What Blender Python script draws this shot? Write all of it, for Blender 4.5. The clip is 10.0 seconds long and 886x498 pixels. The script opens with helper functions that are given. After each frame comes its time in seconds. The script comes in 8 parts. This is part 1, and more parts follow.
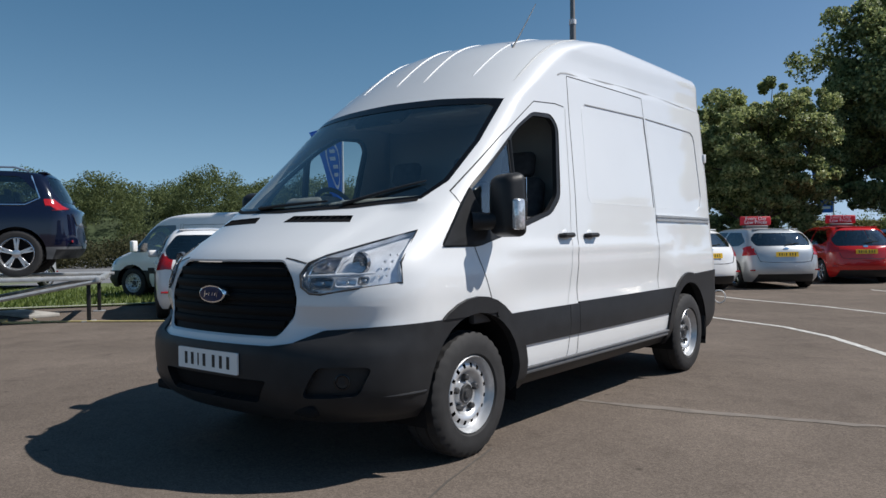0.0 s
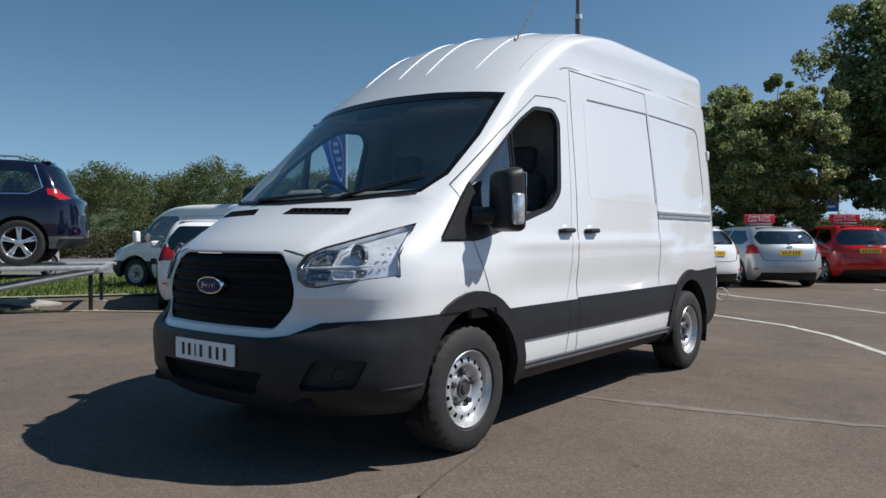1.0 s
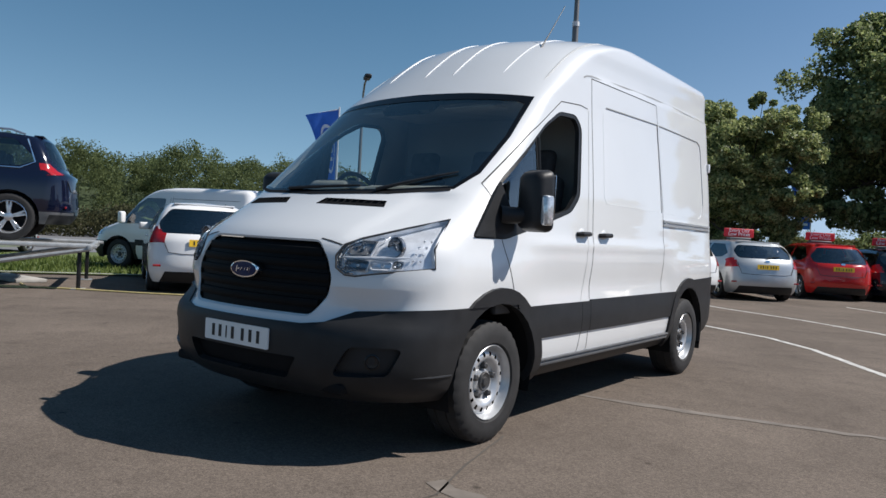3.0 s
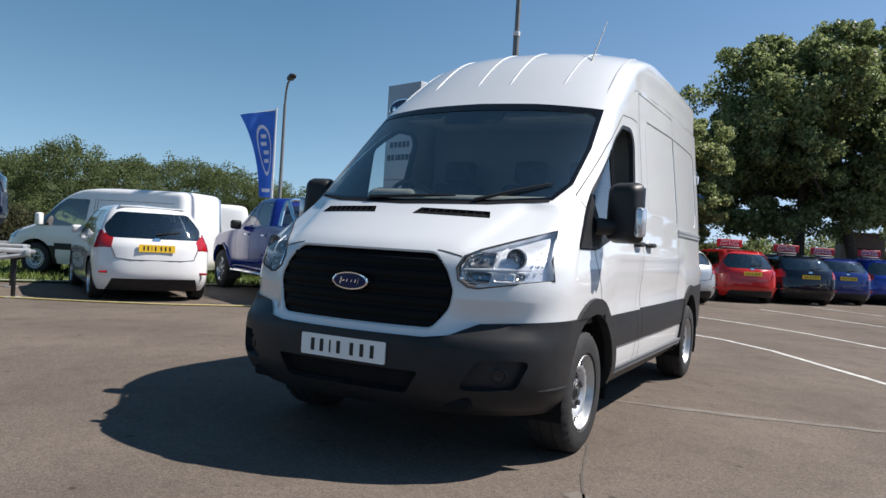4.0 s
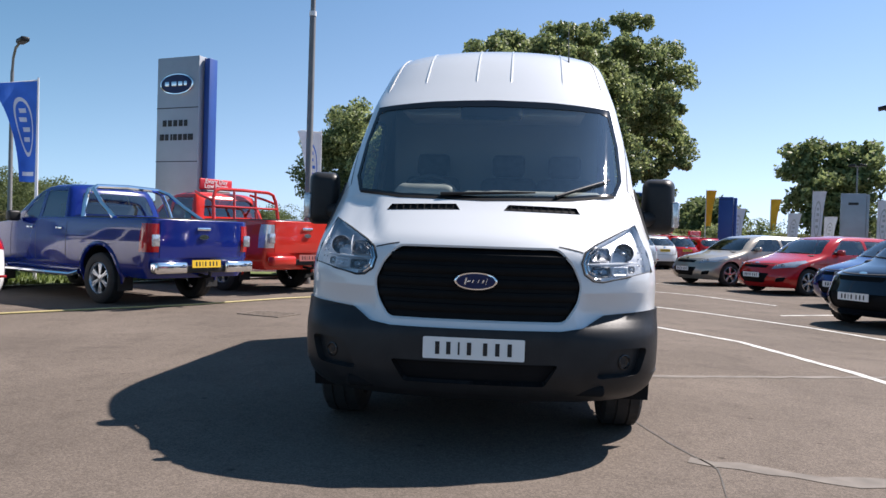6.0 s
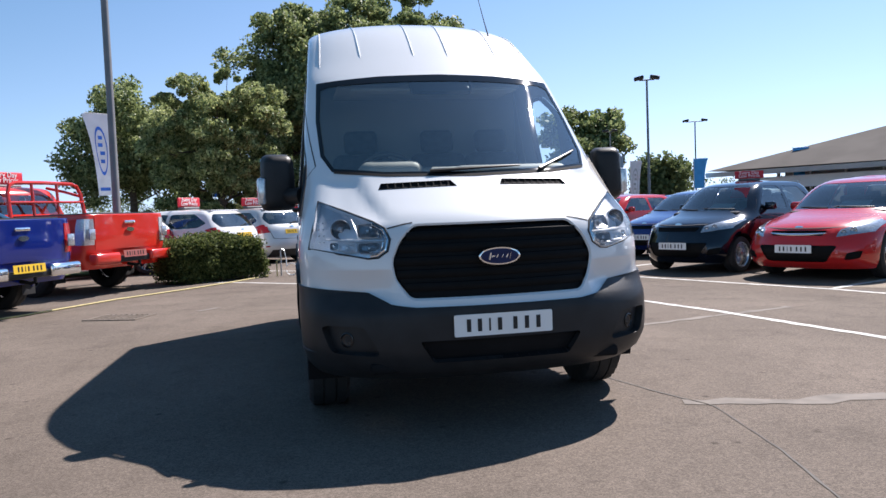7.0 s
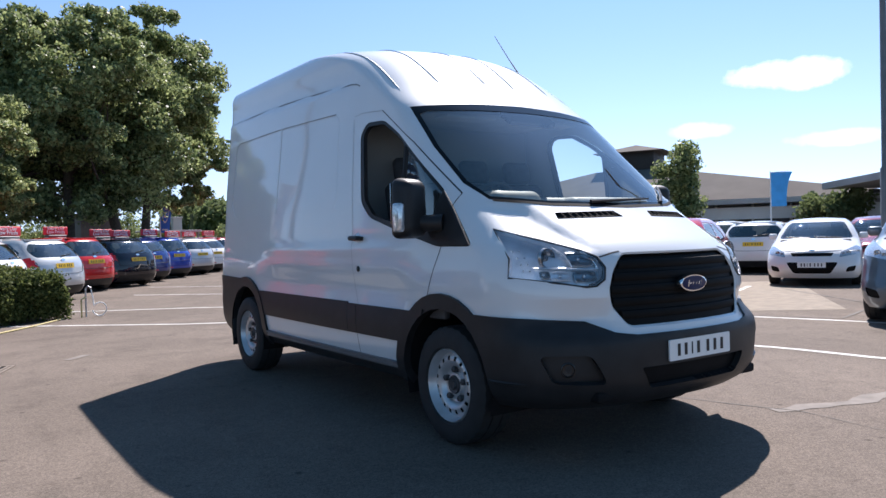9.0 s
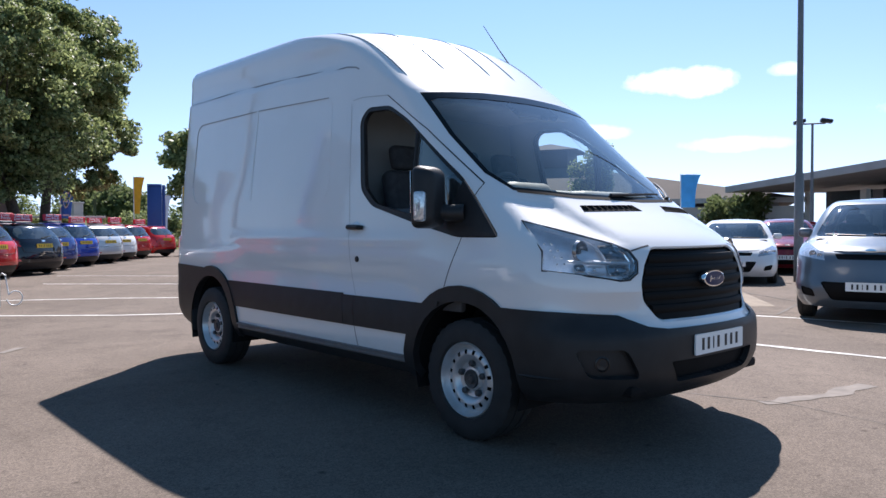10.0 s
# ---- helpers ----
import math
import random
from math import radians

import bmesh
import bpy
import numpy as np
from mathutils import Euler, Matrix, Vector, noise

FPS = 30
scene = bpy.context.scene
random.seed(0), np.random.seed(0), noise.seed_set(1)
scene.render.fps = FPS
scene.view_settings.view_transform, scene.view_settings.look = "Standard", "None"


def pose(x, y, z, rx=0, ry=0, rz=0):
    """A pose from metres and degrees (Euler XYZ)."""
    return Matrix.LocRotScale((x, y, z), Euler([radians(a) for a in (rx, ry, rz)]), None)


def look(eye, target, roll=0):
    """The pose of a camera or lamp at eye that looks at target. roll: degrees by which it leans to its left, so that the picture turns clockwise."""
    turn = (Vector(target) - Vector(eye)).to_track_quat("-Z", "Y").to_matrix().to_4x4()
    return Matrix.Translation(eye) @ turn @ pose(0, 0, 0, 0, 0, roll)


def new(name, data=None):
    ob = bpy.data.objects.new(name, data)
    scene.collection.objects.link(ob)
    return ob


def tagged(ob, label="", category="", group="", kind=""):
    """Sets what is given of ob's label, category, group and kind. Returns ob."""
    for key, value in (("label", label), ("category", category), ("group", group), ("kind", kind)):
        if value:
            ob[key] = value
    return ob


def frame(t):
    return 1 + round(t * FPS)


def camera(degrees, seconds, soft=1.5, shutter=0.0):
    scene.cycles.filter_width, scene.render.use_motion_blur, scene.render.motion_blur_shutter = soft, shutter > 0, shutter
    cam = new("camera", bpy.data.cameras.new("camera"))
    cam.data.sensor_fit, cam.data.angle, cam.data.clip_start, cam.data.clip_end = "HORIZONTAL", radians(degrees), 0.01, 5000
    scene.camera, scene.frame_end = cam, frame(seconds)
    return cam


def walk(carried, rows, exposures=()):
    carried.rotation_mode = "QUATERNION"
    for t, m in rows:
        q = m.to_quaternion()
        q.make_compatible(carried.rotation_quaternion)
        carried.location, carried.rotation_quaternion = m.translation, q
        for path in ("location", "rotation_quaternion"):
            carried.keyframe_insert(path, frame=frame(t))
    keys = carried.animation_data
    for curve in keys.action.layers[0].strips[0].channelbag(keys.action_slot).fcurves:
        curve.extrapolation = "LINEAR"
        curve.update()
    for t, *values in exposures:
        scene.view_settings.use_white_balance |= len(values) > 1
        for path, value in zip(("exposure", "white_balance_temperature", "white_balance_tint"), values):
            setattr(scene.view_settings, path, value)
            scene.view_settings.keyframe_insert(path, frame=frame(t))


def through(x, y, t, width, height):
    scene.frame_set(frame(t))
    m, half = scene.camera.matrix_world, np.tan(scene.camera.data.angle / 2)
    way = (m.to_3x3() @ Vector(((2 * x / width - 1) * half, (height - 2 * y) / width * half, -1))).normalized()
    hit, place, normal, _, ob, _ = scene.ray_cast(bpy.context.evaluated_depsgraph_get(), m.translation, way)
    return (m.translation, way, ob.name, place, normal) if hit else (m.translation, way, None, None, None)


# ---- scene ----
cam = camera(61.5, 10.0)
PATH = [
    (0, (3.388, -3.309, 1.193), (2.149, -1.739, 1.172), -0.7),
    (0.5, (3.396, -3.296, 1.204), (2.152, -1.73, 1.167), -0.2),
    (1, (3.399, -3.28, 1.19), (2.153, -1.717, 1.154), -0.0),
    (1.5, (3.403, -3.27, 1.199), (2.148, -1.714, 1.156), 0.4),
    (2, (3.408, -3.266, 1.196), (2.148, -1.713, 1.154), 0.5),
    (2.2, (3.442, -3.269, 1.184), (2.175, -1.722, 1.147), 0.4),
    (3.3, (2.989, -3.727, 1.17), (1.83, -2.098, 1.126), 3.8),
    (3.5, (2.785, -3.829, 1.165), (1.675, -2.165, 1.118), 2.5),
    (4, (2.218, -4.162, 1.152), (1.28, -2.395, 1.136), 3.4),
    (4.5, (1.569, -4.431, 1.123), (0.94, -2.533, 1.107), 1.7),
    (5, (0.962, -4.645, 1.133), (0.528, -2.693, 1.108), 1.0),
    (5.2, (0.799, -4.694, 1.15), (0.426, -2.729, 1.119), 1.1),
    (6.3, (-0.1, -4.815, 1.163), (-0.06, -2.816, 1.133), 2.8),
    (6.5, (-0.352, -4.806, 1.157), (-0.098, -2.822, 1.148), 3.0),
    (7, (-1.052, -4.674, 1.173), (-0.651, -2.717, 1.07), -2.2),
    (7.5, (-1.726, -4.521, 1.153), (-1.073, -2.632, 1.091), -0.4),
    (8, (-2.407, -4.163, 1.173), (-1.575, -2.344, 1.16), -1.4),
    (8.5, (-2.947, -3.851, 1.196), (-1.951, -2.117, 1.166), 0.5),
    (9, (-3.447, -3.566, 1.218), (-2.31, -1.92, 1.185), -1.5),
    (9.5, (-3.681, -3.325, 1.245), (-2.433, -1.763, 1.188), -1.5),
    (10, (-3.888, -3.06, 1.207), (-2.553, -1.572, 1.154), -0.2),
]
EXPOSURES = [(0.0, 0.17, 6500, 11), (2.2, 0.19, 6500, 11), (3.5, 0.39, 6620, 12), (4.5, 0.71, 6700, 13), (5.2, 0.80, 6720, 15), (6.5, 0.94, 6650, 16), (8.0, 1.04, 6450, 18), (10.0, 1.07, 6450, 18)]
walk(cam, [(t, look(eye, target, roll)) for t, eye, target, roll in PATH], EXPOSURES)

# ---- world, sun, exposure ----
SUN_DIR = Vector((0.66, 0.54, 1.0)).normalized()
world = bpy.data.worlds.new("world")
scene.world = world
world.use_nodes = True
wt = world.node_tree
wt.nodes.clear()
w_out = wt.nodes.new("ShaderNodeOutputWorld")
w_bg = wt.nodes.new("ShaderNodeBackground")
w_sky = wt.nodes.new("ShaderNodeTexSky")
w_sky.sky_type = "NISHITA"
w_sky.sun_disc = False
w_sky.sun_elevation = math.asin(SUN_DIR.z)
w_sky.sun_rotation = math.atan2(SUN_DIR.x, SUN_DIR.y)
w_sky.air_density, w_sky.dust_density, w_sky.ozone_density = 1.0, 0.25, 2.2
w_bg.inputs["Strength"].default_value = 0.086
# a few small fair-weather clouds low in the sky
w_tc = wt.nodes.new("ShaderNodeTexCoord")
w_noise = wt.nodes.new("ShaderNodeTexNoise")
w_noise.inputs["Scale"].default_value, w_noise.inputs["Detail"].default_value, w_noise.inputs["Roughness"].default_value = 16.0, 8.0, 0.62
wt.links.new(w_tc.outputs["Generated"], w_noise.inputs["Vector"])


def sky_math(op, a, b):
    n = wt.nodes.new("ShaderNodeMath")
    n.operation = op
    for k, v in enumerate((a, b)):
        if isinstance(v, (int, float)):
            n.inputs[k].default_value = v
        else:
            wt.links.new(v, n.inputs[k])
    return n.outputs[0]


def sky_dot(vec):
    n = wt.nodes.new("ShaderNodeVectorMath")
    n.operation = "DOT_PRODUCT"
    n.inputs[1].default_value = vec
    wt.links.new(w_tc.outputs["Generated"], n.inputs[0])
    return n.outputs["Value"]


cloud = 0.0
for az, el, wide, high, amount in ((30.6, 10.6, 0.066, 0.018, 0.8), (36.0, 7.2, 0.04, 0.010, 0.45), (23.5, 10.9, 0.022, 0.009, 0.5), (27.0, 6.0, 0.06, 0.010, 0.45), (14.0, 8.0, 0.07, 0.014, 0.5)):
    a, e = radians(az), radians(el)
    d = Vector((math.cos(e) * math.cos(a), math.cos(e) * math.sin(a), math.sin(e)))
    t1 = Vector((-math.sin(a), math.cos(a), 0))
    t2 = d.cross(t1) * -1
    if t2.z < 0:
        t2 = -t2
    u = sky_math("DIVIDE", sky_dot(t1), wide)
    v = sky_math("DIVIDE", sky_dot(t2), high)
    r2 = sky_math("ADD", sky_math("MULTIPLY", u, u), sky_math("MULTIPLY", v, v))
    ahead = sky_math("GREATER_THAN", sky_dot(d), 0.5)
    body = sky_math("SUBTRACT", 1.15, r2)
    body = sky_math("ADD", body, sky_math("MULTIPLY", sky_math("SUBTRACT", w_noise.outputs["Fac"], 0.5), 3.2))
    body = sky_math("MULTIPLY", sky_math("MINIMUM", sky_math("MAXIMUM", sky_math("MULTIPLY", body, 0.9), 0.0), 1.0), ahead)
    cloud = sky_math("ADD", cloud, sky_math("MULTIPLY", body, amount))
w_mix = wt.nodes.new("ShaderNodeMix")
w_mix.data_type = "RGBA"
wt.links.new(sky_math("MINIMUM", cloud, 0.9), w_mix.inputs["Factor"])
# pale blue summer haze, strongest low down
w_bw = wt.nodes.new("ShaderNodeRGBToBW")
wt.links.new(w_sky.outputs[0], w_bw.inputs[0])
w_tint = wt.nodes.new("ShaderNodeVectorMath")
w_tint.operation = "SCALE"
w_hue = wt.nodes.new("ShaderNodeMix")
w_hue.data_type = "RGBA"
w_pale = wt.nodes.new("ShaderNodeMix")
w_pale.data_type = "RGBA"
w_pale.inputs["A"].default_value = (0.57, 0.80, 1.12, 1)
w_pale.inputs["B"].default_value = (0.43, 0.74, 1.02, 1)
wt.links.new(w_pale.outputs["Result"], w_hue.inputs["A"])
w_deep = wt.nodes.new("ShaderNodeMix")
w_deep.data_type = "RGBA"
w_deep.inputs["A"].default_value = (0.39, 0.83, 1.58, 1)
w_deep.inputs["B"].default_value = (0.195, 0.685, 1.34, 1)
# deeper blue away from the sun
w_away = sky_math("SUBTRACT", 1.0, sky_math("MULTIPLY", sky_math("MAXIMUM", sky_dot((0.774, 0.633, 0.0)), 0.0), 1.6))
for w_far in (w_deep, w_pale):
    wt.links.new(sky_math("MAXIMUM", w_away, 0.0), w_far.inputs["Factor"])
wt.links.new(w_deep.outputs["Result"], w_hue.inputs["B"])
wt.links.new(sky_math("MINIMUM", sky_math("MULTIPLY", sky_math("ABSOLUTE", sky_dot((0, 0, 1)), 0.0), 2.6), 1.0), w_hue.inputs["Factor"])
wt.links.new(w_hue.outputs["Result"], w_tint.inputs[0])
wt.links.new(w_bw.outputs[0], w_tint.inputs["Scale"])
w_haze = wt.nodes.new("ShaderNodeMix")
w_haze.data_type = "RGBA"
w_haze.inputs["Factor"].default_value = 0.85
wt.links.new(w_sky.outputs[0], w_haze.inputs["A"])
wt.links.new(w_tint.outputs[0], w_haze.inputs["B"])
wt.links.new(w_haze.outputs["Result"], w_mix.inputs["A"])
w_mix.inputs["B"].default_value = (10.5, 10.8, 11.2, 1)
wt.links.new(w_mix.outputs["Result"], w_bg.inputs[0])
wt.links.new(w_bg.outputs[0], w_out.inputs[0])

sun = new("sun", bpy.data.lights.new("sun", "SUN"))
sun.data.energy, sun.data.angle, sun.data.color = 4.75, radians(0.53), (1.0, 0.965, 0.91)
sun.matrix_world = look(SUN_DIR * 50, (0, 0, 0))


# ---- materials ----
def mat(name, colour, rough=0.5, metal=0.0, coat=0.0, vary=0.0, scale=6.0, bump=0.0, bump_scale=60.0, transmission=0.0, ior=1.45, spec=0.5, emit=None, obj_random=0.0):
    m = bpy.data.materials.new(name)
    m.use_nodes = True
    nt = m.node_tree
    b = nt.nodes["Principled BSDF"]
    b.inputs["Base Color"].default_value = (*colour, 1)
    b.inputs["Roughness"].default_value = rough
    b.inputs["Metallic"].default_value = metal
    b.inputs["Coat Weight"].default_value = coat
    b.inputs["Coat Roughness"].default_value = 0.04
    b.inputs["Transmission Weight"].default_value = transmission
    b.inputs["IOR"].default_value = ior
    b.inputs["Specular IOR Level"].default_value = spec
    tc = nt.nodes.new("ShaderNodeTexCoord")
    if vary or obj_random:
        big = nt.nodes.new("ShaderNodeTexNoise")
        big.inputs["Scale"].default_value = scale
        big.inputs["Detail"].default_value = 8
        nt.links.new(tc.outputs["Object"], big.inputs["Vector"])
        rng = nt.nodes.new("ShaderNodeMapRange")
        rng.inputs["From Min"].default_value, rng.inputs["From Max"].default_value = 0.3, 0.7
        rng.inputs["To Min"].default_value, rng.inputs["To Max"].default_value = 1 - vary, 1 + vary
        nt.links.new(big.outputs["Fac"], rng.inputs["Value"])
        val = rng.outputs["Result"]
        if obj_random:
            oi = nt.nodes.new("ShaderNodeObjectInfo")
            r2 = nt.nodes.new("ShaderNodeMapRange")
            r2.inputs["To Min"].default_value, r2.inputs["To Max"].default_value = 1 - obj_random, 1 + obj_random
            nt.links.new(oi.outputs["Random"], r2.inputs["Value"])
            mu = nt.nodes.new("ShaderNodeMath")
            mu.operation = "MULTIPLY"
            nt.links.new(val, mu.inputs[0])
            nt.links.new(r2.outputs["Result"], mu.inputs[1])
            val = mu.outputs[0]
        mix = nt.nodes.new("ShaderNodeVectorMath")
        mix.operation = "SCALE"
        mix.inputs[0].default_value = colour
        nt.links.new(val, mix.inputs["Scale"])
        nt.links.new(mix.outputs["Vector"], b.inputs["Base Color"])
    if bump:
        fine = nt.nodes.new("ShaderNodeTexNoise")
        fine.inputs["Scale"].default_value = bump_scale
        fine.inputs["Detail"].default_value = 4
        nt.links.new(tc.outputs["Object"], fine.inputs["Vector"])
        bp = nt.nodes.new("ShaderNodeBump")
        bp.inputs["Strength"].default_value = bump
        bp.inputs["Distance"].default_value = 0.01
        nt.links.new(fine.outputs["Fac"], bp.inputs["Height"])
        nt.links.new(bp.outputs["Normal"], b.inputs["Normal"])
    if emit:
        b.inputs["Emission Color"].default_value = (*emit[:3], 1)
        b.inputs["Emission Strength"].default_value = emit[3]
    return m


def glass_mat(name, tint, gloss=0.08):
    """Thin automotive glass: tinted see-through sheet with a mirror-like surface."""
    m = bpy.data.materials.new(name)
    m.use_nodes = True
    nt = m.node_tree
    nt.nodes.clear()
    out = nt.nodes.new("ShaderNodeOutputMaterial")
    tr = nt.nodes.new("ShaderNodeBsdfTransparent")
    tr.inputs["Color"].default_value = (*tint, 1)
    gl = nt.nodes.new("ShaderNodeBsdfGlossy")
    gl.inputs["Roughness"].default_value = 0.01
    fr = nt.nodes.new("ShaderNodeFresnel")
    fr.inputs["IOR"].default_value = 1.5
    ad = nt.nodes.new("ShaderNodeMath")
    ad.operation = "ADD"
    ad.inputs[1].default_value = gloss
    mx = nt.nodes.new("ShaderNodeMixShader")
    nt.links.new(fr.outputs[0], ad.inputs[0])
    nt.links.new(ad.outputs[0], mx.inputs[0])
    nt.links.new(tr.outputs[0], mx.inputs[1])
    nt.links.new(gl.outputs[0], mx.inputs[2])
    nt.links.new(mx.outputs[0], out.inputs["Surface"])
    return m


def paint(name, colour, metallic=0.0, rough=0.18):
    return mat(name, colour, rough=rough, metal=metallic, coat=1.0, vary=0.03, scale=2.5, spec=0.25)


M_WHITE = mat("white_paint", (0.690, 0.700, 0.705), rough=0.42, coat=1.0, vary=0.02, scale=1.8)
M_BLACKTRIM = mat("black_moulded_plastic", (0.0205, 0.021, 0.0225), rough=0.43, vary=0.18, scale=9, bump=0.06, bump_scale=900, spec=0.30)
M_GRILLE = mat("satin_black_grille", (0.0055, 0.0055, 0.006), rough=0.6, vary=0.15, scale=14, spec=0.14)
M_FRIT = mat("black_glass_border", (0.005, 0.005, 0.006), rough=0.05, spec=0.3)
M_RUBBER = mat("tyre_rubber", (0.021, 0.0205, 0.021), rough=0.75, vary=0.2, scale=12, bump=0.1, bump_scale=240)
M_STEEL = mat("silver_painted_steel", (0.55, 0.56, 0.57), rough=0.34, metal=0.55, vary=0.08, scale=16)
M_ALLOY = mat("alloy_rim", (0.60, 0.61, 0.63), rough=0.25, metal=0.85, vary=0.08, scale=16)
M_CHROME = mat("chrome", (0.86, 0.87, 0.88), rough=0.06, metal=1.0)
M_DARK = mat("dark_cavity", (0.010, 0.010, 0.011), rough=0.8, vary=0.2, spec=0.15)
M_SEAM = mat("panel_gap", (0.03, 0.03, 0.032), rough=0.8)
M_GLASS = glass_mat("windscreen_glass", (0.74, 0.82, 0.80), 0.14)
M_CARGLASS = glass_mat("car_glass", (0.62, 0.69, 0.68), 0.15)
M_LENS = glass_mat("clear_lens", (0.95, 0.97, 0.99), 0.02)
M_REDLENS = mat("red_lamp_lens", (0.38, 0.009, 0.011), rough=0.12, coat=1.0, vary=0.15, scale=30)
M_PLASTIC_IN = mat("cab_plastic", (0.07, 0.072, 0.078), rough=0.6, vary=0.15, scale=8)
# dash grey is raised so the colour carries the glare on its top
M_DASH = mat("dash_plastic", (0.32, 0.335, 0.33), rough=0.55, vary=0.12, scale=7, bump=0.05, bump_scale=500)
M_SEAT = mat("seat_cloth", (0.045, 0.047, 0.052), rough=0.9, vary=0.25, scale=22, bump=0.15, bump_scale=600)
M_LINER = mat("cab_liner", (0.42, 0.42, 0.40), rough=0.85, vary=0.08)
M_PLATE_W = mat("white_number_plate", (0.82, 0.82, 0.80), rough=0.4, vary=0.03)
M_PLATE_Y = mat("yellow_number_plate", (0.80, 0.50, 0.03), rough=0.4, vary=0.04)
M_BARS = mat("plate_bars", (0.015, 0.015, 0.016), rough=0.5)
M_BADGE = mat("badge_blue", (0.008, 0.018, 0.075), rough=0.3, spec=0.3)
M_SILVERBAR = mat("badge_silver", (0.75, 0.76, 0.78), rough=0.15, metal=1.0)


# ---- mesh helpers ----
def mesh_of(bm, name, material, smooth=True):
    me = bpy.data.meshes.new(name)
    bmesh.ops.recalc_face_normals(bm, faces=bm.faces[:])
    bm.to_mesh(me)
    bm.free()
    for p in me.polygons:
        p.use_smooth = smooth
    if smooth:
        me.set_sharp_from_angle(angle=radians(38))
    mats = material if isinstance(material, (list, tuple)) else [material]
    for m in mats:
        me.materials.append(m)
    return me


def part(name, bm, material, parent=None, label="", smooth=True):
    ob = new(name, mesh_of(bm, name, material, smooth))
    if parent:
        ob.parent = parent
    if label:
        ob["label"] = label
    return ob


def empty(name, m=None, **tags):
    ob = new(name)
    ob.empty_display_size = 0.2
    if m:
        ob.matrix_basis = m
    return tagged(ob, **tags)


def thing(name, bm, material, label, category, group="", kind="", smooth=True):
    return tagged(part(name, bm, material, None, "", smooth), label, category, group, kind)


def add_box(bm, cx, cy, cz, sx, sy, sz, bevel=0.0, m=None, seg=2):
    g = bmesh.ops.create_cube(bm, size=1.0, matrix=(m or Matrix()) @ Matrix.Translation((cx, cy, cz)) @ Matrix.Diagonal((sx, sy, sz, 1)))
    if bevel:
        es = list({e for v in g["verts"] for e in v.link_edges})
        bmesh.ops.bevel(bm, geom=es, offset=bevel, segments=seg, affect="EDGES", profile=0.5)
    return bm


def box(cx, cy, cz, sx, sy, sz, bevel=0.0, m=None, seg=2):
    return add_box(bmesh.new(), cx, cy, cz, sx, sy, sz, bevel, m, seg)


def add_tube(bm, pts, r, n=8, cap=True):
    """A round tube through the points; r a number or one radius for each point."""
    pts = [Vector(p) for p in pts]
    rs = r if isinstance(r, (list, tuple)) else [r] * len(pts)
    rings, ref = [], None
    for i, p in enumerate(pts):
        d = (pts[min(i + 1, len(pts) - 1)] - pts[max(i - 1, 0)]).normalized()
        if ref is None:
            ref = d.orthogonal().normalized()
        ref = (ref - d * ref.dot(d)).normalized()
        o = d.cross(ref)
        rings.append([bm.verts.new(p + (ref * math.cos(a) + o * math.sin(a)) * rs[i]) for a in [2 * math.pi * k / n for k in range(n)]])
    for a, b in zip(rings, rings[1:]):
        for k in range(n):
            bm.faces.new((a[k], a[(k + 1) % n], b[(k + 1) % n], b[k]))
    if cap:
        bm.faces.new(rings[0][::-1])
        bm.faces.new(rings[-1])
    return bm


def tube(pts, r, n=8):
    return add_tube(bmesh.new(), pts, r, n)


def add_lathe(bm, profile, n=40, m=None):
    """Turns (x along the axis, radius) pairs about the x axis."""
    m = m or Matrix()
    rings = []
    for x, r in profile:
        rings.append([bm.verts.new(m @ Vector((x, r * math.cos(2 * math.pi * k / n), r * math.sin(2 * math.pi * k / n)))) for k in range(n)])
    for a, b in zip(rings, rings[1:]):
        for k in range(n):
            bm.faces.new((a[k], a[(k + 1) % n], b[(k + 1) % n], b[k]))
    return bm


def prism(poly, z0, z1, m=None, bevel=0.0):
    """A polygon (x, y) raised from z0 to z1."""
    m = m or Matrix()
    bm = bmesh.new()
    lo = [bm.verts.new(m @ Vector((x, y, z0))) for x, y in poly]
    hi = [bm.verts.new(m @ Vector((x, y, z1))) for x, y in poly]
    n = len(poly)
    bm.faces.new(lo[::-1])
    top = bm.faces.new(hi)
    for k in range(n):
        bm.faces.new((lo[k], lo[(k + 1) % n], hi[(k + 1) % n], hi[k]))
    if bevel:
        bmesh.ops.bevel(bm, geom=list(top.edges), offset=bevel, segments=2, affect="EDGES", profile=0.5)
    return bm


def rounded(poly, r, n=4):
    """The convex polygon with each corner rounded by r."""
    out = []
    k = len(poly)
    for i in range(k):
        p, a, b = Vector(poly[i]), Vector(poly[i - 1]), Vector(poly[(i + 1) % k])
        da, db = (a - p), (b - p)
        ra = min(r, da.length * 0.45)
        rb = min(r, db.length * 0.45)
        s, e = p + da.normalized() * ra, p + db.normalized() * rb
        for j in range(n + 1):
            t = j / n
            q = s.lerp(p, t).lerp(p.lerp(e, t), t)
            out.append((q.x, q.y))
    return out


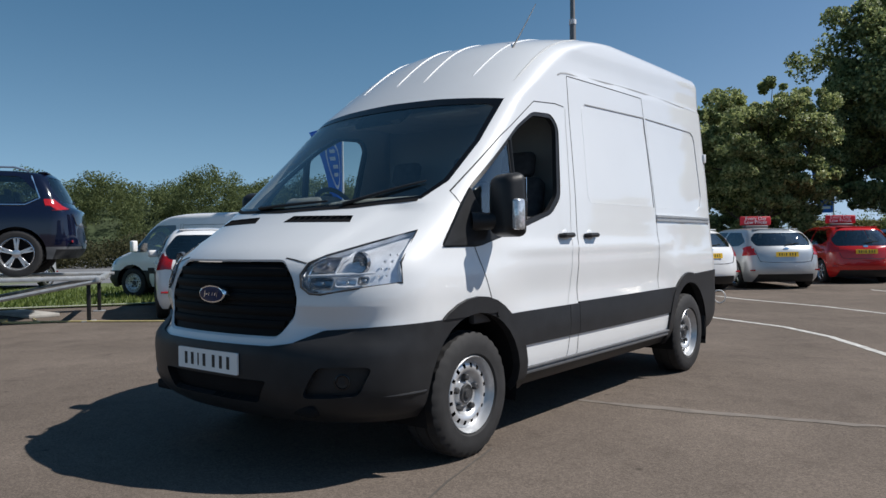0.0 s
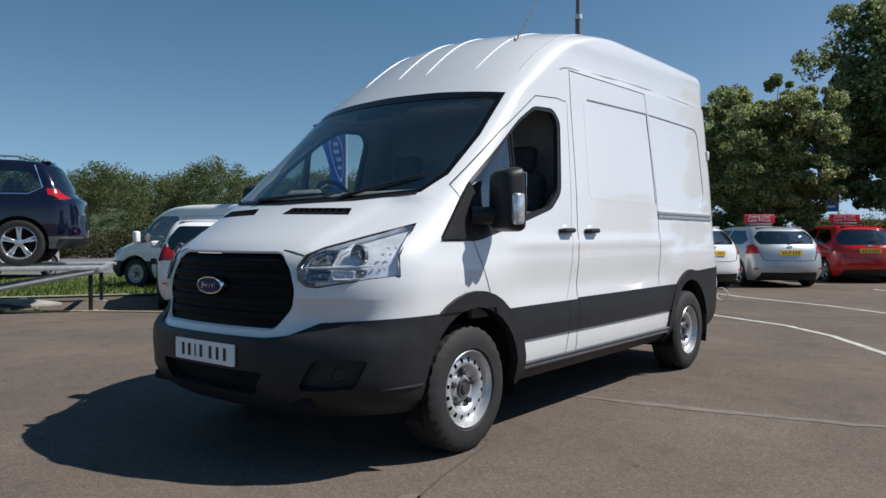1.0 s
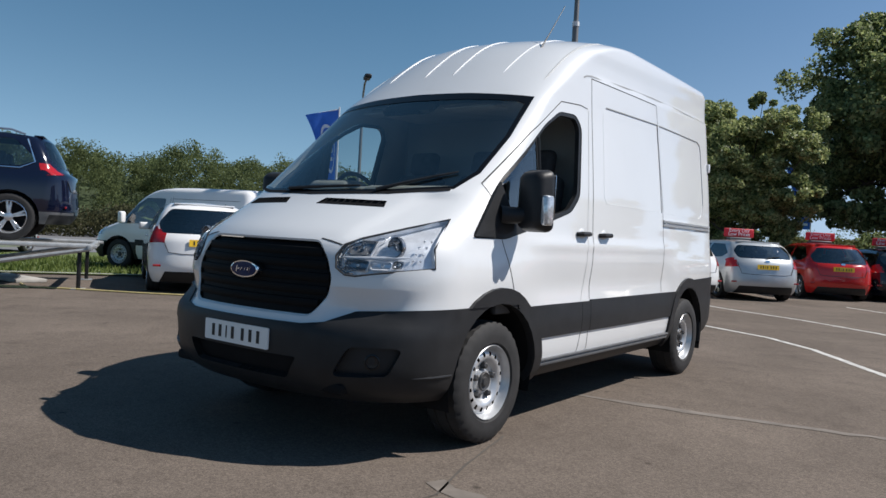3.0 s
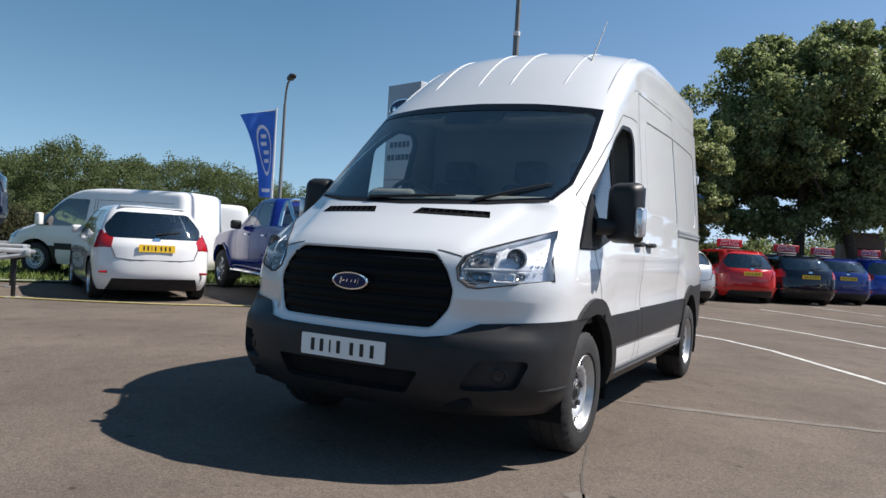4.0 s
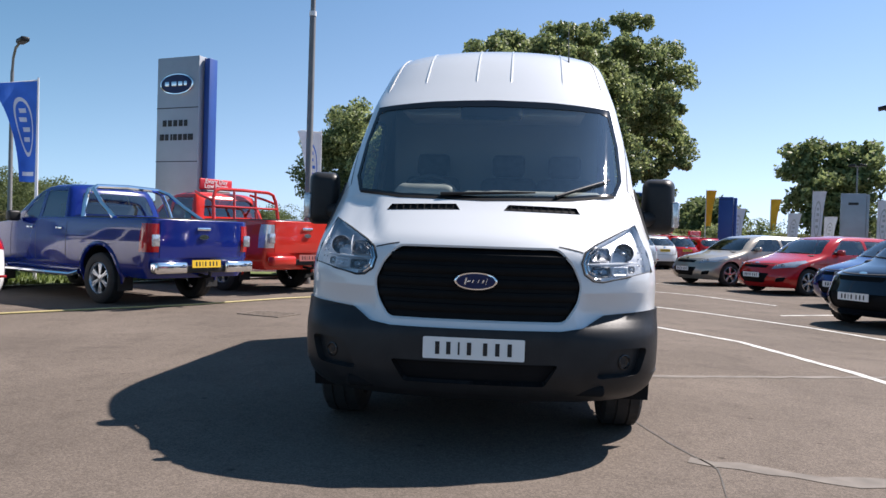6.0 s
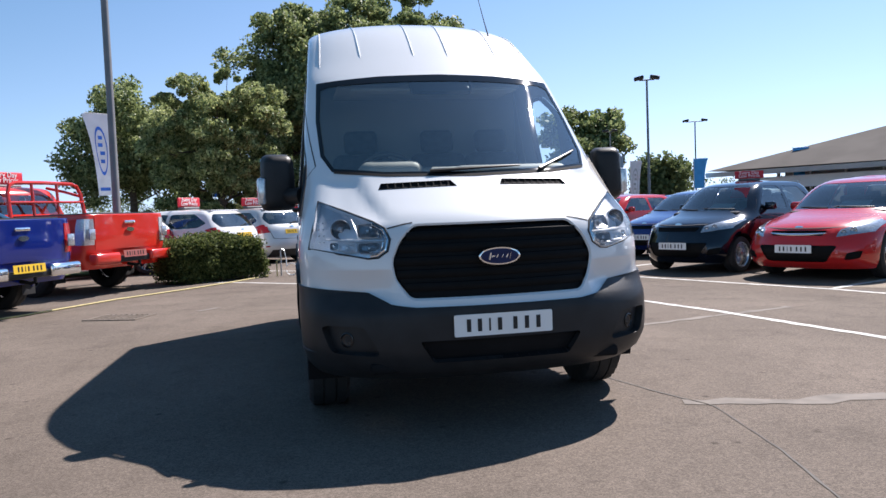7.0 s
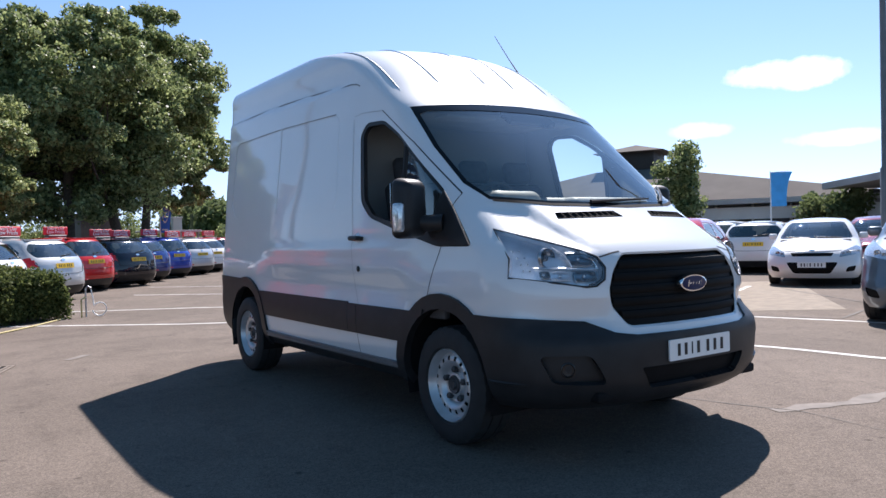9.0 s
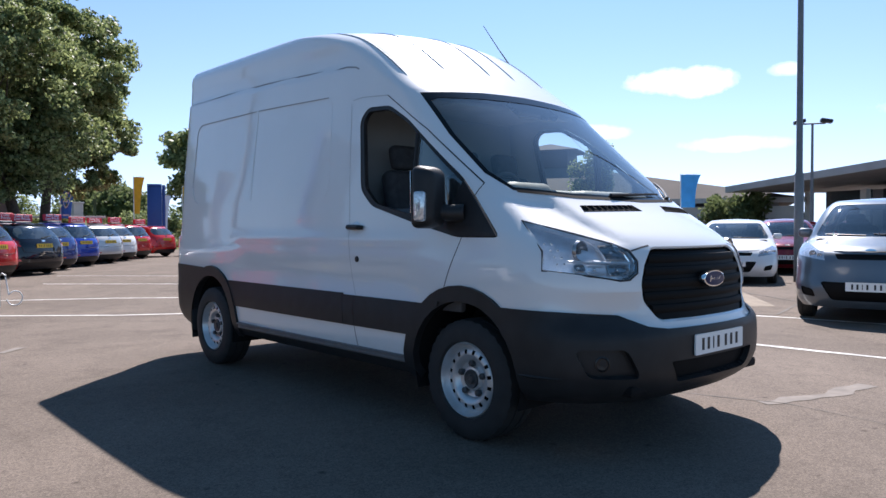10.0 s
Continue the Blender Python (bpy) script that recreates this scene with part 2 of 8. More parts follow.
def lerp_table(table, z):
    """Smooth (Catmull-Rom, monotone in z) interpolation of rows (z, a, b, ...)."""
    if z <= table[0][0]:
        return table[0][1:]
    if z >= table[-1][0]:
        return table[-1][1:]
    for i in range(len(table) - 1):
        if table[i][0] <= z <= table[i + 1][0]:
            p1, p2 = table[i], table[i + 1]
            h = p2[0] - p1[0]
            t = (z - p1[0]) / h
            out = []
            for c in range(1, len(p1)):
                d = (p2[c] - p1[c]) / h
                if i > 0:
                    dl = (p1[c] - table[i - 1][c]) / (p1[0] - table[i - 1][0])
                    m1 = 0 if dl * d <= 0 else 2 * dl * d / (dl + d)
                else:
                    m1 = d
                if i + 2 < len(table):
                    dr = (table[i + 2][c] - p2[c]) / (table[i + 2][0] - p2[0])
                    m2 = 0 if dr * d <= 0 else 2 * dr * d / (dr + d)
                else:
                    m2 = d
                t2, t3 = t * t, t * t * t
                out.append((2 * t3 - 3 * t2 + 1) * p1[c] + (t3 - 2 * t2 + t) * h * m1 + (-2 * t3 + 3 * t2) * p2[c] + (t3 - t2) * h * m2)
            return out


class Shell:
    """A car body as plan-view outlines stacked by height.
    Table rows: z, y of the nose, y of the tail, half width, depth and squareness of the front corner, of the rear corner.
    Nose towards -y."""

    def __init__(self, table, zs, taper=0.0, taper_from=0.0, nf=26, ns=40, nr=14, crown=0.03, side_shape=None, front_shape=None):
        self.table, self.taper, self.taper_from, self.side_shape = table, taper, taper_from, side_shape
        self.front_shape = front_shape or (lambda x, z: 0.0)
        bm = bmesh.new()
        rings = []
        for z in zs:
            rings.append(self.outline(z, nf, ns, nr))
        # the crown: outlines that shrink towards a ridge on the roof
        top = rings[-1]
        z = zs[-1]
        ys = [p[1] for p in top]
        mid = (min(ys) + max(ys)) / 2
        for k in (0.8, 0.55, 0.3, 0.0):
            rings.append([(p[0] * k, mid + (p[1] - mid) * (0.55 + 0.45 * k), z + crown * (1 - k * k)) for p in top])
        grid = []
        for ring in rings:
            right = [bm.verts.new((-x, y, zz)) for x, y, zz in ring[1:-1]]
            left = [bm.verts.new(p) for p in ring]
            grid.append(left + right[::-1])
        n = len(grid[0])
        for a, b in zip(grid, grid[1:]):
            for k in range(n):
                bm.faces.new((a[k], a[(k + 1) % n], b[(k + 1) % n], b[k]))
        bmesh.ops.remove_doubles(bm, verts=bm.verts[:], dist=0.0005)
        bmesh.ops.dissolve_degenerate(bm, edges=bm.edges[:], dist=0.0003)
        bmesh.ops.recalc_face_normals(bm, faces=bm.faces[:])
        self.bm = bm
        self.layer = bm.faces.layers.int.new("piece")
        self.names = ["body"]

    def row(self, z):
        return lerp_table(self.table, z)

    def narrow(self, x, y, z):
        yy = max(0.0, y - self.taper_from)
        x *= 1 - self.taper * yy * yy
        if self.side_shape:
            x += self.side_shape(y, z)
        return x

    def outline(self, z, nf, ns, nr):
        yf, yr, w, df, ef, dr, er = self.row(z)
        pts = []
        for k in range(nf):
            a = math.pi / 2 * k / nf
            x = w * math.sin(a) ** (2 / ef)
            pts.append((x, yf + df * (1 - math.cos(a) ** (2 / ef)) + self.front_shape(x, z)))
        y0, y1 = yf + df, yr - dr
        for k in range(ns):
            pts.append((w, y0 + (y1 - y0) * k / ns))
        for k in range(nr + 1):
            a = math.pi / 2 * (1 - k / nr)
            c = max(0.0, math.cos(a))
            pts.append((w * max(0.0, math.sin(a)) ** (2 / er), yr - dr * (1 - c ** (2 / er))))
        return [(0.0 if x < 1e-6 else self.narrow(x, y, z), y, z) for x, y in pts]

    def side(self, y, z):
        """Half width of the body at (y, z)."""
        yf, yr, w, df, ef, dr, er = self.row(z)
        if y < yf + df:
            u = max(0.0, min(1.0, (y - yf) / df))
            x = w * max(0.0, 1 - (1 - u) ** ef) ** (1 / ef)
        elif y > yr - dr:
            u = max(0.0, min(1.0, (yr - y) / dr))
            x = w * max(0.0, 1 - (1 - u) ** er) ** (1 / er)
        else:
            x = w
        return self.narrow(x, y, z)

    def nose(self, x, z):
        """y of the front surface at (x, z)."""
        yf, yr, w, df, ef, dr, er = self.row(z)
        u = min(1.0, abs(x) / w)
        return yf + df * (1 - (1 - u ** ef) ** (1 / ef)) + self.front_shape(abs(x), z)

    def tail(self, x, z):
        yf, yr, w, df, ef, dr, er = self.row(z)
        u = min(1.0, abs(x) / w)
        return yr - dr * (1 - (1 - u ** er) ** (1 / er))

    def carve(self, name, poly, axes, keep, inside=("body",)):
        """Gives the faces within a convex polygon, seen along the third axis, to the piece of that name."""
        bm, (i, j) = self.bm, axes
        if name not in self.names:
            self.names.append(name)
        allowed = {self.names.index(s) for s in inside if s in self.names}
        lo = (min(p[0] for p in poly), min(p[1] for p in poly))
        hi = (max(p[0] for p in poly), max(p[1] for p in poly))
        faces = []
        for f in bm.faces:
            if f[self.layer] not in allowed or not keep(f.calc_center_median(), f.normal):
                continue
            a = [v.co[i] for v in f.verts]
            b = [v.co[j] for v in f.verts]
            if max(a) >= lo[0] and min(a) <= hi[0] and max(b) >= lo[1] and min(b) <= hi[1]:
                faces.append(f)
        area = sum(poly[k - 1][0] * poly[k][1] - poly[k][0] * poly[k - 1][1] for k in range(len(poly)))
        sign = 1 if area > 0 else -1
        for k in range(len(poly)):
            (ax, ay), (bx, by) = poly[k - 1], poly[k]
            no = [0, 0, 0]
            no[i], no[j] = (by - ay) * sign, -(bx - ax) * sign
            co = [0, 0, 0]
            co[i], co[j] = ax, ay
            no = Vector(no)
            if no.length < 1e-7:
                continue
            no.normalize()
            co = Vector(co)
            geom = list({v for f in faces for v in f.verts}) + list({e for f in faces for e in f.edges}) + faces
            res = bmesh.ops.bisect_plane(bm, geom=geom, dist=1e-5, plane_co=co, plane_no=no)
            cand = {f for f in res["geom"] if isinstance(f, bmesh.types.BMFace)} | {f for f in faces if f.is_valid}
            faces = [f for f in cand if f.is_valid and (f.calc_center_median() - co).dot(no) < 0]
        idx = self.names.index(name)
        for f in faces:
            f[self.layer] = idx
        return faces

    def pieces(self):
        """Splits the shell into {name: (bmesh, vertex normals)}."""
        self.bm.normal_update()
        out = {}
        for idx, name in enumerate(self.names):
            fs = [f for f in self.bm.faces if f[self.layer] == idx]
            if not fs:
                continue
            b, vm, nos = bmesh.new(), {}, []
            for f in fs:
                for v in f.verts:
                    if v not in vm:
                        vm[v] = b.verts.new(v.co)
                        nos.append(v.normal.copy())
                try:
                    b.faces.new([vm[v] for v in f.verts])
                except ValueError:
                    pass
            out[name] = (b, nos)
        self.bm.free()
        return out


def skin(name, piece, material, parent, label="", push=0.0, thick=0.0):
    """A piece of a shell as a part of its own: moved out by push along the normals, with an inward edge of that thickness."""
    b, nos = piece
    b.verts.ensure_lookup_table()
    inner = []
    if push:
        for v, n in zip(b.verts, nos):
            v.co += n * push
    nv = len(nos)
    if thick:
        bound = [e for e in b.edges if e.is_boundary]
        made = {}
        for e in bound:
            for v in e.verts:
                if v not in made:
                    made[v] = None
        base = list(b.verts)
        idx = {v: k for k, v in enumerate(base)}
        for v in made:
            made[v] = b.verts.new(v.co - nos[idx[v]] * thick)
        for e in bound:
            f = e.link_faces[0]
            lp = next(l for l in f.loops if l.edge == e)
            a, c = lp.vert, lp.link_loop_next.vert
            b.faces.new((c, a, made[a], made[c]))
        nos = nos + [nos[idx[v]] for v in made]
    me = bpy.data.meshes.new(name)
    b.to_mesh(me)
    b.free()
    for p in me.polygons:
        p.use_smooth = True
    if not thick:
        me.normals_split_custom_set_from_vertices([tuple(n) for n in nos])
    else:
        me.set_sharp_from_angle(angle=radians(40))
    me.materials.append(material)
    ob = new(name, me)
    ob.parent = parent
    if label:
        ob["label"] = label
    return ob


def side_ribbon(sh, pts, sign, width, lift, close=False):
    """A flat strip laid on the side of a shell along (y, z) points."""
    dense = []
    n = len(pts)
    for k in range(n - (0 if close else 1)):
        (y0, z0), (y1, z1) = pts[k], pts[(k + 1) % n]
        m = max(1, int(math.hypot(y1 - y0, z1 - z0) / 0.04))
        dense += [(y0 + (y1 - y0) * q / m, z0 + (z1 - z0) * q / m) for q in range(m)]
    if not close:
        dense.append(pts[-1])
    bm = bmesh.new()
    rows = []
    k = len(dense)
    for q in range(k):
        a = dense[q - 1] if (q > 0 or close) else dense[q]
        b = dense[(q + 1) % k] if (q < k - 1 or close) else dense[q]
        d = Vector((b[0] - a[0], b[1] - a[1]))
        d = d.normalized() if d.length > 1e-9 else Vector((1, 0))
        nrm = Vector((-d.y, d.x)) * width / 2
        pair = []
        for s in (1, -1):
            y, z = dense[q][0] + nrm.x * s, dense[q][1] + nrm.y * s
            pair.append(bm.verts.new((sign * (sh.side(y, z) + lift), y, z)))
        rows.append(pair)
    for q in range(k - (0 if close else 1)):
        a, b = rows[q], rows[(q + 1) % k]
        bm.faces.new((a[0], a[1], b[1], b[0]))
    return bm


def nose_ribbon(sh, pts, width, lift):
    """A flat strip laid on the front of a shell along (x, z) points."""
    dense = []
    for (x0, z0), (x1, z1) in zip(pts, pts[1:]):
        m = max(1, int(math.hypot(x1 - x0, z1 - z0) / 0.03))
        dense += [(x0 + (x1 - x0) * q / m, z0 + (z1 - z0) * q / m) for q in range(m)]
    dense.append(pts[-1])
    bm = bmesh.new()
    rows = []
    for q in range(len(dense)):
        a, b = dense[max(q - 1, 0)], dense[min(q + 1, len(dense) - 1)]
        d = Vector((b[0] - a[0], b[1] - a[1])).normalized()
        nrm = Vector((-d.y, d.x)) * width / 2
        rows.append([bm.verts.new((dense[q][0] + nrm.x * s, sh.nose(dense[q][0] + nrm.x * s, dense[q][1] + nrm.y * s) - lift, dense[q][1] + nrm.y * s)) for s in (1, -1)])
    for a, b in zip(rows, rows[1:]):
        bm.faces.new((a[0], a[1], b[1], b[0]))
    return bm


def frange(a, b, step):
    n = max(1, round((b - a) / step))
    return [a + (b - a) * k / n for k in range(n + 1)]

# ---- the panel van ----
def circle(cy, cz, r, n=28):
    return [(cy + r * math.cos(2 * math.pi * k / n), cz + r * math.sin(2 * math.pi * k / n)) for k in range(n)]


def make_wheel(name, parent, m, radius, width, rim_r, style, spokes=5, rim_mat=None):
    """A wheel with its outer face towards +x; m places it."""
    bm = bmesh.new()
    w = width / 2
    add_lathe(bm, [(-w * 0.7, rim_r * 0.98), (-w, rim_r * 1.12), (-w, radius * 0.90), (-w * 0.82, radius * 0.985), (-w * 0.5, radius), (-w * 0.36, radius), (-w * 0.34, radius - 0.008), (-w * 0.28, radius - 0.008), (-w * 0.26, radius), (w * 0.26, radius), (w * 0.28, radius - 0.008), (w * 0.34, radius - 0.008), (w * 0.36, radius), (w * 0.5, radius), (w * 0.82, radius * 0.985), (w, radius * 0.90), (w * 1.02, rim_r * 1.25), (w, rim_r * 1.08), (w * 0.75, rim_r * 0.98)], 96, m)
    # shoulder blocks of the tread
    bm.verts.ensure_lookup_table()
    inv = m.inverted()
    for v in bm.verts:
        q = inv @ v.co
        rr = math.hypot(q.y, q.z)
        if rr > radius * 0.975 and abs(q.x) > w * 0.4:
            k = int(round(math.atan2(q.z, q.y) / (2 * math.pi) * 96)) % 96
            f = 1 + (0.003 if k % 3 else -0.020)
            v.co = m @ Vector((q.x, q.y * f, q.z * f))
    wheel = part(name, bm, M_RUBBER, parent)
    rm = rim_mat or M_STEEL
    bm = bmesh.new()
    if style == "steel":
        n = 96
        prof = [(w * 0.86, rim_r * 1.04), (w * 0.95, rim_r * 1.0), (w * 0.80, rim_r * 0.96), (w * 0.60, rim_r * 0.93), (w * 0.53, rim_r * 0.90), (w * 0.57, rim_r * 0.86), (w * 0.63, rim_r * 0.82),
                (w * 0.66, rim_r * 0.78), (w * 0.68, rim_r * 0.74), (w * 0.69, rim_r * 0.70), (w * 0.68, rim_r * 0.66), (w * 0.60, rim_r * 0.58), (w * 0.42, rim_r * 0.50), (w * 0.36, rim_r * 0.36), (w * 0.52, rim_r * 0.32), (w * 0.56, rim_r * 0.18), (w * 0.42, rim_r * 0.15), (w * 0.42, 0.002)]
        add_lathe(bm, prof, n, m)
        bm.faces.ensure_lookup_table()
        dead = []
        for ring, cols in ((6, (2, 3)), (7, (2, 3)), (8, (2, 3))):
            for k in range(n):
                if k % 6 in cols:
                    dead.append(bm.faces[ring * n + k])
        bmesh.ops.delete(bm, geom=dead, context="FACES")
        hub = bmesh.new()
        add_lathe(hub, [(w * 0.30, rim_r * 0.27), (w * 0.58, rim_r * 0.265), (w * 0.64, rim_r * 0.24), (w * 0.60, rim_r * 0.20), (w * 0.60, rim_r * 0.13), (w * 0.70, rim_r * 0.11), (w * 0.70, 0.001)], 20, m)
        for k in range(5):
            a = 2 * math.pi * k / 5 + 0.3
            add_lathe(hub, [(w * 0.34, 0.020), (w * 0.62, 0.019), (w * 0.66, 0.014), (w * 0.66, 0.001)], 6, m @ Matrix.Translation((0, rim_r * 0.43 * math.cos(a), rim_r * 0.43 * math.sin(a))))
    else:
        add_lathe(bm, [(w * 0.9, rim_r * 1.03), (w * 0.95, rim_r * 0.99), (w * 0.7, rim_r * 0.92), (-w * 0.5, rim_r * 0.88)], 40, m)
        for k in range(spokes):
            for off in (-0.11, 0.11):
                rot = m @ Matrix.Rotation(2 * math.pi * k / spokes + off, 4, "X")
                add_box(bm, w * 0.62, 0, rim_r * 0.56, w * 0.28, rim_r * (0.15 if spokes < 8 else 0.07), rim_r * 0.82, 0.006, rot, 1)
        add_lathe(bm, [(w * 0.2, rim_r * 0.28), (w * 0.75, rim_r * 0.26), (w * 0.82, rim_r * 0.16), (w * 0.82, 0.001)], 24, m)
    rim = part("rim", bm, rm, wheel, "pressed silver steel rim" if style == "steel" else "silver alloy rim")
    if style == "steel":
        part("hub", hub, M_HUB, wheel, "dark wheel hub and nuts")
    bm = bmesh.new()
    add_lathe(bm, [(w * 0.2, rim_r * 0.9), (w * 0.18, rim_r * 0.5), (w * 0.18, 0.002)], 24, m)
    part("brake_drum", bm, M_DARK, wheel, "dark brake parts")
    return wheel


VAN_TABLE = [
    (0.280, -0.88, 4.170, 0.93, 0.60, 2.5, 0.18, 2.6),
    (0.340, -0.965, 4.230, 0.975, 0.62, 2.5, 0.18, 2.6),
    (0.450, -1.005, 4.290, 1.000, 0.62, 2.5, 0.18, 2.6),
    (0.620, -1.010, 4.300, 1.005, 0.62, 2.4, 0.18, 2.6),
    (0.690, -0.990, 4.290, 1.003, 0.60, 2.2, 0.18, 2.6),
    (0.800, -0.970, 4.290, 1.005, 0.60, 2.1, 0.18, 2.6),
    (0.900, -0.962, 4.290, 1.008, 0.60, 2.1, 0.18, 2.6),
    (1.000, -0.943, 4.290, 1.002, 0.60, 2.05, 0.18, 2.6),
    (1.060, -0.915, 4.290, 0.992, 0.60, 2.05, 0.18, 2.6),
    (1.110, -0.870, 4.290, 0.985, 0.60, 2.0, 0.18, 2.6),
    (1.200, -0.735, 4.290, 0.975, 0.60, 2.0, 0.18, 2.6),
    (1.290, -0.590, 4.290, 0.968, 0.58, 2.0, 0.18, 2.6),
    (1.360, -0.490, 4.290, 0.962, 0.57, 2.0, 0.18, 2.6),
    (1.450, -0.375, 4.290, 0.955, 0.54, 2.0, 0.18, 2.6),
    (1.700, -0.060, 4.310, 0.927, 0.44, 2.0, 0.18, 2.6),
    (1.950, 0.260, 4.318, 0.897, 0.34, 2.05, 0.18, 2.6),
    (2.070, 0.410, 4.320, 0.883, 0.31, 2.1, 0.18, 2.6),
    (2.220, 0.590, 4.320, 0.868, 0.36, 2.1, 0.18, 2.6),
    (2.395, 0.810, 4.320, 0.848, 0.42, 2.1, 0.18, 2.6),
    (2.499, 0.960, 4.320, 0.838, 0.48, 2.1, 0.18, 2.6),
    (2.568, 1.090, 4.318, 0.829, 0.55, 2.1, 0.18, 2.6),
    (2.627, 1.260, 4.310, 0.815, 0.62, 2.1, 0.18, 2.6),
    (2.673, 1.520, 4.300, 0.786, 0.65, 2.1, 0.18, 2.6),
    (2.702, 1.85, 4.285, 0.730, 0.65, 2.1, 0.18, 2.6),
]


def van_side(y, z):
    """Pressed shape of the flank: a shallow hollow below the shoulder, a soft flare over the wheels."""
    d = 0.0
    if 0.2 < y < 3.0:
        k = min(1.0, (y - 0.2) / 0.35) * min(1.0, (3.0 - y) / 0.35)
        d -= 0.026 * k * math.exp(-((z - 0.86) / 0.14) ** 2)
        d += 0.009 * k * math.exp(-((z - 1.115) / 0.045) ** 2)
    zc = 2.31 + 0.095 * max(0.0, min(1.0, (y - 1.2) / 2.6))
    if y > 1.25 and zc < z < zc + 0.2:
        d -= 0.011 * min(1.0, (y - 1.25) / 0.2) * min(1.0, (zc + 0.2 - z) / 0.08, (z - zc) / 0.012)
    return d


def inset(poly, d):
    """The convex polygon drawn in by d."""
    area = sum(poly[k - 1][0] * poly[k][1] - poly[k][0] * poly[k - 1][1] for k in range(len(poly)))
    sg = 1 if area > 0 else -1
    pts = [p for k, p in enumerate(poly) if math.dist(p, poly[k - 1]) > 1e-5]
    lines = []
    for k in range(len(pts)):
        a, b = Vector(pts[k - 1]), Vector(pts[k])
        t = (b - a).normalized()
        n = Vector((-t.y, t.x)) * sg
        lines.append((a + n * d, t))
    out = []
    for k in range(len(lines)):
        (p, t), (q, u) = lines[k - 1], lines[k]
        den = t.x * u.y - t.y * u.x
        if abs(den) < 1e-6:
            out.append((q.x, q.y))
            continue
        w = ((q.x - p.x) * u.y - (q.y - p.y) * u.x) / den
        r = p + t * w
        out.append((r.x, r.y))
    return out


def inside_by(poly, x, z):
    """How far the point lies inside the convex polygon."""
    area = sum(poly[k - 1][0] * poly[k][1] - poly[k][0] * poly[k - 1][1] for k in range(len(poly)))
    sg = 1 if area > 0 else -1
    best = 9.0
    for k in range(len(poly)):
        a, b = Vector(poly[k - 1]), Vector(poly[k])
        if (b - a).length > 1e-5:
            t = (b - a).normalized()
            best = min(best, sg * (-(x - a.x) * t.y + (z - a.y) * t.x))
    return max(0.0, best)


def ease(t):
    t = max(0.0, min(1.0, t))
    return t * t * (3 - 2 * t)


def van_front(x, z):
    """Front pressings: the tuck below the lamps and the raised middle of the bonnet."""
    if 0.60 < z < 0.87:
        # the panel between lamp and bumper tucks in below a crease
        return 0.055 * ease((x - 0.50) / 0.10) * max(0.0, min(1.0, (0.849 - z) / 0.125)) * ease((z - 0.65) / 0.09) * ease((0.98 - x) / 0.24)
    if not 1.06 < z < 1.40:
        return 0.0
    edge = 0.50 + 0.14 * (z - 1.08) / 0.28
    return 0.034 * ease((x - edge) / 0.075) * ease((z - 1.07) / 0.08) * ease((1.385 - z) / 0.06) * ease((0.90 - x) / 0.16)


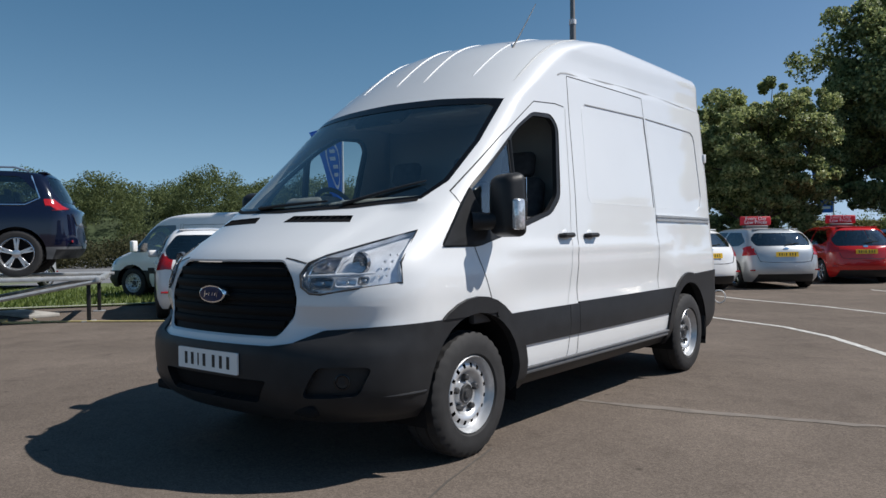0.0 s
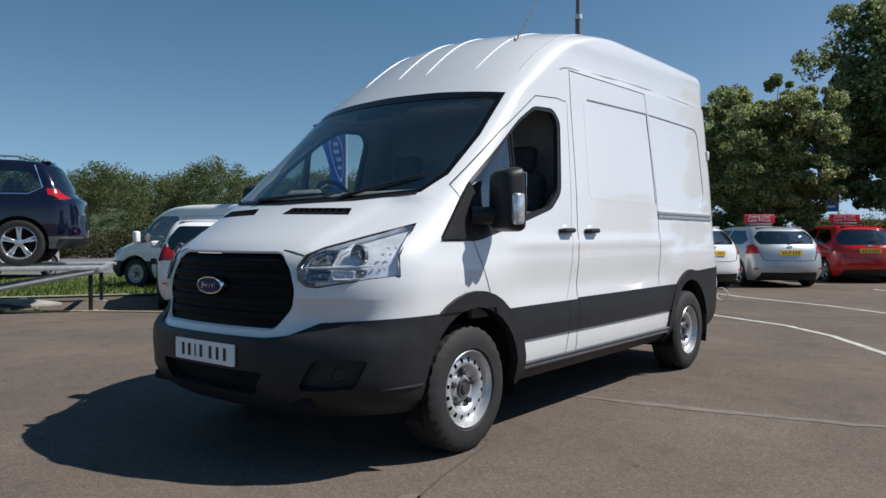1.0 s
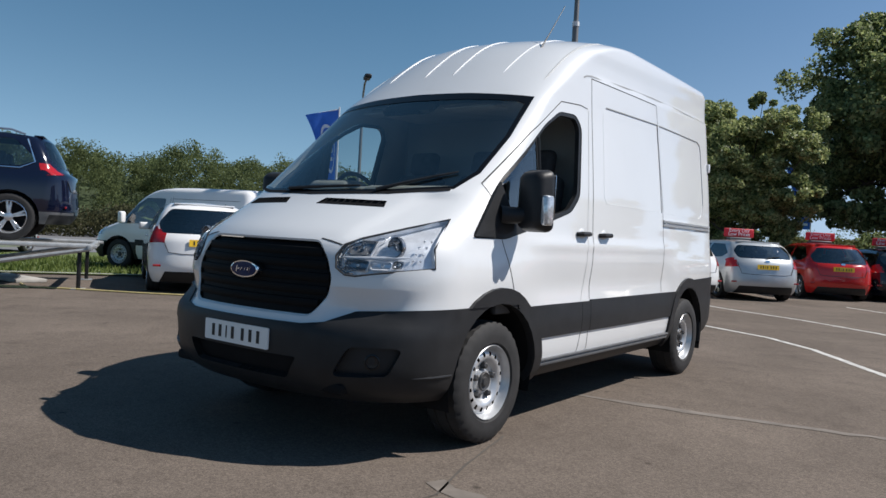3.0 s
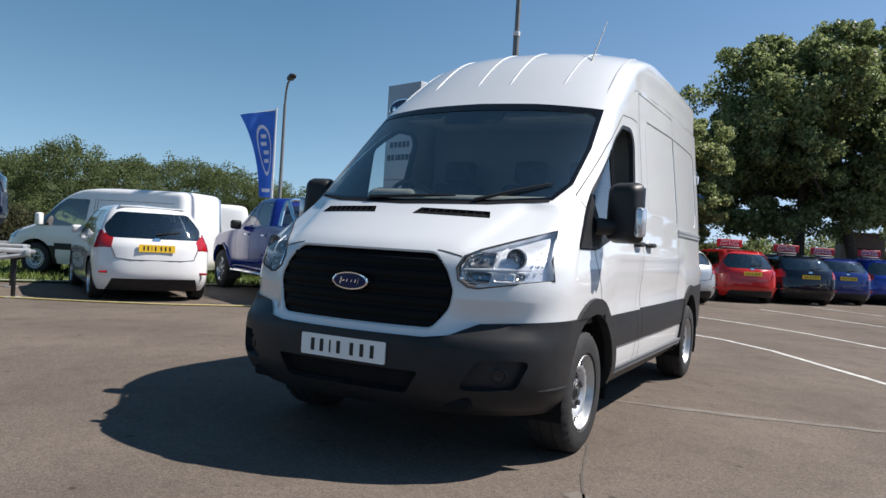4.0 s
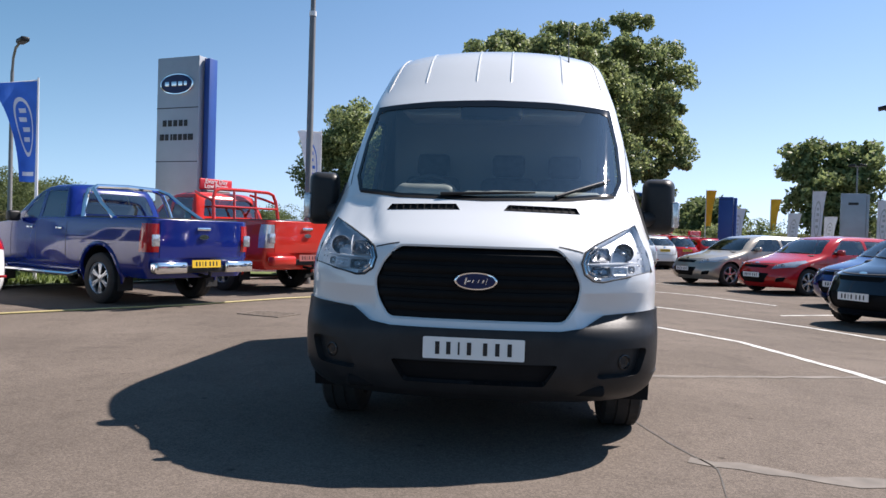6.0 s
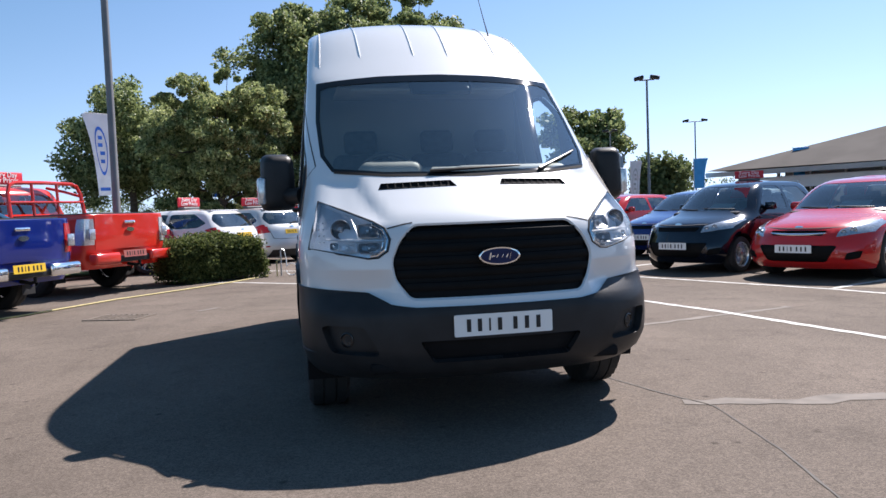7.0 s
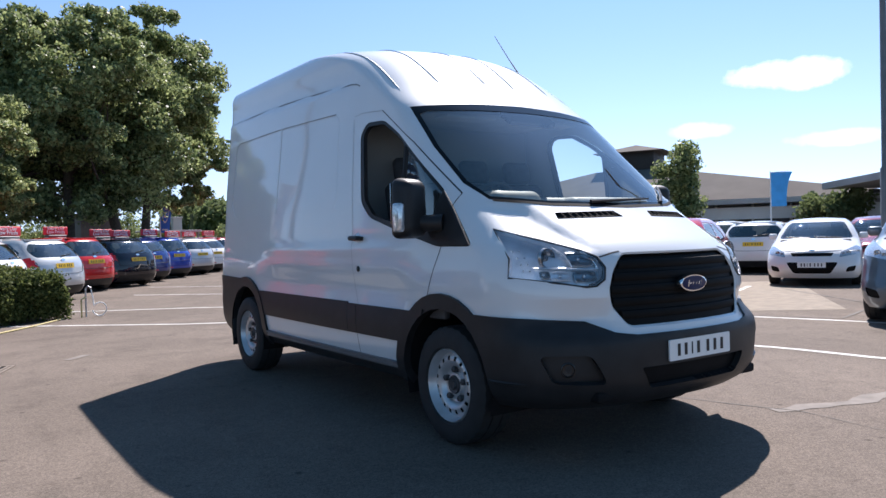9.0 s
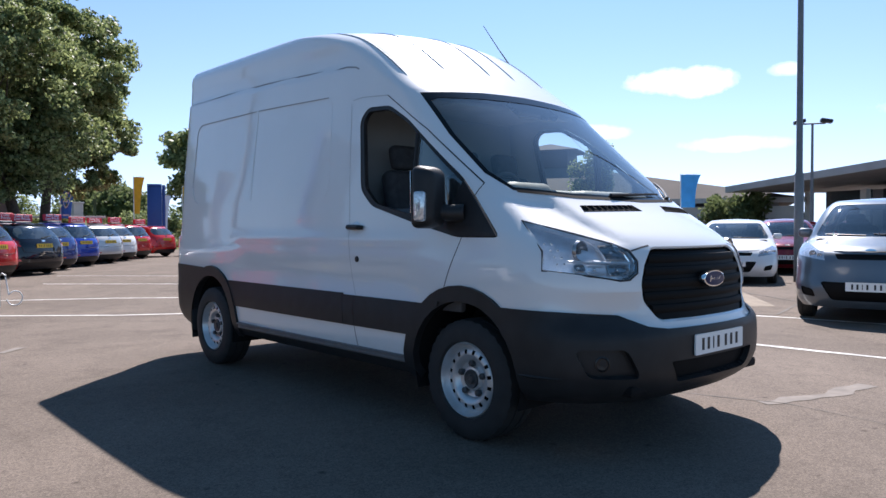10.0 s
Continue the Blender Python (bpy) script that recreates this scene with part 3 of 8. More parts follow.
def build_van():
    van = empty("panel_van", Matrix.Translation((0, 0, 0.03)), label="white high-roof panel van with black bumper and side mouldings", category="van")
    zs = frange(0.28, 0.45, 0.03) + frange(0.48, 0.79, 0.031) + [0.81, 0.83, 0.843, 0.8475, 0.8505, 0.855, 0.865, 0.885, 0.91, 0.94, 0.97, 0.995] + frange(1.02, 1.4, 0.02) + frange(1.43, 2.07, 0.032) + frange(2.09, 2.48, 0.026) + frange(2.495, 2.702, 0.0128)
    sh = Shell(VAN_TABLE, zs, taper=0.010, taper_from=1.4, nf=34, ns=64, nr=8, crown=0.06, side_shape=van_side, front_shape=van_front)
    for v in sh.bm.verts:
        if v.co.z > 2.44 and v.co.y > 1.5:
            v.co.z += 0.022 * (v.co.y - 1.5) * ease((v.co.z - 2.44) / 0.16)
    sides = ((1, "left"), (-1, "right"))
    outward = lambda s: (lambda c, n: c.x * s > 0.4 and n.x * s > 0.12)
    front = lambda c, n: n.y < -0.05 and c.y < 1.2
    # wheel openings and their trims
    for s, nm in sides:
        for k, cy in enumerate((0.0, 3.3)):
            sh.carve("hole", circle(cy, 0.345, 0.425, 32), (1, 2), outward(s))
            sh.carve("hole", [(cy - 0.425, 0.345), (cy - 0.41, 0.2), (cy + 0.41, 0.2), (cy + 0.425, 0.345)], (1, 2), outward(s))
    # front bumper
    sh.carve("bumper", [(-0.44, 0.2), (0.44, 0.2), (0.44, 0.652), (-0.44, 0.652)], (0, 2), front)
    for s, nm in sides:
        sh.carve("bumper", [(0.44 * s, 0.2), (0.56 * s, 0.2), (0.56 * s, 0.668), (0.44 * s, 0.652)], (0, 2), front)
    for s, nm in sides:
        sh.carve("bumper", [(0.56 * s, 0.2), (0.56 * s, 0.668), (0.68 * s, 0.732), (1.1 * s, 0.765), (1.1 * s, 0.2)], (0, 2), lambda c, n: c.y < 0.2 and c.x * s > 0.3)
    for s, nm in sides:
        for k, cy in enumerate((0.0, 3.3)):
            sh.carve(f"arch_{nm}_{k}", circle(cy, 0.345, 0.515, 36), (1, 2), outward(s), ("body",))
        sh.carve(f"rear_{nm}", [(3.5, 0.2), (4.5, 0.2), (4.5, 0.86), (3.5, 0.84)], (1, 2), outward(s))
        sh.carve(f"sill_{nm}", [(0.3, 0.2), (2.9, 0.2), (2.9, 0.40), (0.3, 0.40)], (1, 2), outward(s))
        sh.carve(f"mould_a_{nm}", [(0.30, 0.535), (1.035, 0.535), (1.06, 0.735), (0.30, 0.735)], (1, 2), outward(s))
        sh.carve(f"mould_b_{nm}", [(1.04, 0.535), (1.165, 0.535), (1.19, 0.735), (1.065, 0.735)], (1, 2), outward(s))
        sh.carve(f"mould_c_{nm}", [(1.17, 0.535), (2.95, 0.535), (2.95, 0.745), (1.195, 0.745)], (1, 2), outward(s))
        # side window with its black surround
        sh.carve(f"surround_{nm}", rounded([(-0.28, 1.13), (0.06, 1.13), (0.45, 1.215), (0.90, 1.33), (1.03, 1.44), (1.11, 1.92), (1.03, 2.0), (0.79, 1.985), (0.585, 1.872), (0.065, 1.478)], 0.05, 5), (1, 2), outward(s))
        sh.carve("hole", rounded([(0.50, 1.27), (0.86, 1.345), (0.99, 1.455), (1.075, 1.915), (1.02, 1.972), (0.80, 1.962), (0.61, 1.862), (0.50, 1.785)], 0.035, 4), (1, 2), outward(s), (f"surround_{nm}",))
        sh.carve(f"quarter_glass_{nm}", [(0.055, 1.445), (0.10, 1.26), (0.46, 1.33), (0.46, 1.748)], (1, 2), outward(s), (f"surround_{nm}",))
        sh.carve(f"door_{nm}", [(-0.06, 1.44), (0.02, 1.13), (0.15, 0.83), (0.32, 0.62), (0.38, 0.40), (1.03, 0.40), (1.10, 0.85), (1.14, 1.25), (1.22, 1.95), (1.20, 2.05), (1.10, 2.075), (0.82, 2.055)], (1, 2), outward(s))
        if s > 0:
            sh.carve("sliding_door", [(1.17, 0.40), (2.62, 0.40), (2.62, 2.25), (1.31, 2.25), (1.23, 1.5)], (1, 2), outward(s))
        # pressed upper panels
        home = ("sliding_door",) if s > 0 else ("body",)
        sh.carve(f"panel_a_{nm}", [(1.46, 1.42), (2.612, 1.42), (2.612, 2.165), (1.53, 2.13), (1.47, 2.08), (1.42, 1.47)], (1, 2), outward(s), home)
        sh.carve(f"panel_b_{nm}", [(2.645, 1.42), (3.72, 1.42), (3.82, 1.46), (3.89, 1.56), (3.89, 2.09), (3.86, 2.15), (3.79, 2.175), (2.645, 2.165)], (1, 2), outward(s), ("body",))
    # windscreen
    ws = [(0, 1.345), (0.5, 1.36), (0.79, 1.395), (0.845, 1.50), (0.852, 1.75), (0.825, 2.045), (0.4, 2.075), (0, 2.085)]
    sh.carve("frit", ws + [(-x, z) for x, z in ws[-2:0:-1]], (0, 2), front)
    wi = [(0, 1.362), (0.5, 1.378), (0.775, 1.413), (0.822, 1.51), (0.829, 1.75), (0.803, 1.985), (0.75, 2.008), (0.4, 2.022), (0, 2.028)]
    sh.carve("windscreen", wi + [(-x, z) for x, z in wi[-2:0:-1]], (0, 2), front, ("frit",))
    # grille, lamps, bonnet, vents
    gr = rounded([(0.425, 1.080), (0.505, 0.998), (0.552, 0.89), (0.535, 0.79), (0.462, 0.688), (-0.462, 0.688), (-0.535, 0.79), (-0.552, 0.89), (-0.505, 0.998), (-0.425, 1.080)], 0.036, 4)
    sh.carve("grille_rim", gr, (0, 2), front)
    sh.carve("grille", inset(gr, 0.011), (0, 2), front, ("grille_rim",))
    for s, nm in sides:
        hl = [(0.546 * s, 1.005), (0.562 * s, 0.945), (0.61 * s, 0.912), (0.66 * s, 0.908), (0.955 * s, 0.962), (0.885 * s, 1.222), (0.62 * s, 1.098), (0.566 * s, 1.062)]
        sh.carve(f"lamp_{nm}", hl, (0, 2), front)
    sh.carve("bonnet", [(-0.44, 1.088), (0.44, 1.088), (0.60, 1.108), (0.87, 1.232), (0.84, 1.33), (0.80, 1.40), (-0.80, 1.40), (-0.84, 1.33), (-0.87, 1.232), (-0.60, 1.108)], (0, 2), front)
    for s, nm in sides:
        sh.carve(f"vent_{nm}", [(0.125 * s, 1.279), (0.555 * s, 1.271), (0.535 * s, 1.306), (0.15 * s, 1.313)], (0, 2), front, ("bonnet",))
        sh.carve(f"fog_{nm}", rounded([(0.62 * s, 0.415), (0.86 * s, 0.425), (0.91 * s, 0.565), (0.70 * s, 0.565)], 0.035), (0, 2), lambda c, n: c.y < 0 and c.x * s > 0.3, ("bumper",))
    sh.carve("intake", rounded([(-0.36, 0.375), (0.36, 0.375), (0.43, 0.485), (-0.43, 0.485)], 0.02), (0, 2), front, ("bumper",))
    P = sh.pieces()
    P.pop("hole")
    body = skin("body", P["body"], M_WHITE, van)
    skin("bumper", P["bumper"], M_BLACKTRIM, van, "black moulded plastic front bumper", push=0.012, thick=0.03)
    skin("bonnet", P["bonnet"], M_WHITE, van, "short white bonnet with two air slots")
    for s, nm in sides:
        for k in (0, 1):
            skin("arch_trim", P[f"arch_{nm}_{k}"], M_BLACKTRIM, van, "black wheel arch trim", push=0.02, thick=0.05)
        skin("rear_corner_trim", P[f"rear_{nm}"], M_BLACKTRIM, van, "black rear corner moulding", push=0.012, thick=0.03)
        skin("sill", P[f"sill_{nm}"], M_BLACKTRIM, van, "black sill", push=0.0, thick=0.03)
        for k in "abc":
            skin("side_moulding", P[f"mould_{k}_{nm}"], M_BLACKTRIM, van, "black side moulding", push=0.012, thick=0.02)
        door = skin("front_door", P[f"door_{nm}"], M_WHITE, van, "white front door with lowered window")
        skin("window_surround", P[f"surround_{nm}"], M_BLACKTRIM, door, "black window surround", push=-0.004, thick=0.03)
        g = skin("quarter_glass", P[f"quarter_glass_{nm}"], M_GLASS, door, "fixed quarter light", push=-0.008)
        g.visible_shadow = False
        home = body
        if s > 0:
            home = skin("sliding_door", P["sliding_door"], M_WHITE, van, "white sliding side door")
        sunk = -0.005 if s > 0 else -0.003
        skin("pressed_panel", P[f"panel_a_{nm}"], M_WHITE, home, push=sunk, thick=sunk - 0.001)
        skin("pressed_panel", P[f"panel_b_{nm}"], M_WHITE, body, push=sunk, thick=sunk - 0.001)
    skin("windscreen_frame", P["frit"], M_FRIT, van, "black windscreen border", push=0.001)
    ws_ob = skin("windscreen", P["windscreen"], M_GLASS, van, "raked windscreen glass", push=-0.002)
    ws_ob.visible_shadow = False
    rim_b, rim_n = P["grille_rim"]
    for v in rim_b.verts:
        v.co.y += 0.012 * min(1.0, inside_by(gr, v.co.x, v.co.z) / 0.011)
    rim_b.normal_update()
    skin("grille_surround", (rim_b, [v.normal.copy() for v in rim_b.verts]), M_WHITE, van, "white painted grille surround")
    skin("grille", P["grille"], M_GRILLE, van, "black trapezoid grille", push=-0.022, thick=-0.014)
    skin("intake", P["intake"], M_DARK, van, "lower air intake", push=-0.03, thick=-0.045)
    for s, nm in sides:
        skin("vent", P[f"vent_{nm}"], M_DARK, van, "bonnet air slot", push=-0.010, thick=-0.012)
        skin("fog_lamp_recess", P[f"fog_{nm}"], M_BLACKTRIM, van, "dark fog lamp recess", push=-0.028, thick=-0.038)
        lamp_copy = (P[f"lamp_{nm}"][0].copy(),) + tuple(P[f"lamp_{nm}"][1:])
        lamp = skin("headlamp", P[f"lamp_{nm}"], M_LENS, van, "large clear headlamp", push=0.004)
        lamp.visible_shadow = False
        # reflector bowl and lamp units behind the lens
        skin("reflector", lamp_copy, M_LAMPBOWL, lamp, "bright silver reflector", push=-0.032, thick=-0.03)
        ring = [(0.546, 1.005), (0.562, 0.945), (0.61, 0.912), (0.66, 0.908), (0.80, 0.934), (0.955, 0.962), (0.93, 1.06), (0.885, 1.222), (0.75, 1.16), (0.62, 1.098), (0.566, 1.062), (0.546, 1.005)]
        part("lamp_seal", tube([(s * x, sh.nose(x, z) - 0.001, z) for x, z in ring], 0.0055, 6), M_SEAM, lamp, "thin black lamp edge")
        # bright U-shaped rim round the inner end, doubled
        for gap, thick, deep in ((0.012, 0.0075, 0.006), (0.030, 0.006, 0.016)):
            rim = inset([(0.546, 1.005), (0.562, 0.945), (0.61, 0.912), (0.66, 0.908), (0.955, 0.962), (0.885, 1.222), (0.62, 1.098), (0.566, 1.062)], gap)
            rim = [rim[k] for k in (7, 0, 1, 2, 3, 4)]
            rim = [(rim[0][0] * 0.6 + 0.62 * 0.4, rim[0][1])] + rim
            line = []
            for (x0, z0), (x1, z1) in zip(rim, rim[1:]):
                line += [(x0 + (x1 - x0) * q / 4, z0 + (z1 - z0) * q / 4) for q in range(4)]
            part("lamp_bezel", tube([(s * x, sh.nose(x, z) + deep, z) for x, z in line], thick, 6), M_CHROME, lamp, "chrome inner edge")
        # pockets with bulbs beside a round projector, split by a long bright blade
        for x0, x1, z0, z1, tone in ((0.600, 0.700, 1.018, 1.085, M_LAMPDARK), (0.598, 0.700, 0.938, 0.984, M_LAMPDARK), (0.715, 0.800, 0.945, 0.986, M_LAMPBOWL), (0.806, 0.842, 0.958, 0.990, M_LAMPDARK)):
            bm = bmesh.new()
            loops = []
            for grow, deep in ((0.004, 0.010), (0.0, 0.008), (-0.004, 0.014), (-0.012, 0.030)):
                corner = rounded([(x0 - grow, z0 - grow), (x1 + grow, z0 - grow), (x1 + grow, z1 + grow), (x0 - grow, z1 + grow)], 0.014, 3)
                loops.append([bm.verts.new((s * x, sh.nose(x, z) + deep, z)) for x, z in corner])
            for a, b in zip(loops, loops[1:]):
                for k in range(len(a)):
                    bm.faces.new((a[k - 1], a[k], b[k], b[k - 1]))
            bm.faces.new(loops[-1])
            pocket = part("lamp_pocket", bm, tone, lamp, "silver lamp pocket")
            xc, zc = (x0 + x1) / 2, (z0 + z1) / 2
            bm = bmesh.new()
            bmesh.ops.create_uvsphere(bm, u_segments=10, v_segments=6, radius=0.011, matrix=Matrix.Translation((s * xc, sh.nose(xc, zc) + 0.022, zc)))
            part("bulb", bm, M_CHROME, pocket, "small bright bulb")
        bm = bmesh.new()
        add_lathe(bm, [(0.018, 0.054), (0.0, 0.053), (-0.003, 0.050), (0.006, 0.046), (0.022, 0.034), (0.026, 0.020), (0.012, 0.017), (0.008, 0.002)], 28, Matrix.Translation((s * 0.785, sh.nose(0.785, 1.062) + 0.016, 1.062)) @ Matrix.Rotation(radians(90), 4, "Z"))
        part("lamp_projector", bm, M_LAMPDARK, lamp, "round dark silver projector bowl")
        for ends, thick in ((((0.575, 0.998), (0.68, 1.000), (0.76, 1.004), (0.86, 1.010)), (0.005, 0.009, 0.009, 0.004)), (((0.703, 1.010), (0.708, 1.04), (0.716, 1.075), (0.724, 1.115)), (0.005, 0.006, 0.005, 0.003))):
            part("lamp_bar", tube([(s * x, sh.nose(x, z) + 0.010, z) for x, z in ends], list(thick), 8), M_LAMPBOWL, lamp, "pale divider blade")
        for q in range(8):
            x, z = 0.872 + 0.024 * (q % 2), 0.995 + 0.034 * (q // 2)
            bm = bmesh.new()
            bmesh.ops.create_uvsphere(bm, u_segments=8, v_segments=5, radius=0.006, matrix=Matrix.Translation((s * x, sh.nose(x, z) + 0.018, z)))
            part("running_light", bm, M_CHROME, lamp, "small bright lamp dot")
        # fog lamp
        bm = bmesh.new()
        y = sh.nose(0.79, 0.49) + 0.012
        add_lathe(bm, [(-0.03, 0.038), (-0.004, 0.040), (-0.002, 0.034), (-0.008, 0.030), (-0.010, 0.001)], 24, Matrix.Translation((s * 0.79, y + 0.012, 0.49)) @ Matrix.Rotation(radians(-90 + 35 * s), 4, "Z"))
        part("fog_lamp", bm, M_FOG, van, "small dark round fog lamp")
        pts = [(s * (sh.side(y, 0.415) + 0.010), y, 0.415) for y in (-0.72, -0.66, -0.60, -0.52, -0.44)]
        part("bumper_edge", tube(pts, [0.002, 0.006, 0.009, 0.010, 0.008], 8), M_BLACKTRIM, van)
    # grille bars
    for k, z in enumerate((1.015, 0.952, 0.887, 0.822, 0.754)):
        half = (0.462, 0.503, 0.528, 0.522, 0.483)[k]
        bm = bmesh.new()
        prev = None
        for i in range(25):
            x = -half + 2 * half * i / 24
            y = sh.nose(x, z)
            ring = [bm.verts.new((x, y + dy, z + dz)) for dy, dz in ((0.026, 0.024), (0.014, 0.021), (0.008, 0.010), (0.008, -0.010), (0.014, -0.021), (0.026, -0.024))]
            if prev:
                for j in range(6):
                    bm.faces.new((prev[j], prev[(j + 1) % 6], ring[(j + 1) % 6], ring[j]))
            else:
                bm.faces.new(ring)
            prev = ring
        bm.faces.new(prev[::-1])
        part("grille_bar", bm, M_GRILLEBAR, van)
    for s in (1, -1):
        part("panel_gap", nose_ribbon(sh, [(0.425 * s, 1.087), (0.48 * s, 1.078), (0.556 * s, 1.060)], 0.007, 0.0012), M_SEAM, van)
    # oval badge with plain strokes
    y = sh.nose(0, 0.9)
    bm = bmesh.new()
    oval = [(0.112 * math.cos(a), 0.045 * math.sin(a)) for a in [2 * math.pi * k / 40 for k in range(40)]]
    mb = Matrix.Translation((0, y - 0.014, 0.9)) @ Matrix.Rotation(radians(90), 4, "X")
    badge = part("badge", prism(oval, -0.02, 0.014, mb, 0.005), M_CHROME, van, "oval badge with a chrome rim")
    part("badge_face", prism([(x * 0.9, yy * 0.86) for x, yy in oval], 0.0, 0.017, mb, 0.002), M_BADGE, badge, "dark blue oval face")
    for x, w, h in ((-0.052, 0.016, 0.036), (-0.036, 0.026, 0.008), (-0.014, 0.014, 0.018), (0.014, 0.012, 0.018), (0.038, 0.016, 0.018), (0.055, 0.010, 0.034)):
        part("badge_stroke", prism(rounded([(x - w / 2, -h / 2), (x + w / 2 - 0.008, -h / 2), (x + w / 2, h / 2), (x - w / 2 + 0.008, h / 2)], 0.006, 3), 0.015, 0.0195, mb), M_SILVERBAR, badge, "silver stroke")
    # number plate with plain bars
    mp = Matrix.Translation((0, sh.nose(0.26, 0.556) - 0.022, 0.556)) @ Matrix.Rotation(radians(90), 4, "X")
    number_plate(van, mp, M_PLATE_W)
    # pressed ribs over the forehead and roof
    for x in (-0.50, -0.125, 0.125, 0.50):
        pts = []
        for z in frange(2.25, 2.67, 0.02):
            pts.append((x, sh.nose(x, z), z - 0.001))
        z_end = 2.702 + 0.055 * (1 - (x / 0.69) ** 2)
        pts += [(x, 2.3, 2.68 + 0.6 * (z_end - 2.68)), (x, 2.9, z_end - 0.002), (x, 4.0, z_end - 0.006)]
        rr = [0.002, 0.006] + [0.0075] * (len(pts) - 3) + [0.003]
        part("roof_rib", tube(pts, rr, 6), M_WHITE, van)
    for s, nm in sides:
        # roof joint from the pillar up and along
        pts = []
        for z in frange(2.13, 2.66, 0.03):
            yf, yr, w, df, ef, dr, er = sh.row(z)
            x = w * 0.905
            pts.append((s * x, sh.nose(x, z) - 0.001, z + 0.001))
        part("roof_joint", tube(pts[2:], [0.001, 0.003] + [0.006] * (len(pts) - 4), 6), M_JOINT, van, "sealed roof joint")
        # panel gaps
        seams = [[(-0.06, 1.44), (0.02, 1.13), (0.15, 0.83), (0.28, 0.70)], [(0.82, 2.055), (1.10, 2.078), (1.215, 2.07)],
                 [(0.82, 2.055), (0.40, 1.79), (-0.06, 1.44)], [(1.228, 2.05), (1.215, 1.95), (1.14, 1.25), (1.10, 0.85), (1.05, 0.74)], [(1.05, 0.53), (1.02, 0.40)]]
        if s > 0:
            seams += [[(1.30, 2.30), (1.24, 1.5), (1.21, 1.1), (1.19, 0.75)], [(1.165, 0.53), (1.16, 0.40)], [(2.62, 0.75), (2.64, 1.3), (2.60, 2.33)], [(1.30, 2.30), (2.60, 2.33)]]
            seams = [q for q in seams if q[0] != (1.228, 2.05)] + [[(1.23, 2.06), (1.215, 1.95), (1.14, 1.25), (1.10, 0.85), (1.05, 0.74)]]
        # grey strips that paint the shadow along the roof joint and panel creases
        part("roof_crease_shade", side_ribbon(sh, [(1.17, 2.285), (1.22, 2.305), (1.32, 2.322), (1.9, 2.356), (2.57, 2.385), (3.3, 2.400), (4.12, 2.412)], s, 0.011, 0.0015), M_CREASE, van, "grey strip painted as the roof joint's shadow")
        for q in ([(1.53, 2.132), (2.612, 2.167)], [(2.645, 2.167), (3.79, 2.177), (3.862, 2.15), (3.892, 2.09), (3.892, 1.58)]):
            part("panel_crease_shade", side_ribbon(sh, q, s, 0.007, 0.0012), M_CREASE, van)
        for q in seams:
            # cab door gaps that show no dark shadow are painted a paler grey
            soft = q[0] in ((1.23, 2.06), (1.228, 2.05)) or (s < 0 and q[1] == (1.10, 2.078))
            part("panel_gap", side_ribbon(sh, q, s, 0.006, 0.0012), M_JOINT if soft else M_SEAM, van)
        if s < 0:
            part("lock_cover", lathe_disc(s * (sh.side(1.03, 0.98) + 0.002), 1.03, 0.98, 0.02, s), M_BLACKTRIM, van, "round black lock cover")
        # door handles
        for y0 in ((1.05, 1.40) if s > 0 else (1.06,)):
            z0 = 1.19
            xs = sh.side(y0, z0)
            bm = bmesh.new()
            bmesh.ops.create_uvsphere(bm, u_segments=16, v_segments=8, radius=1.0, matrix=Matrix.Translation((s * (xs - 0.004), y0, z0)) @ Matrix.Diagonal((0.012, 0.05, 0.042, 1)))
            part("handle_cup", bm, M_WHITE, van)
            bm = tube([(s * (xs + 0.004), y0 - 0.085, z0), (s * (xs + 0.032), y0 - 0.06, z0 + 0.002), (s * (xs + 0.034), y0 + 0.05, z0 + 0.004), (s * (xs + 0.004), y0 + 0.085, z0 + 0.002)], [0.014, 0.017, 0.017, 0.014], 8)
            part("door_handle", bm, M_BLACKTRIM, van, "black door handle")
        # mirror on its arm
        mm = Matrix.Translation((s * 1.105, 0.155, 1.36)) @ Matrix.Rotation(radians(-14 * s), 4, "Z")
        bm = bmesh.new()
        g = bmesh.ops.create_cube(bm, size=1.0, matrix=mm @ Matrix.Diagonal((0.24, 0.14, 0.375, 1)))
        for v in g["verts"]:
            loc = mm.inverted() @ v.co
            if loc.y < 0:
                loc.x *= 0.78
                loc.z *= 0.84
            if loc.z > 0:
                loc.x *= 0.9
            v.co = mm @ loc
        bmesh.ops.bevel(bm, geom=bm.edges[:], offset=0.05, segments=5, affect="EDGES", profile=0.5)
        mirror = part("mirror", bm, M_BLACKTRIM, van, "large black door mirror")
        part("mirror_glass", box(0, 0.0665, 0.03, 0.19, 0.004, 0.24, 0.002, mm), M_CHROME, mirror, "mirror glass")
        bm = bmesh.new()
        add_box(bm, s * 0.112, -0.012, -0.055, 0.05, 0.07, 0.17, 0.018, mm, 3)
        part("indicator", bm, M_LENSBODY, mirror, "clear side indicator lens")
        bm = tube([(s * (sh.side(0.0, 1.27) - 0.01), 0.02, 1.27), (s * 1.02, 0.09, 1.27), (s * 1.07, 0.14, 1.28)], [0.055, 0.05, 0.045], 10)
        part("mirror_arm", bm, M_BLACKTRIM, mirror, "black mirror arm")
        bm = bmesh.new()
        tri_pts = [(-0.26, 1.14), (0.10, 1.14), (0.16, 1.24), (0.05, 1.46)]
        lo = [bm.verts.new((s * (sh.side(a, b) - 0.01), a, b)) for a, b in tri_pts]
        hi = [bm.verts.new((s * (sh.side(a, b) + 0.012), a, b)) for a, b in tri_pts]
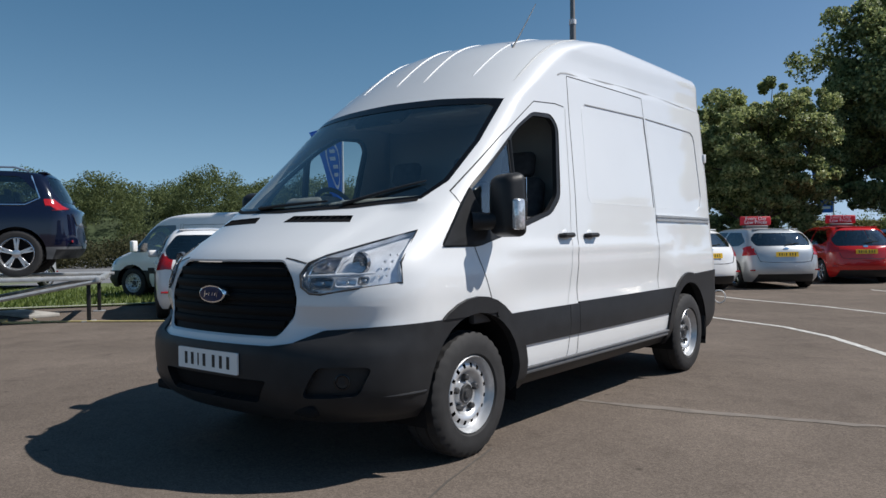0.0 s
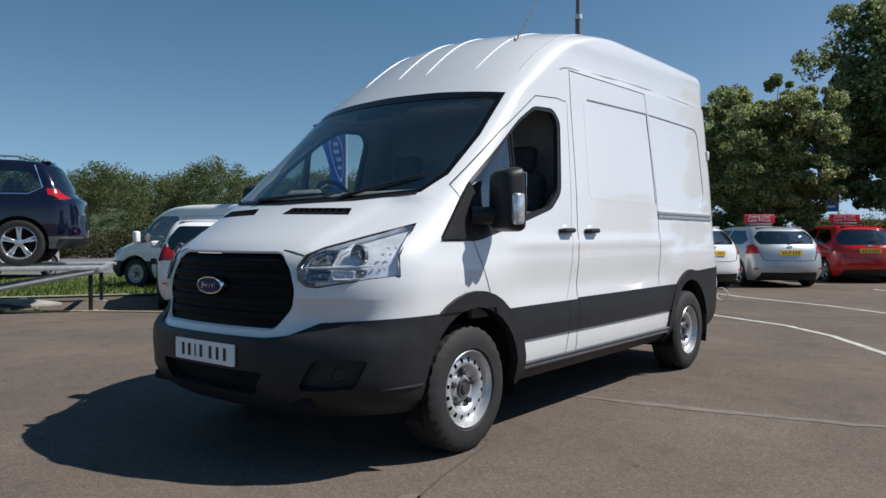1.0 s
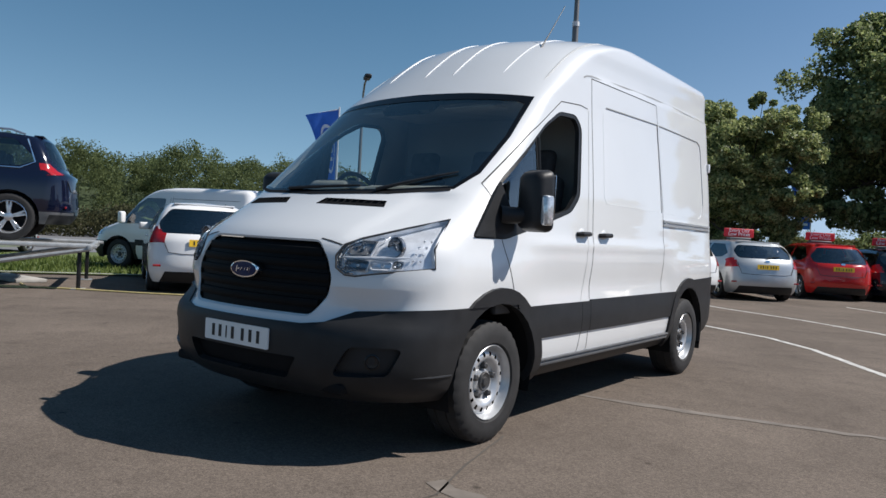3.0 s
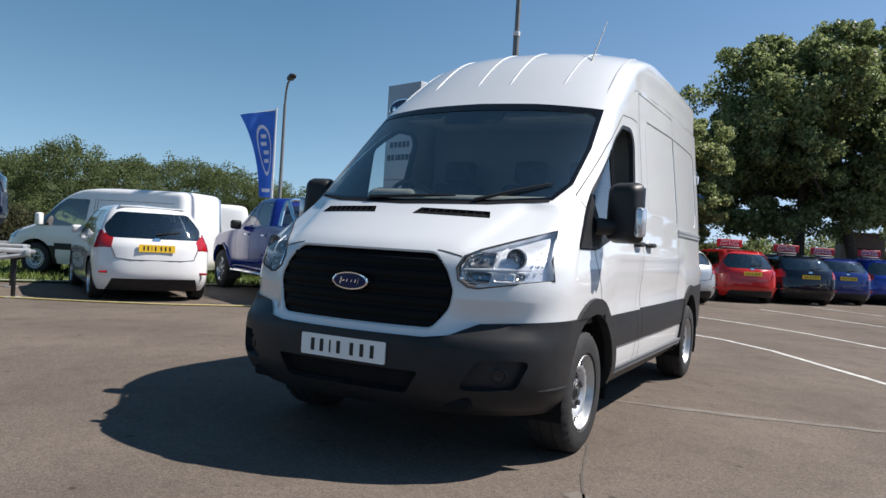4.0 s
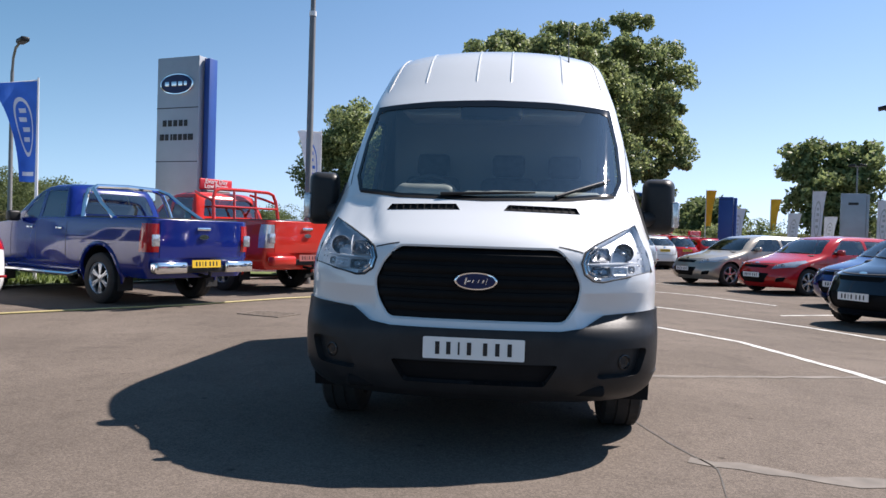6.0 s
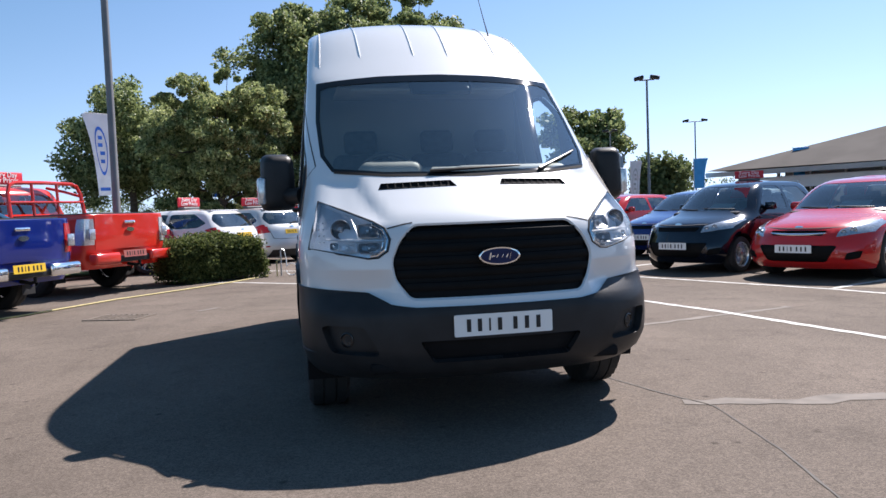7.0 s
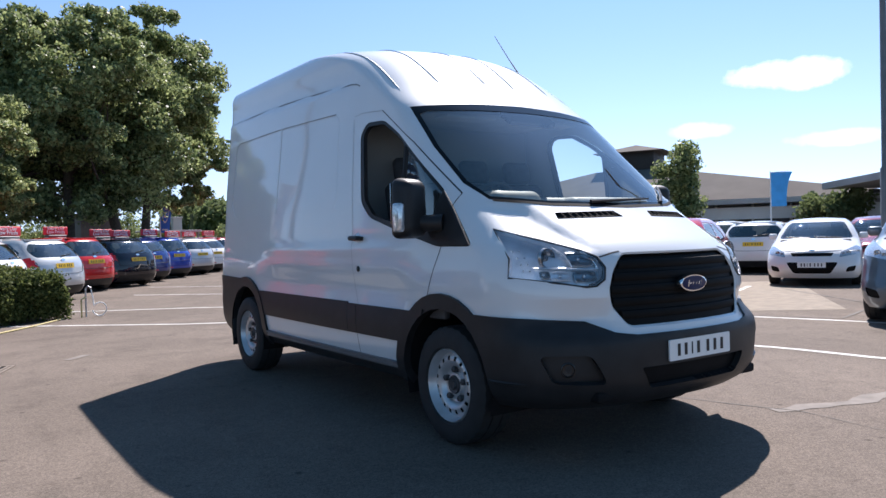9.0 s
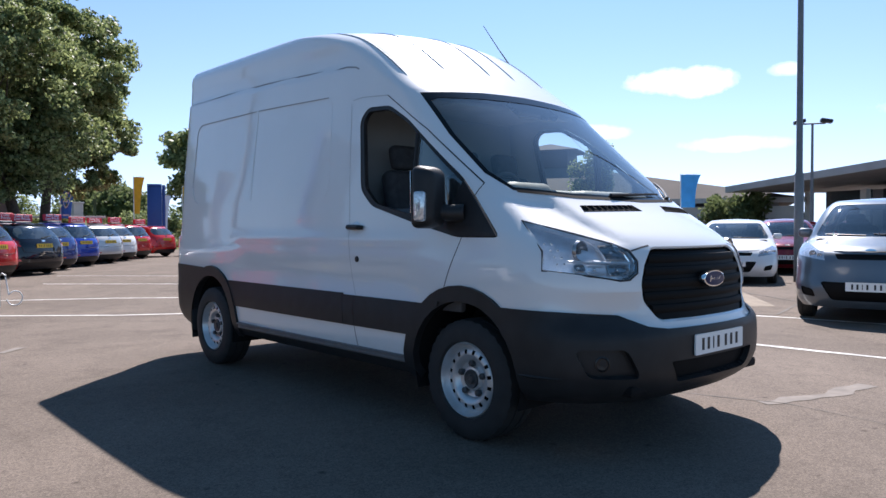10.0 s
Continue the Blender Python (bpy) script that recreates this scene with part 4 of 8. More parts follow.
        bm.faces.new(lo), bm.faces.new(hi)
        for k in range(4):
            bm.faces.new((lo[k], lo[(k + 1) % 4], hi[(k + 1) % 4], hi[k]))
        part("mirror_foot", bm, M_BLACKTRIM, mirror, "black triangular mirror foot")
        # window divider bar
        part("window_bar", tube([(s * sh.side(0.485, 1.33), 0.485, 1.33), (s * sh.side(0.485, 1.79), 0.485, 1.77)], 0.011, 6), M_BLACKTRIM, van)
        # step under the sill
        bm = bmesh.new()
        add_box(bm, s * 0.955, 1.62, 0.368, 0.09, 2.28, 0.034, 0.012)
        add_box(bm, s * 0.985, 1.62, 0.392, 0.05, 2.28, 0.016, 0.006)
        part("side_step", bm, M_STEP, van, "grey side step")
        # wheels
        for y0 in (0.0, 3.3):
            m = Matrix.Translation((s * 0.862, y0, 0.317)) @ Matrix.Rotation(0 if s > 0 else math.pi, 4, "Z")
            make_wheel("wheel", van, m, 0.347, 0.235, 0.209, "steel")
            bm = bmesh.new()
            prev = None
            for k in range(17):
                a = math.pi * k / 16 * 1.2 - 0.1 * math.pi
                q = [bm.verts.new((s * xx, y0 + 0.43 * math.cos(a), 0.345 + 0.43 * math.sin(a))) for xx in (0.985, 0.60)]
                if prev:
                    bm.faces.new((prev[0], prev[1], q[1], q[0]))
                prev = q
            ring = [v for v in bm.verts if abs(abs(v.co.x) - 0.60) < 0.01]
            bm.faces.new(ring)
            part("wheel_housing", bm, M_DARK, van, "dark wheel housing")
        bm = box(s * 0.86, 3.72, 0.30, 0.24, 0.012, 0.26, 0.004)
        part("mud_flap", bm, M_RUBBER, van, "black mud flap")
    # sliding door rail
    xs = sh.side(3.2, 1.33)
    bm = bmesh.new()
    prev = None
    for k in range(25):
        y = 2.64 + 1.42 * k / 24
        x = sh.side(y, 1.335)
        ring = [bm.verts.new((x + dx, y, 1.335 + dz)) for dx, dz in ((-0.01, 0.028), (0.016, 0.024), (0.016, 0.008), (0.002, 0.004), (0.002, -0.006), (0.016, -0.010), (0.016, -0.026), (-0.01, -0.030))]
        if prev:
            for j in range(8):
                bm.faces.new((prev[j], prev[(j + 1) % 8], ring[(j + 1) % 8], ring[j]))
        else:
            bm.faces.new(ring)
        prev = ring
    bm.faces.new(prev[::-1])
    part("door_rail", bm, M_STEEL, van, "silver sliding door rail")
    # aerial
    aer = part("aerial_base", tube([(0.558, 0.98, 2.425), (0.558, 1.03, 2.45), (0.558, 1.09, 2.452)], [0.016, 0.02, 0.008], 8), M_BLACKTRIM, van, "black aerial foot")
    part("aerial_rod", tube([(0.558, 1.04, 2.45), (0.562, 1.20, 2.64), (0.567, 1.39, 2.88)], [0.007, 0.004, 0.0025], 6), M_BLACKTRIM, aer, "thin black aerial rod")
    # wipers on the scuttle
    for x0, x1, z1 in ((0.42, 0.76, 1.50), (-0.25, 0.30, 1.395)):
        pts = [(x0 + (x1 - x0) * k / 8, 0, 1.372 + (z1 - 1.372) * k / 8) for k in range(9)]
        pts = [(x, sh.nose(x, z) - 0.018, z) for x, _, z in pts]
        part("wiper", tube(pts, [0.012, 0.011, 0.010, 0.010, 0.009, 0.008, 0.008, 0.007, 0.005], 6), M_BLACKTRIM, van, "black wiper arm and blade")
    part("scuttle", nose_ribbon(sh, [(-0.78, 1.392), (-0.5, 1.358), (0, 1.343), (0.5, 1.358), (0.78, 1.392)], 0.016, 0.004), M_DARK, van, "black scuttle strip")
    ms = Matrix.Translation((0, sh.nose(0, 1.985) + 0.045, 1.985)) @ Matrix.Rotation(radians(-52), 4, "X")
    part("sensor_cover", box(0, 0, 0, 0.42, 0.03, 0.15, 0.03, ms, 3), M_FRIT, van, "black sensor cover behind the glass")
    for s in (1, -1):
        for k in range(9):
            x = 0.165 + 0.042 * k
            pts = [(s * x, sh.nose(x, z) + 0.003, z) for z in (1.278, 1.294, 1.309)]
            part("vent_fin", tube(pts, 0.003, 4), M_DARK, van)
    # cab interior
    bm = bmesh.new()
    add_box(bm, 0, 0.06, 1.20, 1.70, 0.34, 0.26, 0.07, None, 4)
    add_box(bm, 0, -0.13, 1.22, 1.18, 0.40, 0.22, 0.07, None, 4)
    add_box(bm, -0.40, 0.10, 1.385, 0.42, 0.26, 0.17, 0.08, None, 5)
    add_box(bm, 0.36, 0.06, 1.36, 0.76, 0.34, 0.13, 0.06, None, 5)
    add_box(bm, 0.0, 0.12, 1.36, 0.5, 0.26, 0.13, 0.05, None, 3)
    part("dashboard", bm, M_DASH, van, "grey dashboard, its colour paled for glare")
    bm = bmesh.new()
    add_box(bm, 0, -0.06, 0.85, 1.66, 0.06, 0.80, 0.01)
    add_box(bm, 0, -0.33, 1.10, 1.0, 0.05, 0.38, 0.01)
    part("firewall", bm, M_DARK, van, "dark bulkhead under the scuttle")
    bm = bmesh.new()
    mw = Matrix.Translation((-0.40, 0.30, 1.36)) @ Matrix.Rotation(radians(-62), 4, "X")
    pts = [mw @ Vector((0.19 * math.cos(a), 0.19 * math.sin(a), 0)) for a in [2 * math.pi * k / 28 for k in range(29)]]
    add_tube(bm, pts, 0.016, 8)
    add_box(bm, 0, 0, -0.01, 0.34, 0.06, 0.03, 0.01, mw)
    add_box(bm, 0, -0.05, -0.01, 0.07, 0.22, 0.03, 0.01, mw)
    part("steering_wheel", bm, M_PLASTIC_IN, van, "dark steering wheel")
    for x in (-0.48, 0.12, 0.56):
        bm = bmesh.new()
        add_box(bm, x, 0.80, 0.98, 0.44, 0.50, 0.16, 0.06, None, 3)
        mt = Matrix.Translation((x, 1.06, 1.30)) @ Matrix.Rotation(radians(-12), 4, "X")
        add_box(bm, 0, 0, 0, 0.44, 0.14, 0.60, 0.06, mt, 3)
        add_box(bm, 0, 0.0, 0.40, 0.26, 0.09, 0.18, 0.04, mt, 3)
        part("seat", bm, M_SEAT, van, "dark cloth cab seat")
    bm = box(0, 1.34, 1.40, 1.66, 0.04, 1.7, 0.01)
    part("bulkhead", bm, M_BULK, van, "grey steel bulkhead")
    bm = bmesh.new()
    add_box(bm, 0, 0.98, 2.05, 1.34, 0.60, 0.03, 0.01)
    part("headlining", bm, M_LINER, van, "pale cab headlining")
    for s, nm in sides:
        part("door_lining", box(s * 0.91, 0.60, 1.0, 0.05, 1.05, 0.62, 0.02), M_PLASTIC_IN, van, "dark door lining")
        part("sun_visor", box(s * 0.38, 0.56, 1.995, 0.42, 0.16, 0.02, 0.008, None), M_LINER, van, "sun visor")
    part("cab_floor", box(0, 0.45, 0.55, 1.7, 1.6, 0.04), M_DARK, van, "dark cab floor")
    # underside: a plate and the axle beams
    bm = bmesh.new()
    add_box(bm, 0, 1.75, 0.42, 1.5, 4.4, 0.10, 0.02)
    add_box(bm, 0, 0.0, 0.33, 1.5, 0.14, 0.12, 0.03)
    add_box(bm, 0, 3.3, 0.33, 1.5, 0.14, 0.14, 0.03)
    add_box(bm, 0.2, 2.0, 0.33, 0.3, 0.9, 0.14, 0.05)
    add_box(bm, 0.0, -0.52, 0.345, 1.36, 0.78, 0.06, 0.02)
    add_box(bm, 0.0, -0.2, 0.45, 1.16, 0.6, 0.2, 0.02)
    part("underbody", bm, M_DARK, van, "dark underbody")
    # rear door hinges on the corner
    part("rear_hinge", box(0.838, 4.13, 1.95, 0.03, 0.05, 0.09, 0.010), M_WHITE, van)
    return van


def lathe_disc(x, y, z, r, s):
    bm = bmesh.new()
    add_lathe(bm, [(-0.01, r), (0.003, r), (0.005, r * 0.8), (0.005, 0.001)], 20, Matrix.Translation((x, y, z)) @ Matrix.Rotation(0 if s > 0 else math.pi, 4, "Z"))
    return bm


def number_plate(parent, m, material, w=0.52, h=0.111):
    """A plate in its own xy plane, facing +z; plain bars stand for the characters."""
    pl = part("number_plate", prism(rounded([(-w / 2, -h / 2), (w / 2, -h / 2), (w / 2, h / 2), (-w / 2, h / 2)], 0.008, 2), -0.006, 0.003, m), material, parent, "white front number plate" if material == M_PLATE_W else "yellow rear number plate", smooth=False)
    for k, x in enumerate((-0.185, -0.128, -0.075, -0.022, 0.06, 0.122, 0.184)):
        wid = 0.009 if k == 2 else 0.022
        part("plate_bar", box(x * w / 0.52, 0, 0.0045, wid * w / 0.52, h * 0.58, 0.002, 0, m), M_BARS, pl, smooth=False)
    return pl


M_LAMPBOWL = mat("lamp_bowl", (0.74, 0.77, 0.82), rough=0.28, metal=0.40, vary=0.15, scale=14)
M_LAMPDARK = mat("lamp_bowl_dark", (0.30, 0.31, 0.33), rough=0.20, metal=0.75, vary=0.3, scale=40)
M_LENSBODY = mat("indicator_lens", (0.62, 0.64, 0.66), rough=0.10, metal=0.5, coat=1.0, vary=0.25, scale=60)
M_FOG = mat("fog_lens", (0.012, 0.012, 0.013), rough=0.25)
M_BULK = mat("grey_bulkhead", (0.27, 0.285, 0.285), rough=0.6, vary=0.08, scale=3)
M_GRILLEBAR = mat("worn_black_grille_bar", (0.0062, 0.0062, 0.0066), rough=0.65, vary=0.2, scale=14, spec=0.14)
# mid grey standing in for shadow in the body creases
M_CREASE = mat("crease_shade", (0.27, 0.275, 0.28), rough=0.7, vary=0.1)
M_HUB = mat("dark_hub", (0.07, 0.07, 0.072), metal=0.4, rough=0.45, vary=0.2, scale=30)
# roof sealant, also the pale tone of door gaps that no shadow darkens
M_JOINT = mat("sealant_and_pale_gap", (0.45, 0.46, 0.46), rough=0.5, vary=0.1)
M_STEP = mat("step_plastic", (0.11, 0.113, 0.118), rough=0.5, vary=0.15, scale=10)
panel_van = build_van()

# ---- ground ----
def asphalt_mat():
    m = mat("asphalt", (0.10, 0.092, 0.086), rough=0.88, spec=0.15)
    nt = m.node_tree
    b = nt.nodes["Principled BSDF"]
    geo = nt.nodes.new("ShaderNodeNewGeometry")
    def noise_(scale, detail=6, rough=0.6):
        n = nt.nodes.new("ShaderNodeTexNoise")
        n.inputs["Scale"].default_value, n.inputs["Detail"].default_value, n.inputs["Roughness"].default_value = scale, detail, rough
        nt.links.new(geo.outputs["Position"], n.inputs["Vector"])
        return n
    def ramp(src, lo, hi, a, c):
        r = nt.nodes.new("ShaderNodeMapRange")
        for k, v in zip(("From Min", "From Max", "To Min", "To Max"), (lo, hi, a, c)):
            r.inputs[k].default_value = v
        nt.links.new(src, r.inputs["Value"])
        return r.outputs["Result"]
    def mul(a, c):
        q = nt.nodes.new("ShaderNodeMath")
        q.operation = "MULTIPLY"
        nt.links.new(a, q.inputs[0])
        nt.links.new(c, q.inputs[1])
        return q.outputs[0]
    grain = ramp(noise_(170, 3, 0.7).outputs["Fac"], 0.3, 0.75, 0.70, 1.40)
    patch = ramp(noise_(0.55, 7).outputs["Fac"], 0.3, 0.7, 0.80, 1.20)
    stain = ramp(noise_(2.3, 8, 0.7).outputs["Fac"], 0.50, 0.70, 1.0, 0.76)
    mid = ramp(noise_(26, 8, 0.8).outputs["Fac"], 0.3, 0.7, 0.86, 1.14)
    vor = nt.nodes.new("ShaderNodeTexVoronoi")
    vor.inputs["Scale"].default_value = 3.2
    nt.links.new(geo.outputs["Position"], vor.inputs["Vector"])
    spots = ramp(vor.outputs["Distance"], 0.03, 0.09, 0.5, 1.0)
    chips = nt.nodes.new("ShaderNodeTexVoronoi")
    chips.inputs["Scale"].default_value = 115
    nt.links.new(geo.outputs["Position"], chips.inputs["Vector"])
    sep = nt.nodes.new("ShaderNodeSeparateColor")
    nt.links.new(chips.outputs["Color"], sep.inputs[0])
    stones = ramp(sep.outputs[0], 0.0, 1.0, 0.75, 1.25)
    val = mul(mul(mul(grain, patch), mul(stain, mid)), mul(spots, stones))
    sc = nt.nodes.new("ShaderNodeVectorMath")
    sc.operation = "SCALE"
    sc.inputs[0].default_value = (0.138, 0.113, 0.094)
    nt.links.new(val, sc.inputs["Scale"])
    nt.links.new(sc.outputs["Vector"], b.inputs["Base Color"])
    bp = nt.nodes.new("ShaderNodeBump")
    bp.inputs["Strength"].default_value, bp.inputs["Distance"].default_value = 0.5, 0.006
    nt.links.new(noise_(150, 3, 0.7).outputs["Fac"], bp.inputs["Height"])
    nt.links.new(bp.outputs["Normal"], b.inputs["Normal"])
    return m


M_ASPHALT = asphalt_mat()
bm = bmesh.new()
bmesh.ops.create_circle(bm, cap_ends=True, segments=64, radius=900)
ground = thing("ground", bm, M_ASPHALT, "weathered grey-brown asphalt of a car lot", "ground", kind="structure", smooth=False)

# ---- parked vehicles ----
def heading_pose(x, y, hx, hy, z=0.0):
    """Pose whose -y axis points along (hx, hy)."""
    return Matrix.Translation((x, y, z)) @ Matrix.Rotation(math.atan2(hx, -hy), 4, "Z")


def car_table(L, W, H, p):
    bz, hz, wb, rf, rr, tb = p["belt"], p["hood"], p["screen"], p["roof_f"], p["roof_r"], p["tail"]
    k = p.get("lift", 0.0)
    return [
        (0.17 + k, 0.16, L - 0.14, W - 0.07, 0.55, 2.4, 0.35, 2.6),
        (0.28 + k, 0.04, L - 0.05, W - 0.02, 0.6, 2.4, 0.40, 2.6),
        (0.42 + k, 0.0, L, W - 0.005, 0.62, 2.3, 0.42, 2.5),
        (0.55 + k, 0.03, L - 0.005, W, 0.66, 2.2, 0.42, 2.5),
        (hz - 0.10, 0.10, L - 0.02, W - 0.005, 0.72, 2.1, 0.40, 2.4),
        (hz - 0.02, 0.26, L - 0.03, W - 0.015, 0.75, 2.0, 0.38, 2.4),
        (hz + 0.06, 0.60, L - 0.05, W - 0.035, 0.7, 2.0, 0.36, 2.4),
        (bz, wb, tb, W - 0.06, 0.55, 2.0, 0.34, 2.4),
        (bz + (H - bz) * 0.33, wb + (rf - wb) * 0.36, tb + (rr - tb) * 0.30, W - 0.13, 0.42, 2.1, 0.30, 2.3),
        (bz + (H - bz) * 0.68, wb + (rf - wb) * 0.74, tb + (rr - tb) * 0.68, W - 0.22, 0.32, 2.2, 0.28, 2.3),
        (H - 0.075, rf, rr, W - 0.30, 0.30, 2.2, 0.26, 2.3),
        (H - 0.035, rf + 0.22, rr - 0.34, W - 0.36, 0.35, 2.2, 0.24, 2.3),
        (H - 0.02, rf + 0.42, rr - 0.75, W - 0.46, 0.4, 2.2, 0.24, 2.3),
    ]


STYLES = {
    "hatch": dict(L=4.3, W=0.90, H=1.43, belt=0.94, hood=0.79, screen=1.02, roof_f=1.85, roof_r=3.82, tail=4.20, fa=0.90, ra=3.52, r=0.315),
    "small": dict(L=3.97, W=0.86, H=1.48, belt=0.95, hood=0.82, screen=0.92, roof_f=1.70, roof_r=3.52, tail=3.86, fa=0.82, ra=3.28, r=0.30),
    "mini": dict(L=3.62, W=0.83, H=1.50, belt=0.97, hood=0.85, screen=0.78, roof_f=1.52, roof_r=3.25, tail=3.48, fa=0.70, ra=2.98, r=0.29),
    "coupe": dict(L=4.45, W=0.92, H=1.47, belt=0.95, hood=0.80, screen=1.10, roof_f=1.95, roof_r=3.55, tail=4.25, fa=0.95, ra=3.62, r=0.345),
    "suv": dict(L=4.5, W=0.92, H=1.69, belt=1.10, hood=0.98, screen=1.05, roof_f=1.85, roof_r=4.05, tail=4.34, fa=0.92, ra=3.60, r=0.36, lift=0.10),
    "mpv": dict(L=4.38, W=0.91, H=1.64, belt=1.06, hood=0.98, screen=0.75, roof_f=1.60, roof_r=4.05, tail=4.30, fa=0.90, ra=3.60, r=0.32, lift=0.03),
}


def build_car(name, label, material, style, place, hx, hy, group="", z=0.0, ref="rear", rim=5, trim=None, rails=False):
    """A passenger car. place: the middle of its rear or front axle on the ground."""
    p = STYLES[style]
    L, W, H, bz, hz, k = p["L"], p["W"], p["H"], p["belt"], p["hood"], p.get("lift", 0.0)
    root = empty(name, label=label, category="car", group=group)
    tab = car_table(L, W, H, p)
    zs = frange(0.17 + k, bz, 0.07) + frange(bz + 0.05, H - 0.075, 0.055) + [H - 0.055, H - 0.035, H - 0.02]
    sh = Shell(tab, zs, taper=0.006, taper_from=L * 0.55, nf=16, ns=22, nr=12, crown=0.02)
    out = lambda s: (lambda c, n: c.x * s > 0.25 and n.x * s > 0.15)
    front = lambda c, n: n.y < -0.08 and c.y < p["roof_f"] + 0.6
    back = lambda c, n: n.y > 0.1 and c.y > p["roof_r"] - 0.8
    ra = p["r"] + 0.055
    for s in (1, -1):
        for cy in (p["fa"], p["ra"]):
            sh.carve("hole", circle(cy, p["r"], ra, 24), (1, 2), out(s))
            sh.carve("hole", [(cy - ra, p["r"]), (cy - ra * 0.9, 0.1), (cy + ra * 0.9, 0.1), (cy + ra, p["r"])], (1, 2), out(s))
    wb, rf, rr, tb = p["screen"], p["roof_f"], p["roof_r"], p["tail"]
    zt = H - 0.115
    f = lambda a, b, zz: a + (b - a) * (zz - bz) / (H - 0.075 - bz)
    mid = (wb + tb) / 2 + 0.1
    for s, nm in ((1, "l"), (-1, "r")):
        zb = bz + 0.03
        sh.carve(f"sideglass_a{nm}", rounded([(f(wb, rf, zb) + 0.50, zb), (mid - 0.04, zb), (mid - 0.04, zt), (f(wb, rf, zt) + 0.28, zt)], 0.04, 2), (1, 2), out(s))
        if style == "coupe":
            poly = [(mid + 0.05, zb), (tb - 0.85, zb + 0.06), (tb - 0.75, zb + 0.13), (f(tb, rr, zt) - 0.55, zt - 0.02), (mid + 0.05, zt)]
        else:
            poly = [(mid + 0.05, zb), (tb - 0.62, zb + 0.02), (tb - 0.40, zb + 0.12), (f(tb, rr, zt) - 0.45, zt - 0.01), (mid + 0.05, zt)]
        sh.carve(f"sideglass_b{nm}", rounded(poly, 0.05, 2), (1, 2), out(s))
    ww = W - 0.17
    sh.carve("screen", rounded([(-ww, bz + 0.03), (ww, bz + 0.03), (W - 0.36, zt + 0.01), (-W + 0.36, zt + 0.01)], 0.07, 3), (0, 2), front)
    gw, gz = (ww + 0.03, bz + 0.0) if style == "small" else (ww - 0.03, bz + 0.05)
    sh.carve("rearglass", rounded([(-gw + 0.06, gz), (gw - 0.06, gz), (gw - 0.01, gz + 0.16), (W - 0.34, zt - 0.02), (-W + 0.34, zt - 0.02), (-gw + 0.01, gz + 0.16)], 0.06, 3), (0, 2), back)
    for s, nm in ((1, "l"), (-1, "r")):
        if style in ("hatch", "mini", "coupe", "suv"):
            tl = [(s * (W - 0.24), bz - 0.15), (s * (W + 0.1), bz - 0.19), (s * (W + 0.1), bz + 0.02), (s * (W - 0.16), bz + 0.0)]
        else:
            tl = [(s * (W - 0.15), bz - 0.15), (s * (W + 0.1), bz - 0.18), (s * (W + 0.1), bz + 0.12), (s * (W - 0.14), bz + 0.10), (s * (W - 0.18), bz - 0.02)]
        if style == "suv":
            tl = [(x, z + 0.10) for x, z in tl]
        sh.carve(f"tail_{nm}", tl, (0, 2), back)
        if style == "small":
            sh.carve(f"tail_{nm}", [(L - 0.32, bz + 0.03), (L - 0.24, bz - 0.14), (L + 0.1, bz - 0.18), (L + 0.1, bz + 0.12), (L - 0.27, bz + 0.10)], (1, 2), lambda c, n: c.x * s > W - 0.25 and n.x * s > 0.15, ("body",))
        if style == "hatch":
            sh.carve(f"tail_{nm}", [(L - 0.50, bz - 0.0), (L - 0.30, bz - 0.13), (L + 0.1, bz - 0.18), (L + 0.1, bz + 0.03), (L - 0.32, bz + 0.05)], (1, 2), lambda c, n: c.x * s > W - 0.2 and n.x * s > 0.15, ("body",))
        sh.carve(f"head_{nm}", [(s * (W - 0.40), hz - 0.19), (s * (W - 0.06), hz - 0.13), (s * (W - 0.04), hz - 0.01), (s * (W - 0.12), hz + 0.03), (s * (W - 0.38), hz - 0.09)], (0, 2), front)
    gb = 0.40 if style == "hatch" else 0.48
    sh.carve("grille", rounded([(-gb + 0.06, 0.27 + k), (gb - 0.06, 0.27 + k), (gb + 0.08, 0.50 + k), (-gb - 0.08, 0.50 + k)], 0.05), (0, 2), front)
    for s, nm in ((1, "l"), (-1, "r")):
        sh.carve(f"fog_{nm}", rounded([(s * (W - 0.30), 0.30 + k), (s * (W - 0.14), 0.32 + k), (s * (W - 0.11), 0.43 + k), (s * (W - 0.26), 0.40 + k)], 0.03, 3), (0, 2), front, ("body",))
    sh.carve("upper_grille", rounded([(-0.36, hz - 0.17), (0.36, hz - 0.17), (0.40, hz - 0.10), (-0.40, hz - 0.10)], 0.02), (0, 2), front)
    sh.carve("lower_bumper", [(-W + 0.16, 0.1), (W - 0.16, 0.1), (W - 0.26, 0.35 + k), (-W + 0.26, 0.35 + k)] if style in ("small", "hatch") else [(-W - 0.1, 0.1), (W + 0.1, 0.1), (W + 0.1, 0.32 + k), (-W - 0.1, 0.32 + k)], (0, 2), lambda c, n: n.y > 0.1 and c.y > L - 0.9)
    if style == "suv":
        for s in (1, -1):
            sh.carve("cladding", [(0.1, 0.1), (L - 0.02, 0.1), (L - 0.02, 0.46), (0.1, 0.46)], (1, 2), out(s), ("body",))
    P = sh.pieces()
    P.pop("hole", None)
    tr = trim or M_BLACKTRIM
    body = skin("body", P["body"], material, root)
    if "cladding" in P:
        skin("sill_cladding", P["cladding"], M_STEP, root, "grey lower cladding", push=0.004)
